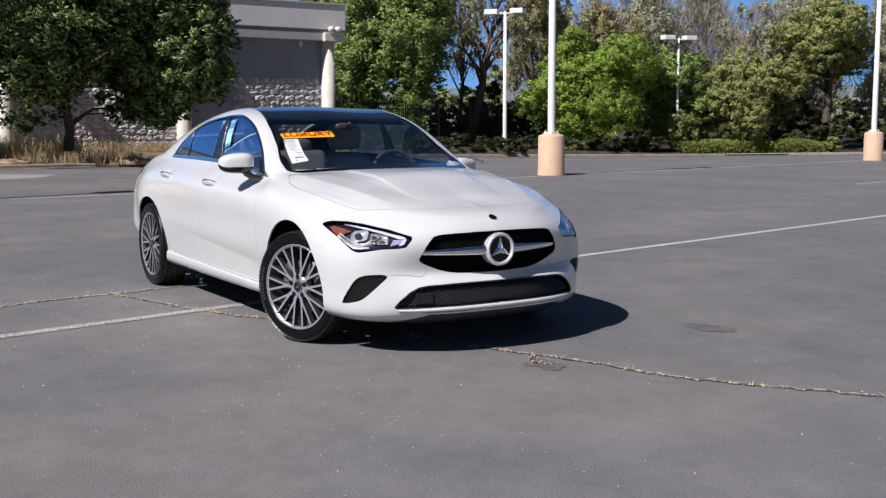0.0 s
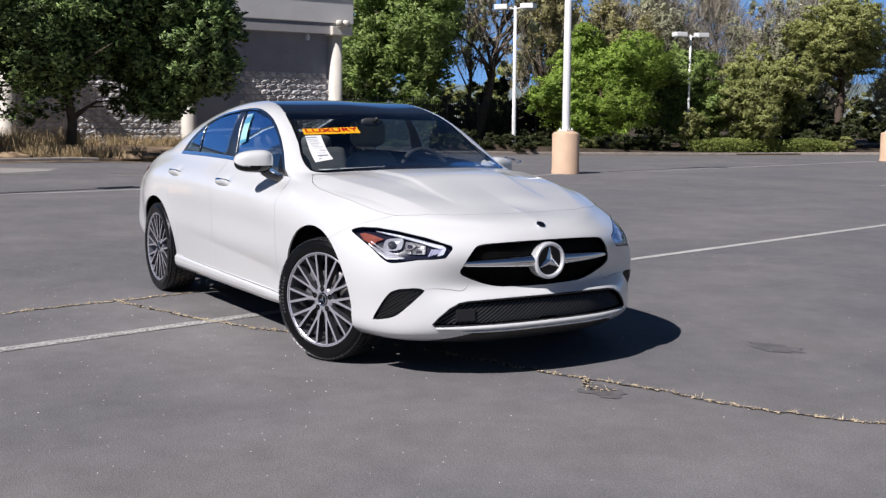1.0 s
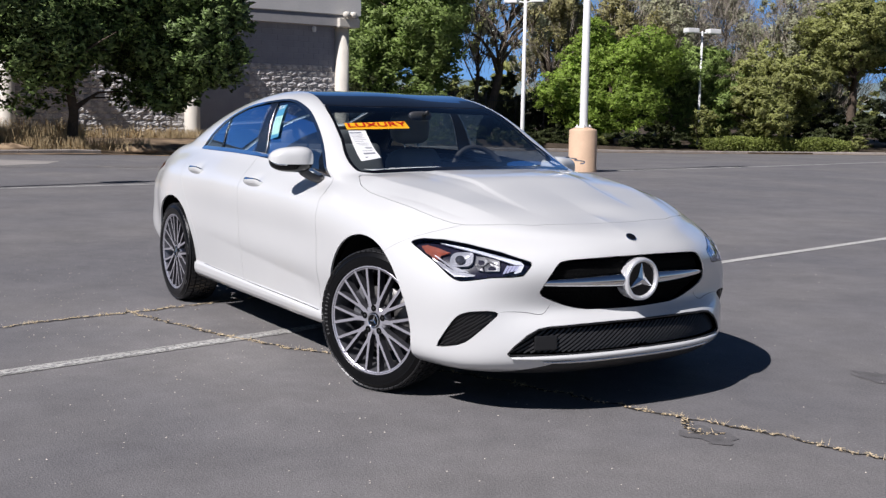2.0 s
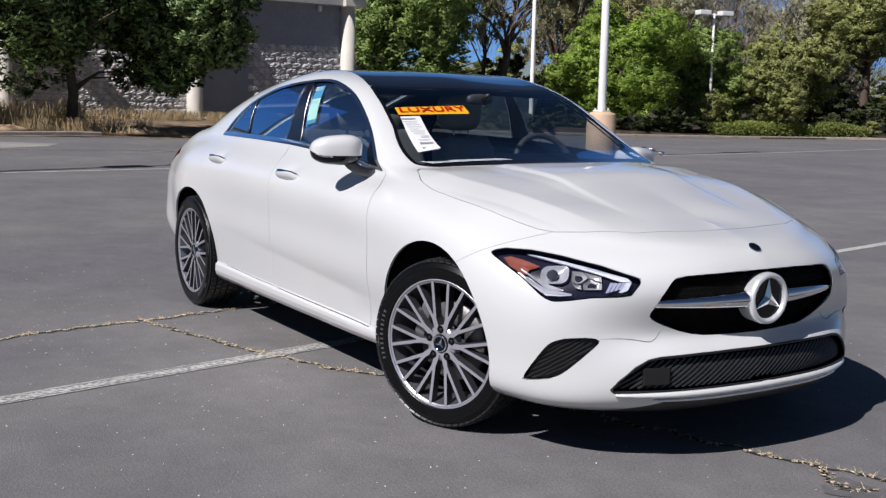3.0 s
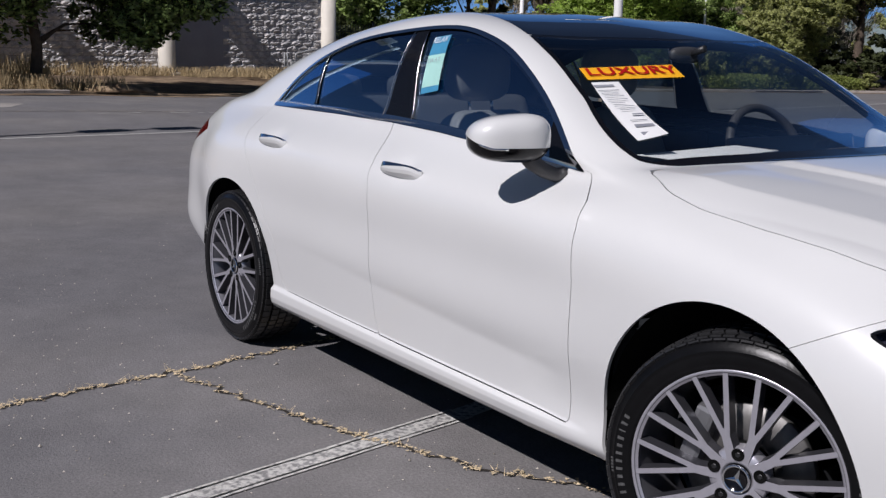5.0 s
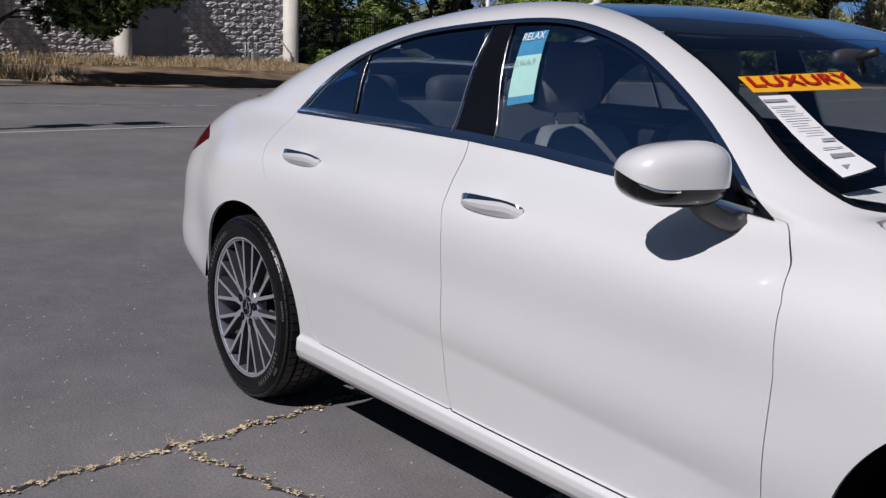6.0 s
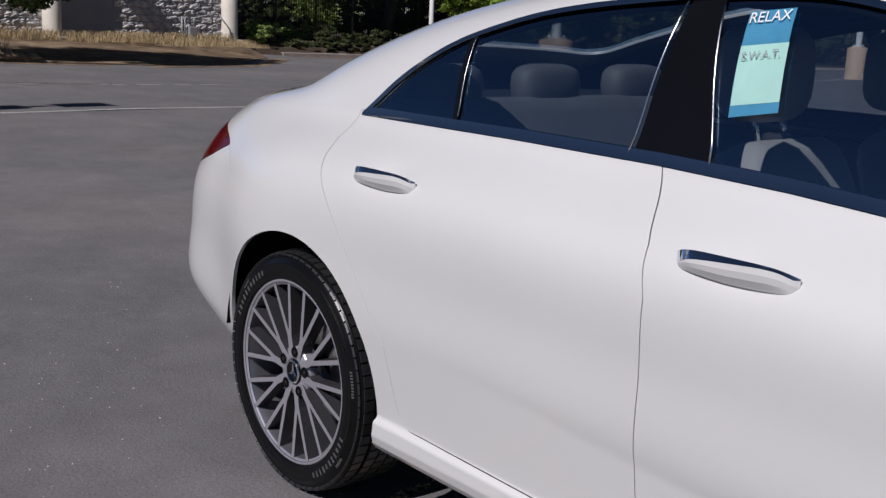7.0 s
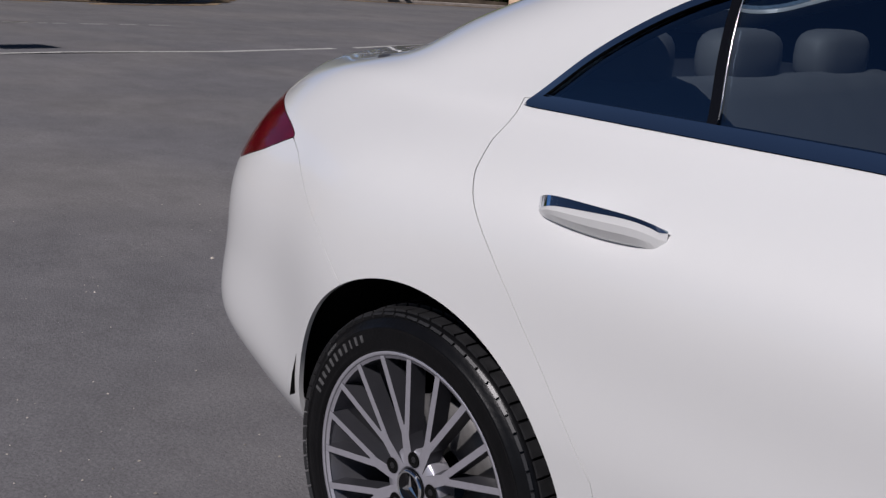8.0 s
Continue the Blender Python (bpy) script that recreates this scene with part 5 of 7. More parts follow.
    mesh_object("brake_disc", v, f, material("brake_disc_steel", (.17, .165, .16), rough=.5, metal=.7, vary=.2, scale=40), w)
    bm = bmesh.new()
    box(bm, (-.128, -.02, .02), (.05, .09, .17), .012)
    part("brake_caliper", bm, material("caliper_grey", (.22, .22, .23), rough=.4, metal=.6), w)
    return w


first_wheel = make_wheel()
STEER = 21
rests = []
for x, sign, steer in ((1.388, -1, STEER), (1.388, 1, STEER), (-1.362, -1, 0), (-1.362, 1, 0)):
    wheel_well(FRONT_AXLE if x > 0 else REAR_AXLE, .45, sign)
    turn = Matrix.Rotation(radians(steer), 4, "Z")
    side = Matrix.Rotation(math.pi, 4, "Z") if sign > 0 else Matrix()
    spin = Matrix.Rotation(radians(18 if x > 0 else -120), 4, "Y")
    hub = Matrix.Translation((x, sign * .72, .331)) @ turn @ Matrix.Translation((0, sign * (.072 if x > 0 else .078), 0)) @ side @ spin
    if first_wheel.matrix_basis == Matrix() and not rests:
        first_wheel.matrix_basis = hub
        rests.append(first_wheel)
    else:
        rests.append(copy_thing(first_wheel, hub))

# ---------------------------------------------------------------- ground
GRID = Matrix.Rotation(radians(11.5), 4, "Z")       # the lot's painted grid against the parked car


def lift(x, y):
    """Height of the lot: level round the car, rising gently towards the store, falling a little to the far corner."""
    s = -(x * .98 + y * .2)
    rise = .0146 * min(max(s - 3.0, 0.0), 17.0)
    share = float(np.interp(y, [3, 5, 7.5, 12.6, 16, 20], [1, .72, .42, .35, .15, 0]))
    return rise * share - float(np.interp(y, [18, 32, 40], [0, .17, .2])) * min(max((s - 8) / 14, 0), 1)


ASPHALT = material("worn_asphalt", (.143, .139, .143), rough=.85, vary=.09, scale=.35, fine=.05, bump=.24, bump_scale=140, second=(.172, .164, .161), mix_scale=.45, spec=.25)
n, l = ASPHALT.node_tree.nodes, ASPHALT.node_tree.links
co = n.new("ShaderNodeTexCoord")
vor = n.new("ShaderNodeTexVoronoi")
vor.inputs["Scale"].default_value = 46
l.new(co.outputs["Object"], vor.inputs["Vector"])
chip = n.new("ShaderNodeMapRange")                 # pale stone chips in the binder
chip.inputs["From Min"].default_value, chip.inputs["From Max"].default_value = .10, .05
l.new(vor.outputs["Distance"], chip.inputs["Value"])
rare = n.new("ShaderNodeMath")
rare.operation, rare.inputs[1].default_value = "GREATER_THAN", .89
sep = n.new("ShaderNodeSeparateColor")
l.new(vor.outputs["Color"], sep.inputs[0])
l.new(sep.outputs[0], rare.inputs[0])
both = n.new("ShaderNodeMath")
both.operation = "MULTIPLY"
l.new(chip.outputs[0], both.inputs[0]), l.new(rare.outputs[0], both.inputs[1])
mix = n.new("ShaderNodeMix")
mix.data_type = "RGBA"
mix.inputs["B"].default_value = (.42, .41, .38, 1)
old = n["Principled BSDF"].inputs["Base Color"].links[0].from_socket
l.new(both.outputs[0], mix.inputs["Factor"]), l.new(old, mix.inputs["A"])
l.new(mix.outputs["Result"], n["Principled BSDF"].inputs["Base Color"])

def speckle(scale, low, high):
    """A fine grain of the surface, as a factor on its colour."""
    t = n.new("ShaderNodeTexNoise")
    t.inputs["Scale"].default_value, t.inputs["Detail"].default_value = scale, 4
    l.new(co.outputs["Object"], t.inputs["Vector"])
    r = n.new("ShaderNodeMapRange")
    r.inputs["From Min"].default_value, r.inputs["From Max"].default_value = .3, .7
    r.inputs["To Min"].default_value, r.inputs["To Max"].default_value = low, high
    l.new(t.outputs["Fac"], r.inputs["Value"])
    return r.outputs[0]


grain = n.new("ShaderNodeMath")
grain.operation = "MULTIPLY"
l.new(speckle(90, .80, 1.20), grain.inputs[0]), l.new(speckle(2.2, .90, 1.10), grain.inputs[1])
tone = n.new("ShaderNodeMix")
tone.data_type, tone.blend_type = "RGBA", "MULTIPLY"
tone.inputs["Factor"].default_value = 1
l.new(mix.outputs["Result"], tone.inputs["A"]), l.new(grain.outputs[0], tone.inputs["B"])
l.new(tone.outputs["Result"], n["Principled BSDF"].inputs["Base Color"])

xs = np.concatenate([[-2500, -600, -150, -80, -55], np.arange(-40, 12.1, 1.0), [20, 60, 200, 800, 2500]])
ys = np.concatenate([[-2500, -600, -150, -60, -30], np.arange(-20, 60.1, 2.0), [80, 150, 600, 2500]])
v = [(x, y, lift(x, y)) for y in ys for x in xs]
f = [(j * len(xs) + i, j * len(xs) + i + 1, (j + 1) * len(xs) + i + 1, (j + 1) * len(xs) + i) for j in range(len(ys) - 1) for i in range(len(xs) - 1)]
tagged(mesh_object("ground", v, f, ASPHALT), "worn grey asphalt of an open parking lot", "ground", kind="structure")


def worn_paint(name, keep):
    m = material(name, (.50, .49, .46), rough=.8, vary=.12, scale=6, fine=.15, spec=.2, second=(.22, .215, .21), mix_scale=45)
    ramp = [x for x in m.node_tree.nodes if x.type == "VALTORGB"][0]
    ramp.color_ramp.elements[0].position, ramp.color_ramp.elements[1].position = keep, keep + .14
    return m


LINE_PAINT, FAINT_PAINT = worn_paint("worn_line_paint", .50), worn_paint("faded_line_paint", .44)


def ribbon(name, line, half, mat, z=.004, wobble=0.0, seed=1):
    """A flat strip along a line on the ground, its edges wandering by wobble."""
    rnd = random.Random(seed)
    v, f = [], []
    p = [Vector((q[0], q[1], 0)) for q in line]
    for i, q in enumerate(p):
        d = (p[min(i + 1, len(p) - 1)] - p[max(i - 1, 0)]).normalized()
        s = Vector((-d.y, d.x, 0))
        for k in (-1, 1):
            w = q + s * (k * half * (1 + wobble * rnd.uniform(-1, 1)))
            v.append((w.x, w.y, lift(w.x, w.y) + z))
        if i:
            f.append((2 * i - 2, 2 * i - 1, 2 * i + 1, 2 * i))
    return mesh_object(name, v, f, mat)


def straight(a, b, n):
    return [(a[0] + (b[0] - a[0]) * i / n, a[1] + (b[1] - a[1]) * i / n) for i in range(n + 1)]


for a, b, half, mat in (((.66, -4.0), (-.03, -.60), .044, FAINT_PAINT), ((.615, -4.01), (-.075, -.61), .011, LINE_PAINT), ((.705, -3.99), (.015, -.59), .011, LINE_PAINT), ((-.03, -.60), (-.62, 1.5), .05, LINE_PAINT), ((-.62, 1.5), (-3.1, 13.5), .05, LINE_PAINT),
                        ((-10.6, -4.0), (-11.7, 5.0), .045, LINE_PAINT), ((-11.7, 5.0), (-13.6, 12.2), .06, LINE_PAINT), ((-13.95, 13.4), (-17.2, 28.4), .06, LINE_PAINT), ((-17.6, 30.2), (-19, 38), .06, LINE_PAINT),
                        *(((-14.6 - 1.3 * k, 7.5 * k), (-14.6 - 1.3 * (k + n), 7.5 * (k + n)), .035, FAINT_PAINT) for k, n in ((.33, .025), (.40, .03), (.50, .05), (.57, .02), (.60, .03), (.66, .06), (.75, .04), (.82, .05))), ((-7.6, 15.8), (-9.4, 24.5), .05, FAINT_PAINT)):
    tagged(ribbon("lot_line", straight(a, b, 30), half, mat, wobble=.08, seed=7), "worn white parking line painted on asphalt", "road marking", "parking lines", kind="structure")

CRACK = material("open_crack", (.045, .040, .035), rough=1, vary=.3, scale=30, spec=.05)
STRAW = material("dry_crack_grass", (.56, .45, .29), rough=.9, vary=.3, scale=60, island=.35, spec=.1)


def crack(points, seed, grass=1.0, wide=.007, filler=True):
    """A jagged crack with dust and dry grass standing in it."""
    rnd = random.Random(seed)
    line = smooth_line(points, max(30, int(22 * sum(math.dist(a, b) for a, b in zip(points, points[1:])))))
    line = [(x + rnd.gauss(0, .011), y + rnd.gauss(0, .011)) for x, y in line]
    c = tagged(ribbon("asphalt_crack", line, wide, CRACK, .0035, .75, seed), "jagged crack in the asphalt with dry grass", "crack", "asphalt cracks", kind="structure")
    v, f = [], []
    for x, y in line:
        if filler:
            for _ in range(int(12 * grass)):
                px, py = x + rnd.gauss(0, .011), y + rnd.gauss(0, .011)
                r, a = rnd.uniform(.003, .010), rnd.uniform(0, 6.3)
                b = len(v)
                for k in range(3):
                    v.append((px + r * math.cos(a + k * 2.1), py + r * math.sin(a + k * 2.1), lift(px, py) + .0045 + rnd.uniform(0, .004)))
                f.append((b, b + 1, b + 2))
        for _ in range(int(rnd.random() ** 3 * 14 * grass)):
            px, py = x + rnd.gauss(0, .014), y + rnd.gauss(0, .014)
            a, hh, w = rnd.uniform(0, 6.3), rnd.uniform(.006, .030), .0016
            tx, ty = px + rnd.gauss(0, .02), py + rnd.gauss(0, .02)
            b = len(v)
            v += [(px - w * math.cos(a), py - w * math.sin(a), lift(px, py) + .004), (px + w * math.cos(a), py + w * math.sin(a), lift(px, py) + .004), (tx, ty, lift(px, py) + hh)]
            f.append((b, b + 1, b + 2))
    ob = mesh_object("crack_grass", v, f, STRAW, smooth=False)
    tagged(ob, "dry straw grass growing in an asphalt crack", "grass", kind="stuff")


crack([(-.6, -3.2), (-.86, -2.1), (-.98, -1.62), (-1.005, -1.3), (-1.06, -1.0), (-1.15, -.55), (-1.2, .1), (-1.1, .9), (-1.0, 1.8)], 3, 1.0)
crack([(-1.005, -1.3), (-.72, -1.23), (-.27, -1.095), (-.03, -1.035), (.165, -.95), (.42, -.84), (.75, -.65), (1.2, -.42), (1.7, -.2), (2.13, -.06), (2.5, .09), (2.85, .235), (3.1, .29), (3.33, .37), (3.6, .52), (3.8, .66), (4.13, .91), (4.7, 1.3), (5.6, 1.75)], 4, .8)
crack([(2.50, .08), (2.60, -.02), (2.69, -.03), (2.74, .05)], 5, .2, .006)
crack([(-16.0, -1.0), (-15.4, 4.2)], 6, .3, .02)
for x, y, r, s in ((2.44, 1.48, .16, 1), (2.72, -.02, .13, 2), (3.2, 2.6, .2, 3), (-2.5, 3.9, .3, 4)):
    rnd = random.Random(s)
    v = [(x, y, lift(x, y) + .0032)] + [(x + r * (1.4 if i % 2 else 1.1) * rnd.uniform(.6, 1) * math.cos(i * .35), y + r * rnd.uniform(.5, 1) * math.sin(i * .35), lift(x, y) + .0032) for i in range(18)]
    ob = mesh_object("oil_stain", v, [(0, i, i % 18 + 1) for i in range(1, 19)], material("oil_stained_asphalt", (.125, .12, .12), rough=.8, vary=.3, scale=9, fine=.2, spec=.2))
    tagged(ob, "dark oil stain on the asphalt", "stain", "oil stains", kind="structure")

APRON = material("pale_concrete", (.30, .28, .26), rough=.9, vary=.2, scale=1.5, fine=.15, bump=.2, spec=.2)
v = [(x, y, lift(x, y) + .004) for x, y in ((-18.6, -5), (-15.9, -5), (-16.3, .6), (-16.8, 1.5), (-17.6, 1.9), (-18.4, .6))]
tagged(mesh_object("concrete_apron", v, [tuple(range(6))], APRON), "pale concrete patch in the asphalt", "pavement", kind="structure")

# loose grit and chips lying on the asphalt
rnd = random.Random(91)
GRIT = material("pale_grit", (.42, .38, .33), rough=.9, vary=.3, scale=40, island=.5, spec=.2)
v, f = [], []
for _ in range(1500):
    x, y = rnd.uniform(-5, 6.5), rnd.uniform(-3.6, 5)
    if rnd.random() < .35:
        x, y = rnd.gauss(-1, 2.2), rnd.gauss(-1.6, .6)
    r = rnd.uniform(.002, .0048) * (2.0 if rnd.random() < .03 else 1)
    z, a, b = lift(x, y) + .003, rnd.uniform(0, 6.3), len(v)
    for k in range(4):
        s = r * rnd.uniform(.6, 1.3)
        v.append((x + s * math.cos(a + k * 1.57), y + s * math.sin(a + k * 1.57), z))
    v.append((x, y, z + r * .9))
    f += [(b + k, b + (k + 1) % 4, b + 4) for k in range(4)]
tagged(mesh_object("grit", v, f, GRIT, smooth=False), "pale grit scattered over the asphalt", "gravel", kind="stuff")

# ---------------------------------------------------------------- lamp posts
POLE_WHITE = material("white_pole_paint", (.78, .78, .76), rough=.45, vary=.06, scale=2, fine=.04)
BASE_PAINT = material("peach_base_paint", (.62, .43, .29), rough=.8, vary=.10, scale=3, fine=.06, bump=.15, bump_scale=60)
LENS = material("lamp_lens", (.55, .56, .55), rough=.25, vary=.1)


def light_post(x, y, high, turn=0.0, thick=.075, based=True, up=0.0):
    at = Matrix.Translation((x, y, lift(x, y) + up)) @ Matrix.Rotation(turn, 4, "Z")
    t = group_thing("street_lamp", "white twin-head lot lamp on a round peach concrete base" if based else "white twin-head parking lot lamp among the trees", "street lamp", "lot lamps", at)
    if based:
        v, f = lathe([(.33, -.05), (.33, .06), (.322, .08), (.318, .92), (.30, .955), (.17, 1.0), (.0001, 1.0)], 36, "z")
        mesh_object("base", v, f, BASE_PAINT, t, "chipped peach-painted concrete base")
        bm = bmesh.new()
        box(bm, (0, 0, 1.012), (.27, .27, .03), .006)
        for k in range(4):
            box(bm, (.1 * (1 if k % 2 else -1), .1 * (1 if k > 1 else -1), 1.04), (.03, .03, .05), .004)
        part("foot_plate", bm, POLE_WHITE, t)
    z0 = 1.0 if based else 0
    v, f = lathe([(thick, z0), (thick * .99, z0 + 1), (thick * .72, high), (.0001, high)], 16, "z")
    mesh_object("pole", v, f, POLE_WHITE, t)
    for s in (-1, 1):
        v, f = tube([(0, 0, high - .1), (s * .2, 0, high - .06), (s * .3, 0, high - .05)], .03, 8)
        arm = mesh_object("arm", v, f, POLE_WHITE, t)
        bm = bmesh.new()
        box(bm, (s * .56, 0, high + .0), (.56, .42, .2), .03)
        head = part("lamp_head", bm, POLE_WHITE, t)
        bm = bmesh.new()
        box(bm, (s * .56, 0, high - .106), (.46, .32, .02), .006)
        part("lens", bm, LENS, head)
    return t


for x, y, hgt, tn, th, bs in ((-13.9, 12.65, 6.6, 0, .092, True), (-17.3, 29.2, 6.6, 0, .092, True), (-10.45, -3.6, 6.1, 0, .085, True)):
    light_post(x, y, hgt, tn + radians(101.5), th, bs)
light_post(-29.8, 22.35, 5.4, radians(32), .085, False, .45)
light_post(-29.6, 31.7, 4.95, radians(80), .06, False, .3)

# ---------------------------------------------------------------- building
WALL_AT = Matrix.Translation((-30.0, 14.5, 0)) @ Matrix.Rotation(radians(3), 4, "Z")   # local y runs along the wall, +x faces the lot
BLOCK = material("split_face_block", (.44, .43, .43), rough=.95, vary=.25, scale=5, fine=.25, bump=.9, bump_scale=26, second=(.56, .54, .525), mix_scale=2, spec=.15)
BLOCK_SMOOTH = material("smooth_painted_block", (.29, .30, .34), rough=.85, vary=.08, scale=2, fine=.06, bump=.12, bump_scale=40, spec=.25)
STUCCO = material("pale_stucco", (.68, .665, .64), rough=.9, vary=.07, scale=1.2, fine=.06, bump=.1, bump_scale=80, spec=.2)
TRIM = material("grey_trim", (.40, .39, .39), rough=.8, vary=.06)
COLUMN = material("cream_column_paint", (.66, .62, .54), rough=.7, vary=.09, scale=3, bump=.05)

wall = tagged(new("wall_store"), "grey block store wall with pale stucco parapet", "wall", kind="structure")
wall.matrix_basis = WALL_AT
LOW, TOP_ROUGH, SOFFIT, PARAPET = .15, 2.95, 4.33, 5.62
bm = bmesh.new()
box(bm, (-.5, -15.5, 2.4), (.9, 31, 4.6))
part("wall_core", bm, BLOCK_SMOOTH, wall)
bm = bmesh.new()
box(bm, (-.30, -15.2, (SOFFIT + .40 + PARAPET) / 2), (1.32, 31.5, PARAPET - SOFFIT - .40), .02)
part("parapet", bm, STUCCO, wall, "pale stucco parapet band")
bm = bmesh.new()
box(bm, (-.30, -15.2, PARAPET + .04), (1.40, 31.58, .08), .01)
part("parapet_cap", bm, TRIM, wall)
bm = bmesh.new()
box(bm, (-.34, -15.2, SOFFIT + .345), (1.20, 31.4, .11), .01)
part("parapet_groove", bm, BLOCK_SMOOTH, wall)
bm = bmesh.new()
box(bm, (-.31, -15.2, SOFFIT + .145), (1.28, 31.44, .29), .015)
part("soffit_trim", bm, TRIM, wall)
# split-face blocks in courses, each uneven; smooth blocks above
rnd = random.Random(11)
shapes = []
for k in range(9):
    bm = bmesh.new()
    n = 6
    tilt, belly = rnd.uniform(-.03, .03), rnd.uniform(.01, .03)
    g = [[bm.verts.new((rnd.uniform(.0, .042) + belly * math.sin(math.pi * i / n) * math.sin(math.pi * j / n) + tilt * (j / n - .5) if 0 < i < n and 0 < j < n else rnd.uniform(-.012, .012), (i / n - .5) * .394, (j / n - .5) * .194)) for j in range(n + 1)] for i in range(n + 1)]
    for i in range(n):
        for j in range(n):
            bm.faces.new((g[i][j], g[i + 1][j], g[i + 1][j + 1], g[i][j + 1]))
    me = bpy.data.meshes.new("block")
    bm.to_mesh(me)
    bm.free()
    me.materials.append(BLOCK)
    shapes.append(me)
count = 0
rest_v, rest_f = [], []
for row in range(14):
    z = LOW + .1 + row * .2
    for k in range(70):
        y = -.40 - (k + (row % 2) * .5) * .4
        if -5.55 < y < -3.75:
            continue
        me = shapes[rnd.randrange(9)]
        if y > -9.6 and count < 298:
            ob = new("block", me)
            ob.parent = wall
            ob.matrix_basis = Matrix.Translation((-.045, y, z)) @ (Matrix.Rotation(math.pi, 4, "X") if rnd.random() < .5 else Matrix())
            count += 1
        else:
            b = len(rest_v)
            rest_v += [(p.co.x - .045, p.co.y + y, p.co.z + z) for p in me.vertices]
            rest_f += [tuple(q + b for q in p.vertices) for p in me.polygons]
ob = mesh_object("block_courses", rest_v, rest_f, BLOCK, wall, smooth=False)
ob["kind"] = "stuff"
rest_v, rest_f = [], []
for row in range(7):
    z = TOP_ROUGH + .1 + row * .2
    for k in range(76):
        y = -.35 - (k + (row % 2) * .5) * .4
        b = len(rest_v)
        for dx, dy, dz in ((-.048, -.196, -.096), (-.048, .196, -.096), (-.048, .196, .096), (-.048, -.196, .096), (-.042, -.19, -.09), (-.042, .19, -.09), (-.042, .19, .09), (-.042, -.19, .09)):
            rest_v.append((dx, y + dy, z + dz))
        rest_f += [tuple(b + i for i in q) for q in ((4, 5, 6, 7), (0, 1, 5, 4), (1, 2, 6, 5), (2, 3, 7, 6), (3, 0, 4, 7))]
ob = mesh_object("smooth_blocks", rest_v, rest_f, BLOCK_SMOOTH, wall, smooth=False)
ob["kind"] = "stuff"
# smooth pilaster, and the round columns with square capitals
bm = bmesh.new()
box(bm, (-.02, -4.75, 2.2), (.1, 1.66, 4.2), .01)
part("pilaster", bm, BLOCK_SMOOTH, wall)
for y in (-.05, -5.75, -11.6):
    r = .255
    v, f = lathe([(r, .1), (r, SOFFIT - .02), (.001, SOFFIT - .01)], 28, "z")
    c = mesh_object("corner_column", v, f, COLUMN, wall, "cream-painted round column")
    c.location = (.03 if y > -1 else .17, y, 0)
    bm = bmesh.new()
    box(bm, (.05, y + .05, SOFFIT + .13), (.90, .80, .32), .03)
    part("column_capital", bm, COLUMN, wall)
    bm = bmesh.new()
    box(bm, (.03 if y > -1 else .17, y, .42), (r * 2.5, r * 2.5, .14), .02)
    part("column_plinth", bm, COLUMN, wall)
# unseen beams, inferred from the wall's diagonal shadow bands and sized to cast them
for y in (-5.75, -11.6):
    bm = bmesh.new()
    box(bm, (.40, y, SOFFIT - .02), (.92, .74, .25), .015)
    part("roof_beam", bm, STUCCO, wall)
flood = new("flood_light")
flood.parent = wall
for dy in (-.13, .15):
    v, f = ellipsoid((.60, -.05 + dy, SOFFIT + .40), (.13, .12, .11), 8, 14, .8)
    mesh_object("flood_lamp", v, f, COLUMN, flood)
v, f = tube([(.34, .0, SOFFIT + .28), (.60, .0, SOFFIT + .32)], .05, 8)
mesh_object("bracket", v, f, COLUMN, flood)
bm = bmesh.new()
box(bm, (.06, -4.15, 4.02), (.22, .46, .26), .02)
part("wall_lamp", bm, POLE_WHITE, wall, "white wall-pack light")
v, f = lathe([(.055, -.11), (.075, -.05), (.075, .05), (.03, .10)], 14, "z")
camdome = mesh_object("security_camera", v, f, POLE_WHITE, wall)
camdome.location = (.2, -1.25, 4.2)

meter = group_thing("gas_meter", "grey gas meter with pipework by the block wall", "gas meter", at=WALL_AT @ Matrix.Translation((.4, -1.55, .40)))
GREY = material("meter_grey", (.33, .34, .34), rough=.5, vary=.1, metal=.2)
bm = bmesh.new()
box(bm, (0, .0, .27), (.2, .30, .36), .04)
part("meter_body", bm, GREY, meter)
for i, pts in enumerate((((0, -.24, 0), (0, -.24, .72), (0, -.06, .72), (0, -.06, .44)), ((0, -.34, 0), (0, -.34, .74)), ((0, .06, .44), (0, .06, .70), (0, .68, .82), (0, .9, .84)), ((0, .9, .84), (0, 1.3, .38), (0, 1.32, 0)))):
    v, f = tube(pts, .026, 8, up=(1, 0, .1))
    mesh_object("pipe", v, f, GREY, meter)

# ---------------------------------------------------------------- planting beds and kerbs
SOIL = material("dry_mulch", (.15, .11, .075), rough=1, vary=.35, scale=3, fine=.3, bump=.6, bump_scale=30, second=(.25, .185, .12), mix_scale=1.2, spec=.1)
KERB = material("weathered_kerb", (.31, .275, .245), rough=.9, vary=.2, scale=3, fine=.15, bump=.3, bump_scale=40, spec=.2)


# darker tone than the mulch of the near bed
DARK_SOIL = material("dark_far_soil", (.07, .055, .04), rough=1, vary=.4, scale=2, fine=.3, bump=.6, bump_scale=20, spec=.1)


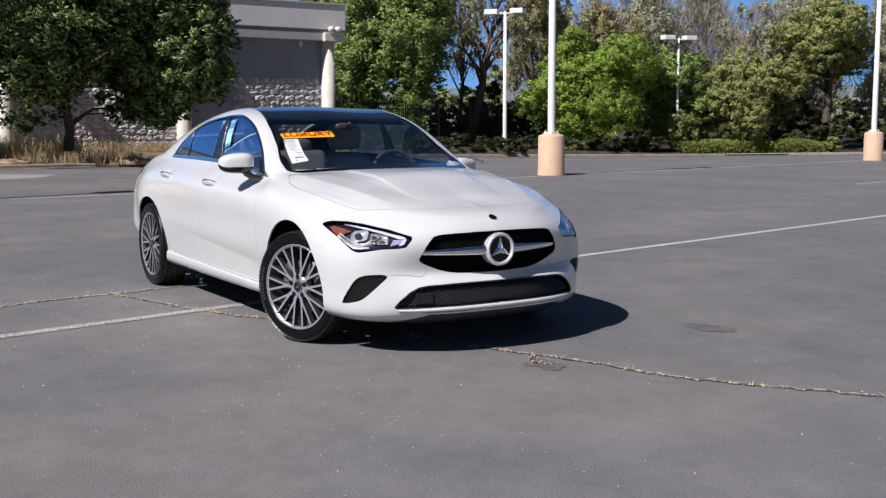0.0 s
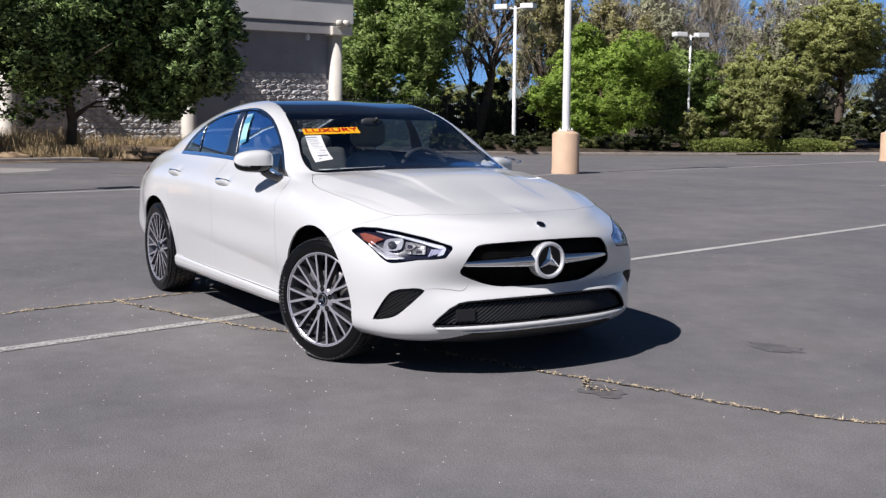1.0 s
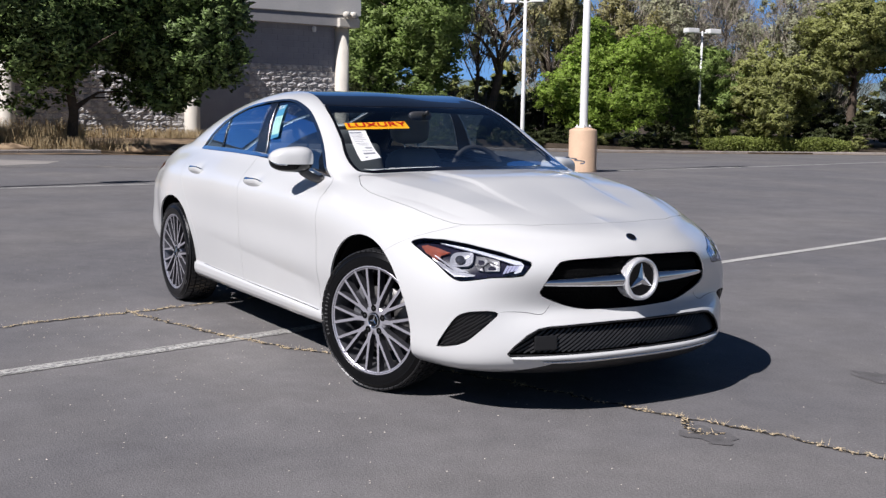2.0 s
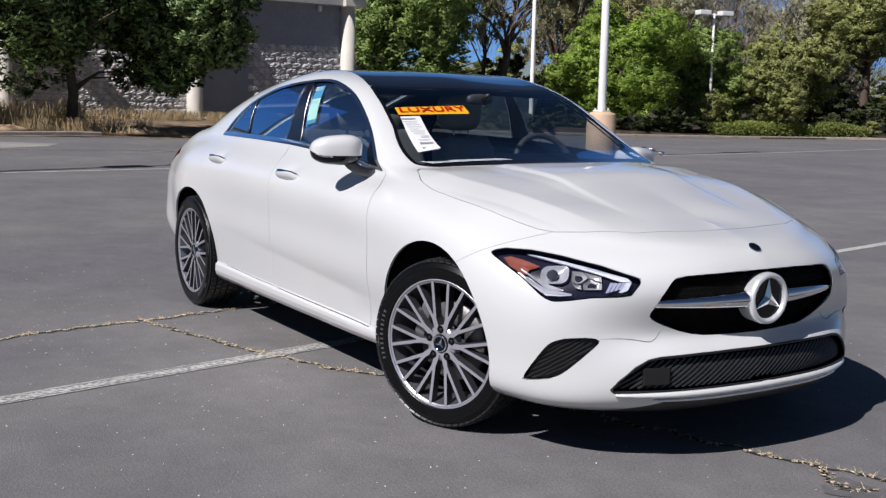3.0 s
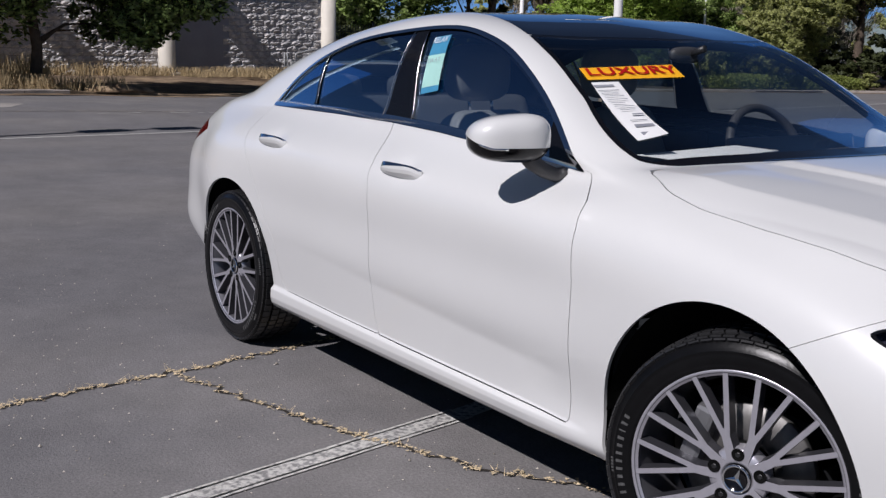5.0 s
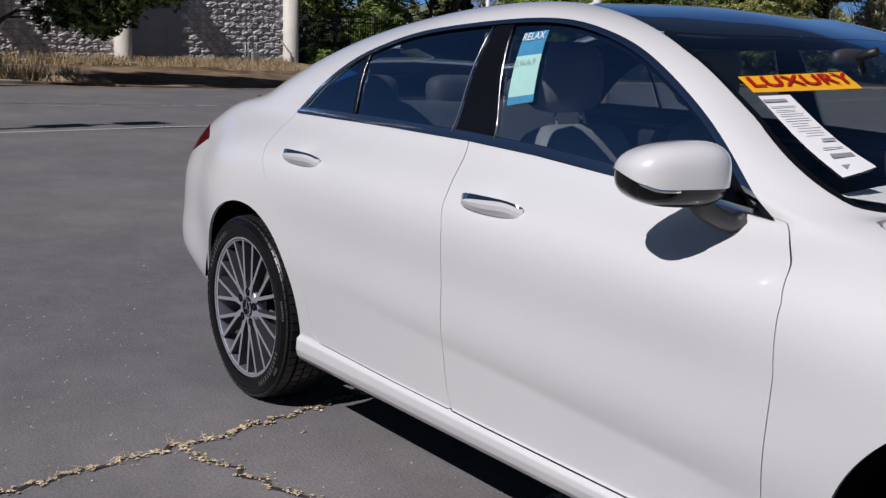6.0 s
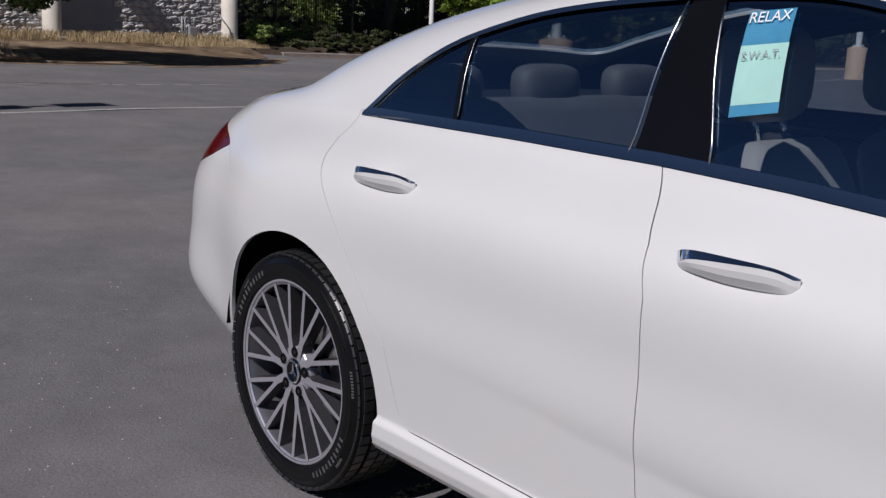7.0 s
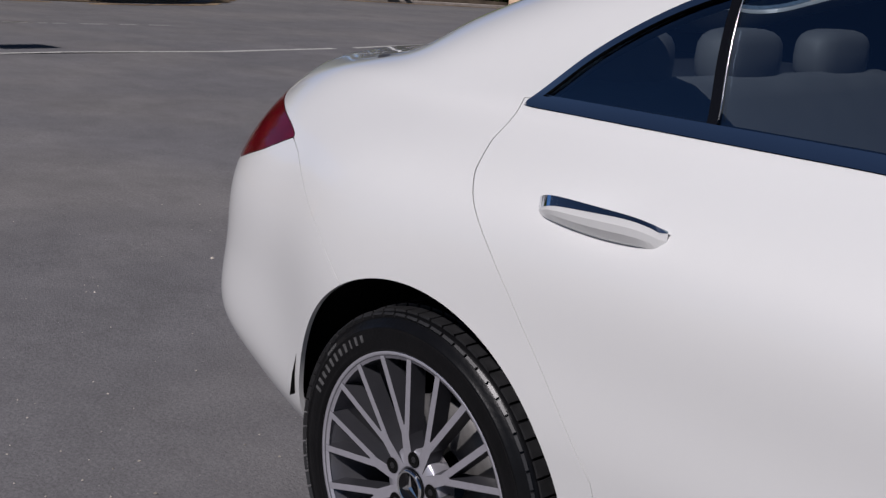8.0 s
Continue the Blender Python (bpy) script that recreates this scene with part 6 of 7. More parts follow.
def bed(name, outline, kerb_z, back_z, label, mat=SOIL, sunk=1.0):
    """A raised bed: outline points, height over the lot at the front edge, and height at the back; sunk: how much of the front height stays past the end of its kerb."""
    bm = bmesh.new()
    vs = [bm.verts.new((x, y, lift(x, y) + kerb_z * float(np.interp(y, [3.6, 4.6], [1, sunk])) if i < len(outline) / 2 else back_z)) for i, (x, y) in enumerate(outline)]
    bm.faces.new(vs)
    out = bmesh.ops.extrude_face_region(bm, geom=list(bm.faces))
    bmesh.ops.translate(bm, verts=[g for g in out["geom"] if isinstance(g, bmesh.types.BMVert)], vec=(0, 0, -.6))
    bmesh.ops.recalc_face_normals(bm, faces=bm.faces)
    tagged(part(name, bm, mat), label, "planting bed", kind="structure")


def kerb(points, z):
    line = smooth_line(points, 40)
    for i in range(0, 39, 3):
        v, f = [], []
        p = [Vector((q[0], q[1], 0)) for q in line[i:i + 4]]
        d = (p[-1] - p[0]).normalized()
        s = Vector((-d.y, d.x, 0))
        p[-1] = p[-1] - d * .012
        for q in p:
            for k, h in ((-.09, -.3), (-.085, z - .02), (-.065, z), (.065, z), (.085, z - .02), (.09, -.3)):
                w = q + s * k
                v.append((w.x, w.y, h + lift(q.x, q.y)))
        for a in range(len(p) - 1):
            for b in range(5):
                f.append((a * 6 + b, a * 6 + b + 1, a * 6 + b + 7, a * 6 + b + 6))
        f += [(5, 4, 3, 2, 1, 0), tuple(range((len(p) - 1) * 6, len(p) * 6))]
        ob = mesh_object("kerb", v, f, KERB, smooth=False)
        tagged(ob, "weathered concrete kerb stone at the lot's edge", "kerb", "kerbs", kind="structure")


bed("planting_bed", [(-20.0, -12), (-20.7, 0), (-21.12, 3.6), (-21.2, 4.6), (-21.6, 8), (-22.4, 10.5), (-26.5, 13.8), (-30.1, 14.8), (-29.6, 9.0), (-29.5, 6), (-29.4, 4), (-29.0, -4), (-28.4, -12)], .07, .42, "dry mulch bed with straw grass along the wall", sunk=.25)
kerb([(-19.9, -12), (-20.3, -5), (-20.6, 0), (-21.05, 3.6)], .085)
strip = smooth_line([(-19.55, -12), (-20.25, 0), (-20.75, 4.5), (-21.15, 8), (-21.9, 10.5), (-25.9, 13.9)], 60)
tagged(ribbon("kerb_dirt", strip, .24, SOIL, .006, .6, 17), "brown dirt and litter swept against the kerb", "dirt", kind="structure")
FAR_EDGE = [(-29.2, 15.9), (-29.2, 18.5), (-28.9, 22.5), (-28.0, 26.5), (-27.1, 31.2), (-25.6, 35.2), (-23.4, 38.2), (-21.5, 44)]
bed("far_bed", FAR_EDGE + [(-20, 60), (-40, 130), (-90, 130), (-140, 90), (-120, 40), (-60, 10), (-34, 14.0), (-31, 14.6)], .06, .6, "dark planted strip behind the lot", DARK_SOIL)
kerb(FAR_EDGE, .10)
tagged(ribbon("kerb_dirt", smooth_line([(x + .5, y - .15) for x, y in FAR_EDGE], 80), .42, SOIL, .006, .6, 18), "brown dirt and litter swept against the kerb", "dirt", kind="structure")


# clear blue sky low over the far woods
SKY_LOW = bpy.data.materials.new("clear_low_sky")
SKY_LOW.use_nodes = True
sn, sl = SKY_LOW.node_tree.nodes, SKY_LOW.node_tree.links
glow, grad, spot = sn.new("ShaderNodeEmission"), sn.new("ShaderNodeValToRGB"), sn.new("ShaderNodeTexCoord")
grad.color_ramp.elements[0].color, grad.color_ramp.elements[1].color = (.17, .37, .70, 1), (.055, .16, .42, 1)
axes = sn.new("ShaderNodeSeparateXYZ")
sl.new(spot.outputs["Generated"], axes.inputs[0]), sl.new(axes.outputs["Z"], grad.inputs[0])
sl.new(grad.outputs[0], glow.inputs["Color"]), sl.new(glow.outputs[0], sn["Material Output"].inputs["Surface"])
v, f = [], []
for i in range(41):
    a = radians(95 + 105 * i / 40)
    v += [(170 * math.cos(a), 170 * math.sin(a), 7), (170 * math.cos(a), 170 * math.sin(a), 62)]
    if i:
        f.append((2 * i - 2, 2 * i - 1, 2 * i + 1, 2 * i))
tagged(mesh_object("backdrop", v, f, SKY_LOW), "clear blue sky low over the far woods", "sky", kind="structure")

# ---------------------------------------------------------------- plants
BARK = material("bark", (.11, .085, .065), rough=.95, vary=.3, scale=8, bump=.6, bump_scale=25, spec=.1)
TWIG = material("grey_twig", (.30, .265, .22), rough=.95, vary=.25, scale=3, island=.3, spec=.1)
# the crown's self-shade and sunlit clumps are put into this uneven dark tone
LEAF_DARK = leaf_material("shade_toned_maple_leaf", (.15, .215, .066), island=.8, through=.12)
LEAF_BRIGHT = leaf_material("bright_green_leaf", (.29, .40, .075))
LEAF_MID = leaf_material("mid_green_leaf", (.27, .36, .105), through=.4)
LEAF_OLIVE = leaf_material("olive_leaf", (.38, .40, .15))
LEAF_BROWN = leaf_material("brownish_olive_leaf", (.44, .41, .20))
LEAF_DUSK = leaf_material("dusty_leaf", (.47, .47, .32))
STRAW_TALL = material("tall_straw", (.40, .31, .18), rough=.9, vary=.25, scale=2, island=.4, spec=.1)


def leaves(rnd, centre, size, count, leaf, lobes=9, hollow=.55):
    """Leaves in uneven clumps through an ellipsoid, most of them near its outside."""
    c, s = np.array(centre), np.array(size)
    gen = np.random.default_rng(rnd.randrange(1 << 30))
    k = max(lobes, 3)
    d = gen.normal(size=(k, 3))
    d /= np.linalg.norm(d, axis=1, keepdims=True)
    hub = d * gen.uniform(.35, .85, (k, 1))
    big = gen.uniform(.22, .5, k)
    sprays = max(count // 55, 14)
    owner = gen.choice(k, sprays, p=big ** 2 / (big ** 2).sum())
    e = gen.normal(size=(sprays, 3))
    e /= np.linalg.norm(e, axis=1, keepdims=True)
    reach = np.where(gen.random(sprays) < .28, gen.uniform(.05, .6, sprays), gen.uniform(hollow, 1.08, sprays) ** .6)
    twig = hub[owner] + e * (big[owner] * reach)[:, None]
    spray = gen.integers(0, sprays, count)
    off = gen.normal(size=(count, 3)) * (1, 1, .7)
    p = twig[spray] + off * (gen.uniform(.025, .06, sprays)[spray])[:, None]
    e = e[spray] * .6 + off / np.linalg.norm(off, axis=1, keepdims=True) * .6
    e /= np.linalg.norm(e, axis=1, keepdims=True) + 1e-9
    pick = owner[spray]
    p = c + p * s
    a = gen.normal(size=(count, 3))
    a[:, 2] *= .55
    a /= np.linalg.norm(a, axis=1, keepdims=True)
    b = np.cross(a, gen.normal(size=(count, 3)))
    b /= np.linalg.norm(b, axis=1, keepdims=True)
    w = leaf * gen.uniform(.6, 1.3, (count, 1))
    n = np.cross(a, b)
    b = np.where((n * e).sum(1, keepdims=True) < 0, -b, b)
    n = np.cross(a, b)
    n = n / np.linalg.norm(n, axis=1, keepdims=True) * .45 + e * .55 + hub[pick] * .35
    n /= np.linalg.norm(n, axis=1, keepdims=True)
    quad = np.stack([p - a * w, p + b * w * .42, p + a * w, p - b * w * .42], 1)
    facing = np.cross(quad[:, 1] - quad[:, 0], quad[:, 3] - quad[:, 0])
    turn = (facing * n).sum(1) < 0
    quad[turn] = quad[turn][:, ::-1]
    return np.concatenate([quad, np.repeat(n[:, None], 4, 1)], 2).reshape(-1, 6)


def leaf_mesh(name, quads, mat, parent=None):
    n = len(quads) // 4
    me = bpy.data.meshes.new(name)
    me.vertices.add(len(quads))
    me.vertices.foreach_set("co", np.asarray(quads, np.float32)[:, :3].ravel())
    me.loops.add(n * 4)
    me.loops.foreach_set("vertex_index", np.arange(n * 4, dtype=np.int32))
    me.polygons.add(n)
    me.polygons.foreach_set("loop_start", np.arange(0, n * 4, 4, dtype=np.int32))
    me.update(calc_edges=True)
    if quads.shape[1] == 6:      # leaves are shaded by the way their clump faces
        me.attributes.new("custom_normal", "FLOAT_VECTOR", "POINT").data.foreach_set("vector", np.asarray(quads[:, 3:], np.float32).ravel())
    me.materials.append(mat)
    ob = new(name, me)
    ob.parent = parent
    return ob


def tree(x, y, z, high, crown, mat, count, leaf, seed, label, trunk=.12, low=.35, lean=(0, 0), lobes=10, bare=False, twigs=0):
    """A tapered trunk with forking limbs and a crown of leaf clumps. crown: (half width, half depth) in metres. twigs: fine leafless shoots."""
    rnd = random.Random(seed)
    t = group_thing("tree", label, "tree", "trees", Matrix.Translation((x, y, z)))
    top = Vector((lean[0], lean[1], high * .82))
    pts = [Vector((0, 0, -.1))] + [Vector((lean[0] * k + rnd.gauss(0, .05) * high / 6, lean[1] * k + rnd.gauss(0, .05) * high / 6, high * .82 * k)) for k in (.15, .35, .55, .78, 1)]
    v, f = tube(pts, [trunk * 1.25, trunk, trunk * .85, trunk * .62, trunk * .4, trunk * .12], 9, up=(1, .2, 0))
    tr = mesh_object("trunk", v, f, BARK, t)
    cz = high * (low + 1) / 2
    for i in range(14 if bare else 8):
        k = rnd.uniform(low * .9, .85)
        a = rnd.uniform(0, 6.28)
        root = pts[0].lerp(Vector((lean[0] * k, lean[1] * k, high * .82 * k)), 1)
        reach = crown[0] * rnd.uniform(.55, 1.0) * (1.15 - k * .5)
        tip = root + Vector((math.cos(a) * reach, math.sin(a) * reach, high * rnd.uniform(.06, .2)))
        mid = root.lerp(tip, .5) + Vector((rnd.gauss(0, .1), rnd.gauss(0, .1), high * .03))
        v, f = tube([root, mid, tip], [trunk * .45, trunk * .28, trunk * .06], 6, up=(.1, .2, 1))
        mesh_object("limb", v, f, BARK, t)
        if bare:
            for _ in range(5):
                s = mid.lerp(tip, rnd.uniform(0, 1))
                e = s + Vector((rnd.gauss(0, .5), rnd.gauss(0, .5), rnd.uniform(.2, 1.1)))
                v, f = tube([s, s.lerp(e, .5) + Vector((rnd.gauss(0, .08), 0, 0)), e], [trunk * .16, trunk * .1, trunk * .02], 5, up=(.1, .2, 1))
                mesh_object("twig", v, f, BARK, t)
    if count:
        q = leaves(rnd, (lean[0] * .7, lean[1] * .7, cz), (crown[0], crown[1], high * (1 - low) / 2 * 1.08), count, leaf, lobes)
        leaf_mesh("crown", q, mat, t)
    if twigs:
        gen = np.random.default_rng(seed + 500)
        a, r, k = gen.uniform(0, 6.283, twigs), gen.uniform(0, 1, twigs) ** .6, gen.uniform(0, 1, twigs)
        wide = np.sin(np.pi * np.clip(k * .85 + .12, 0, 1)) ** .7
        root = np.stack([np.cos(a) * r * wide * crown[0], np.sin(a) * r * wide * crown[1], high * (low + (1 - low) * k * .92)], 1)
        way = np.stack([np.cos(a) * .35, np.sin(a) * .35, np.ones(twigs)], 1) + gen.normal(0, .35, (twigs, 3))
        tip = root + way * (high * gen.uniform(.03, .10, twigs))[:, None]
        side = np.cross(way, gen.normal(size=(twigs, 3)))
        side *= (gen.uniform(.008, .018, twigs) / np.linalg.norm(side, axis=1))[:, None]
        leaf_mesh("bare_shoot", np.stack([root - side, root + side, tip + side * .25, tip - side * .25], 1).reshape(-1, 3), TWIG, t)["kind"] = "stuff"
    return t


GREEN = "broadleaf tree with green crown behind the lot"
OLIVE, DUSTY = "olive green tree with uneven crown behind the lot", "tall dusty grey-green tree with bare twigs behind the lot"
# by the wall
wall_tree = tree(-22.9, 3.35, .36, 6.6, (2.3, 2.8), LEAF_DARK, 100000, .078, 21, "dark green broadleaf tree in the mulch bed by the wall", .12, .16, lobes=40)
tree(-22.2, .4, .36, 6.0, (1.7, 2.2), LEAF_DARK, 60000, .08, 22, "dark green broadleaf tree over the straw grass", .1, .13, lobes=30)
rnd = random.Random(23)
for k, (ty, tz) in enumerate(((2.6, 4.6), (3.4, 3.6), (3.1, 2.6))):      # a long bough reaching out along the wall
    v, f = tube([(0, 0, 2.4), (.1, 1.2, 3.4), (.3, ty * .75, tz), (.35, ty + .5, tz - .5)], [.06, .045, .03, .008], 7, up=(1, 0, .2))
    mesh_object("limb", v, f, BARK, wall_tree)
leaf_mesh("bough_leaves", leaves(rnd, (-.3, 3.0, 3.25), (2.1, 1.8, 2.75), 100000, .078, 34), LEAF_DARK, wall_tree)["kind"] = "stuff"
# behind the fence and the far kerb
tree(-34.2, 19.9, .5, 7.6, (2.8, 3.0), LEAF_MID, 74000, .105, 24, "mid green broadleaf tree behind the iron fence", .18, .05, lobes=34)
tree(-41.0, 21.2, .5, 8.6, (3.2, 3.0), LEAF_MID, 34000, .14, 31, GREEN, .2, .08, lobes=20)
tree(-36.5, 24.5, .5, 8.8, (1.2, 1.2), LEAF_OLIVE, 5000, .11, 30, "thin dark tree with few leaves behind the fence", .10, .30, bare=True, twigs=300)
tree(-33.8, 23.2, .5, 8.4, (2.2, 2.2), LEAF_DUSK, 2600, .11, 32, "bare leaning tree with few leaves behind the fence", .20, .35, lean=(-.5, 2.0), bare=True, twigs=900)
tree(-38.5, 30.2, .3, 8.9, (1.9, 2.0), LEAF_BROWN, 34000, .115, 33, "tall brownish olive tree with uneven crown behind the lot", .2, .06, lobes=24, twigs=2500)
tree(-30.8, 27.7, .3, 5.0, (2.6, 2.6), LEAF_BRIGHT, 90000, .088, 25, "bright green bushy tree behind the lamp post", .14, .03, lobes=30)
tree(-39.6, 35.5, .3, 7.8, (2.6, 2.6), LEAF_BROWN, 40000, .115, 34, "brownish olive tree behind the lot", .2, .08, lobes=24, twigs=4000)
tree(-39.3, 38.9, .3, 8.4, (2.7, 2.6), LEAF_DUSK, 34000, .11, 35, DUSTY, .2, .08, lobes=22, twigs=7000)
tree(-38.9, 42.6, .2, 8.7, (2.7, 2.6), LEAF_DUSK, 26000, .11, 36, DUSTY, .2, .08, lobes=22, twigs=9000)
tree(-30.6, 32.7, .2, 4.5, (2.1, 2.1), LEAF_MID, 52000, .09, 45, GREEN, .12, .04, lobes=24)
tree(-31.9, 39.6, .2, 7.3, (1.9, 1.9), LEAF_DUSK, 17000, .10, 39, "sparse grey-green tree with sky showing through", .15, .12, lobes=20, twigs=3500)
tree(-28.1, 33.9, .1, 3.7, (1.6, 1.6), LEAF_OLIVE, 26000, .085, 37, OLIVE, .1, .05, lobes=18)
tree(-29.6, 37.3, .1, 4.6, (1.9, 1.9), LEAF_OLIVE, 30000, .09, 38, OLIVE, .12, .06, lobes=20)
tree(-28.7, 40.7, -.1, 7.2, (2.5, 2.5), LEAF_OLIVE, 62000, .09, 40, "olive green pine-like tree with a bare trunk", .23, .50, lobes=30)
tree(-34.0, 45.0, .1, 8.4, (2.8, 2.8), LEAF_DUSK, 24000, .11, 41, DUSTY, .18, .10, lobes=20, twigs=5000)
tree(-27.6, 44.3, 0, 7.8, (2.1, 2.1), LEAF_DUSK, 26000, .10, 42, DUSTY, .16, .1, lobes=18, twigs=3000)
tree(-24.1, 45.3, 0, 7.2, (2.5, 2.5), LEAF_OLIVE, 26000, .11, 43, OLIVE, .16, .1, lobes=18)
tree(-20.6, 48.5, 0, 7.2, (2.8, 2.8), LEAF_OLIVE, 24000, .12, 44, OLIVE, .16, .1, lobes=18)


def thicket(name, path, depth, high, count, leaf, mat, seed, label, base=.4):
    """A strip of shrubs along a line, lumpy in height."""
    rnd = random.Random(seed)
    line = smooth_line(path, 60)
    quads = []
    for _ in range(max(6, int(len(path) * 7))):
        x, y = line[rnd.randrange(60)]
        x, y = x + rnd.uniform(-depth, 0), y + rnd.uniform(-.5, .5)
        hh = high * rnd.uniform(.55, 1.1)
        quads.append(leaves(rnd, (x, y, base + hh * .45), (depth * .55 + .5, 1.3, hh * .58), count // max(6, int(len(path) * 7)), leaf, 8, .3))
    return tagged(leaf_mesh(name, np.concatenate(quads), mat), label, "shrubs", kind="stuff")


LEAF_HEDGE = leaf_material("hedge_leaf", (.13, .17, .06))
# leaf colour darkened to hold the shade beneath the trees
LEAF_SHADE = leaf_material("shaded_understorey_leaf", (.075, .09, .035))
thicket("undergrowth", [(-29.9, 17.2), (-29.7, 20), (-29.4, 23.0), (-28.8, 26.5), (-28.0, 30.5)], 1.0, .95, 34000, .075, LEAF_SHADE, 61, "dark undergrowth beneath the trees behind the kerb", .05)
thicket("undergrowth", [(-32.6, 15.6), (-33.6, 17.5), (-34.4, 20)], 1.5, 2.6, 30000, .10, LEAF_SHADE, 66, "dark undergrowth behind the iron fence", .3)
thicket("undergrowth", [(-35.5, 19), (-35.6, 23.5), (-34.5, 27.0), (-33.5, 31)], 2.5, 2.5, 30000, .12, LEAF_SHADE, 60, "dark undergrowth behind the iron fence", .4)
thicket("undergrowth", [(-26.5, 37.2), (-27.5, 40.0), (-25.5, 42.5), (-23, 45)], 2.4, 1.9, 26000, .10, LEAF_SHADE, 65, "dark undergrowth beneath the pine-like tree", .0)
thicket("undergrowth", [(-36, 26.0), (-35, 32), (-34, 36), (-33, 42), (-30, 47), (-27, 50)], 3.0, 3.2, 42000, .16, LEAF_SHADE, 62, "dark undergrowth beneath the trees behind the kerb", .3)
thicket("far_woods", [(-52, 22), (-56, 31), (-56, 45), (-50, 60), (-40, 75), (-26, 80)], 6.0, 4.8, 52000, .24, LEAF_OLIVE, 63, "olive green far woods closing the view", .5)
LEAF_CLIPPED = leaf_material("clipped_hedge_leaf", (.29, .34, .09))
gen = np.random.default_rng(64)
spots = np.array(smooth_line([(-28.6, 31.4), (-28.0, 33.0), (-27.0, 34.7), (-25.8, 36.4)], 400))[gen.integers(0, 400, 24000)]
spots = np.concatenate([spots + gen.normal(0, .26, (24000, 2)), (gen.uniform(0, 1, (24000, 1)) ** .6) * (.58 + .07 * np.sin(spots[:, 1:] * 4.1)) - .08], 1)
way = gen.normal(size=(24000, 3))
way /= np.linalg.norm(way, axis=1, keepdims=True)
across = np.cross(way, gen.normal(size=(24000, 3)))
across /= np.linalg.norm(across, axis=1, keepdims=True)
tagged(leaf_mesh("clipped_hedge", np.stack([spots - way * .05, spots + across * .022, spots + way * .05, spots - across * .022], 1).reshape(-1, 3), LEAF_CLIPPED), "low clipped green hedge along the far kerb", "hedge", kind="stuff")
for x, y, r, hh, sd in ((-30.5, 16.1, .95, .95, 71), (-31.6, 18.0, .8, .8, 72), (-28.9, 31.3, .85, 1.75, 73), (-28.6, 35.0, 1.0, 1.2, 74), (-26.2, 38.0, .6, .7, 75), (-29.5, 25.6, .6, .6, 76)):
    rnd = random.Random(sd)
    b = group_thing("bush", "round olive green bush behind the kerb", "bush", "bushes", Matrix.Translation((x, y, lift(x, y) + .06)))
    for k in range(5):
        a = rnd.uniform(0, 6.28)
        v, f = tube([(0, 0, -.05), (r * .3 * math.cos(a), r * .3 * math.sin(a), hh * .4), (r * .6 * math.cos(a), r * .6 * math.sin(a), hh * .8)], [.025, .018, .006], 5, up=(.3, .2, 1))
        mesh_object("stem", v, f, BARK, b)
    leaf_mesh("crown", leaves(rnd, (0, 0, hh * .55), (r, r, hh * .62), 9000, .055, 12, .3), LEAF_MID if sd < 73 else LEAF_OLIVE, b)


def straw(name, spots, seed, label, high=.45):
    """Dry blades, thick in tufts. spots: x, y, z, half length, half depth, count, height."""
    gen = np.random.default_rng(seed)
    out = []
    for x, y, z, ly, lx, count, hh in spots:
        tuft = np.stack([gen.normal(x, lx, count // 24 + 1), gen.uniform(y - ly, y + ly, count // 24 + 1)], 1)
        root = tuft[gen.integers(0, len(tuft), count)] + gen.normal(0, .09, (count, 2))
        tall = hh * gen.uniform(.35, 1.15, count)
        lean = gen.normal(0, .3, (count, 2)) * tall[:, None]
        side = gen.normal(size=(count, 2))
        side /= np.linalg.norm(side, axis=1, keepdims=True)
        w = .007
        p = np.zeros((count, 4, 3))
        p[:, 0, :2], p[:, 1, :2] = root - side * w, root + side * w
        p[:, 2, :2], p[:, 3, :2] = root + lean + side * .003, root + lean - side * .003
        p[:, :2, 2], p[:, 2:, 2] = z - .02, (z + tall)[:, None]
        out.append(p.reshape(-1, 3))
    return tagged(leaf_mesh(name, np.concatenate(out), STRAW_TALL), label, "dry grass", kind="stuff")


straw("tall_straw_grass", [(-22.4, .2, .33, 2.0, .5, 3400, .48), (-22.0, -2.8, .34, 2.2, .5, 2600, .60), (-21.7, 3.2, .30, 1.6, .25, 1600, .30), (-24.6, 1.5, .36, 2.5, .7, 2600, .6), (-29.2, 10.6, .42, 3.6, .25, 4200, .24), (-28.4, 11.6, .41, 2.6, .5, 2600, .12), (-27.0, 12.4, .38, 1.4, .6, 1500, .10), (-29.1, 6.0, .42, 2.5, .3, 1500, .35)], 81, "tall dry straw grass along the block wall")
MULCH_HEAP = material("dry_leaf_litter", (.20, .14, .09), rough=1, vary=.35, scale=4, fine=.3, bump=.8, bump_scale=18, second=(.34, .25, .16), mix_scale=3, spec=.1)
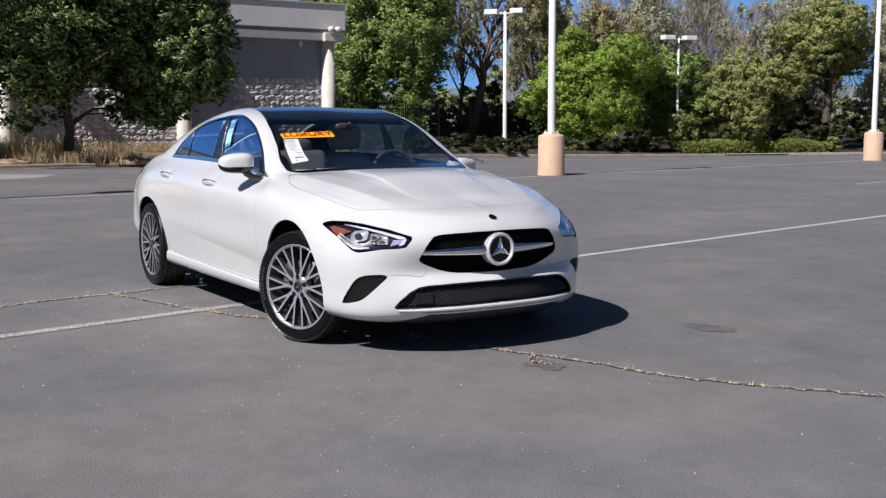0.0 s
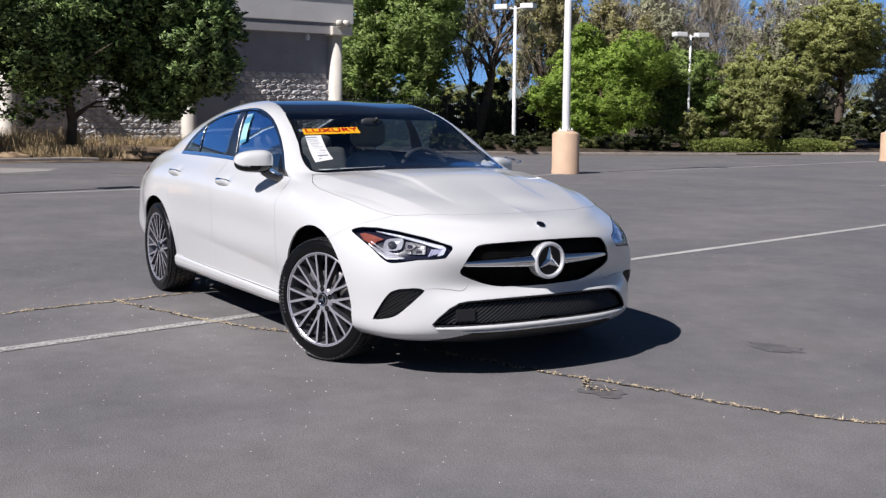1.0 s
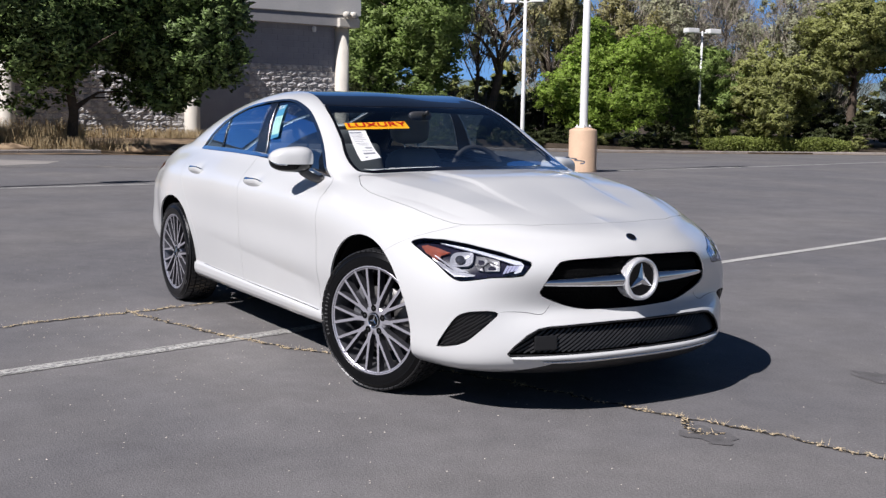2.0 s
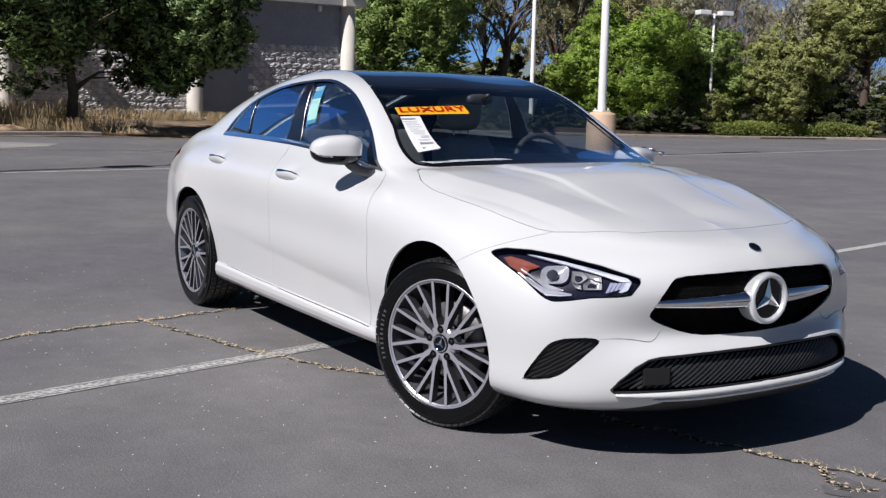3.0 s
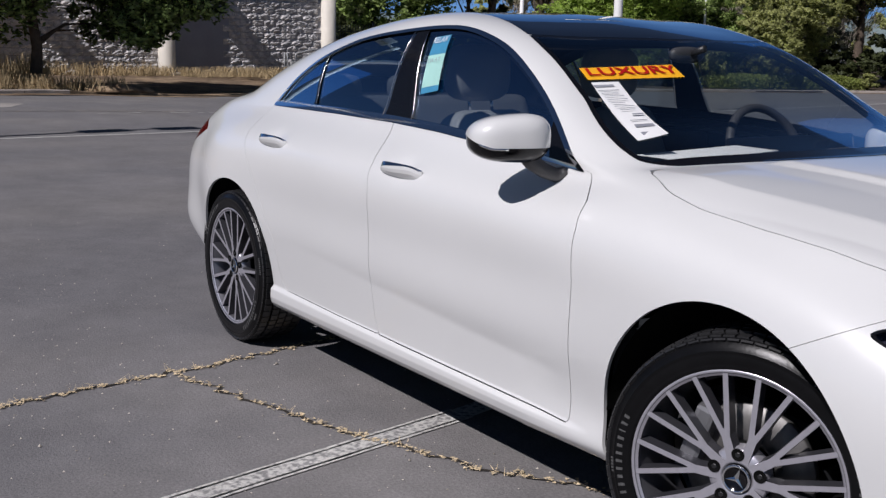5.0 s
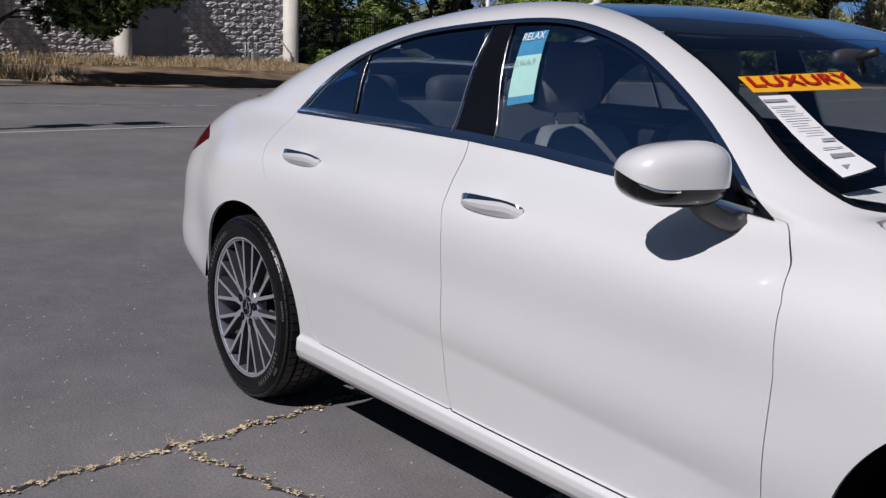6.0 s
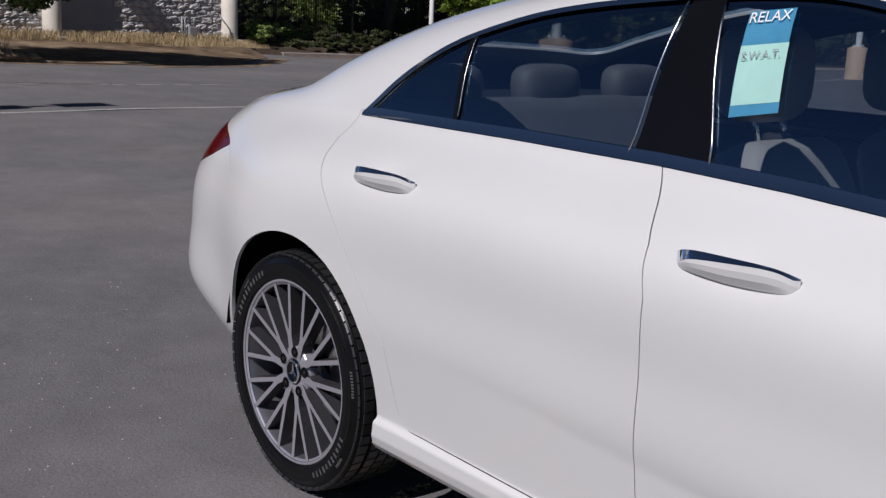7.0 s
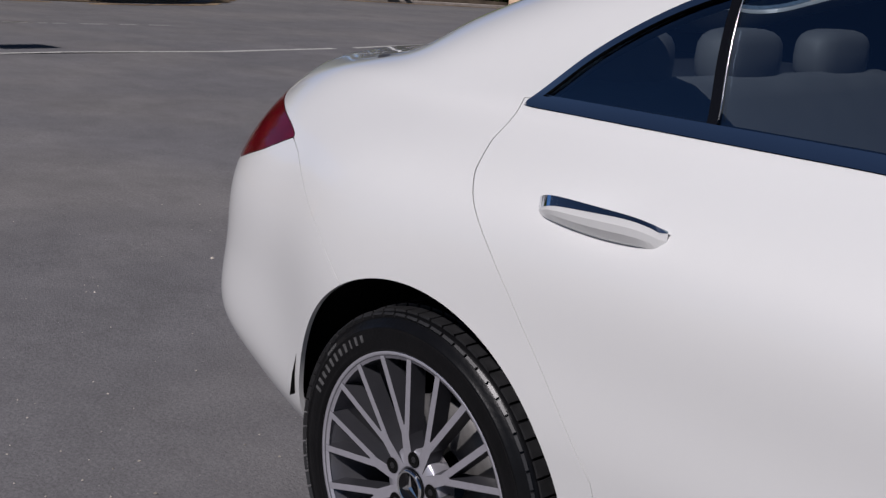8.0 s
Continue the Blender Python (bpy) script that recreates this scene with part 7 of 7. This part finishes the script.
for x, y, r, sd in ((-21.3, 1.6, .34, 5), (-21.4, 4.6, .40, 6), (-21.5, 5.2, .28, 7)):
    rnd = random.Random(sd)
    v, f = ellipsoid((0, 0, 0), (r * .8, r * 1.5, r * .38), 8, 16, 1)
    v = [(a * rnd.uniform(.9, 1.1), b * rnd.uniform(.9, 1.1), max(c * rnd.uniform(.7, 1.3), -.02)) for a, b, c in v]
    ob = tagged(mesh_object("leaf_mound", v, f, MULCH_HEAP), "low heap of dry leaf litter on the kerb", "litter", "litter heaps")
    ob.location = (x, y, lift(x, y) + .07)

# ---------------------------------------------------------------- iron fence, sign
IRON = material("black_iron", (.012, .012, .013), rough=.5, vary=.2, scale=20)
fence = group_thing("fence", "black iron picket fence beside the store wall", "fence")
run = straight((-30.9, 15.1), (-34.6, 30.0), 128)
bm = bmesh.new()
bmesh.ops.create_cube(bm, size=1.0, matrix=Matrix.Diagonal((.018, .018, 1.75, 1)))
bmesh.ops.create_cone(bm, cap_ends=True, segments=4, radius1=.016, radius2=.001, depth=.08, matrix=Matrix.Translation((0, 0, .915)))
me = bpy.data.meshes.new("picket")
bm.to_mesh(me)
bm.free()
me.materials.append(IRON)
for i, (x, y) in enumerate(run):
    ob = new("picket", me)
    ob.parent = fence
    ob.location = (x, y, .32 + .1 * i / 128 + .87)
for z in (.25, 1.55):
    v, f = tube([(run[0][0], run[0][1], .32 + z), (run[-1][0], run[-1][1], .42 + z)], .02, 4)
    mesh_object("rail", v, f, IRON, fence, smooth=False)
for i in range(0, 129, 16):
    x, y = run[i]
    bm = bmesh.new()
    box(bm, (x, y, .3 + .1 * i / 128 + .93), (.06, .06, 1.95), .006)
    part("post", bm, IRON, fence)
sign = group_thing("sign_post", "small grey sign on a thin post behind the kerb", "sign", at=Matrix.Translation((-27.9, 35.3, -.1)))
v, f = lathe([(.03, -.1), (.03, 1.75), (.001, 1.76)], 10, "z")
mesh_object("post", v, f, GREY, sign)
bm = bmesh.new()
box(bm, (.04, 0, 1.5), (.012, .22, .44), .01)
part("sign_plate", bm, GREY, sign)
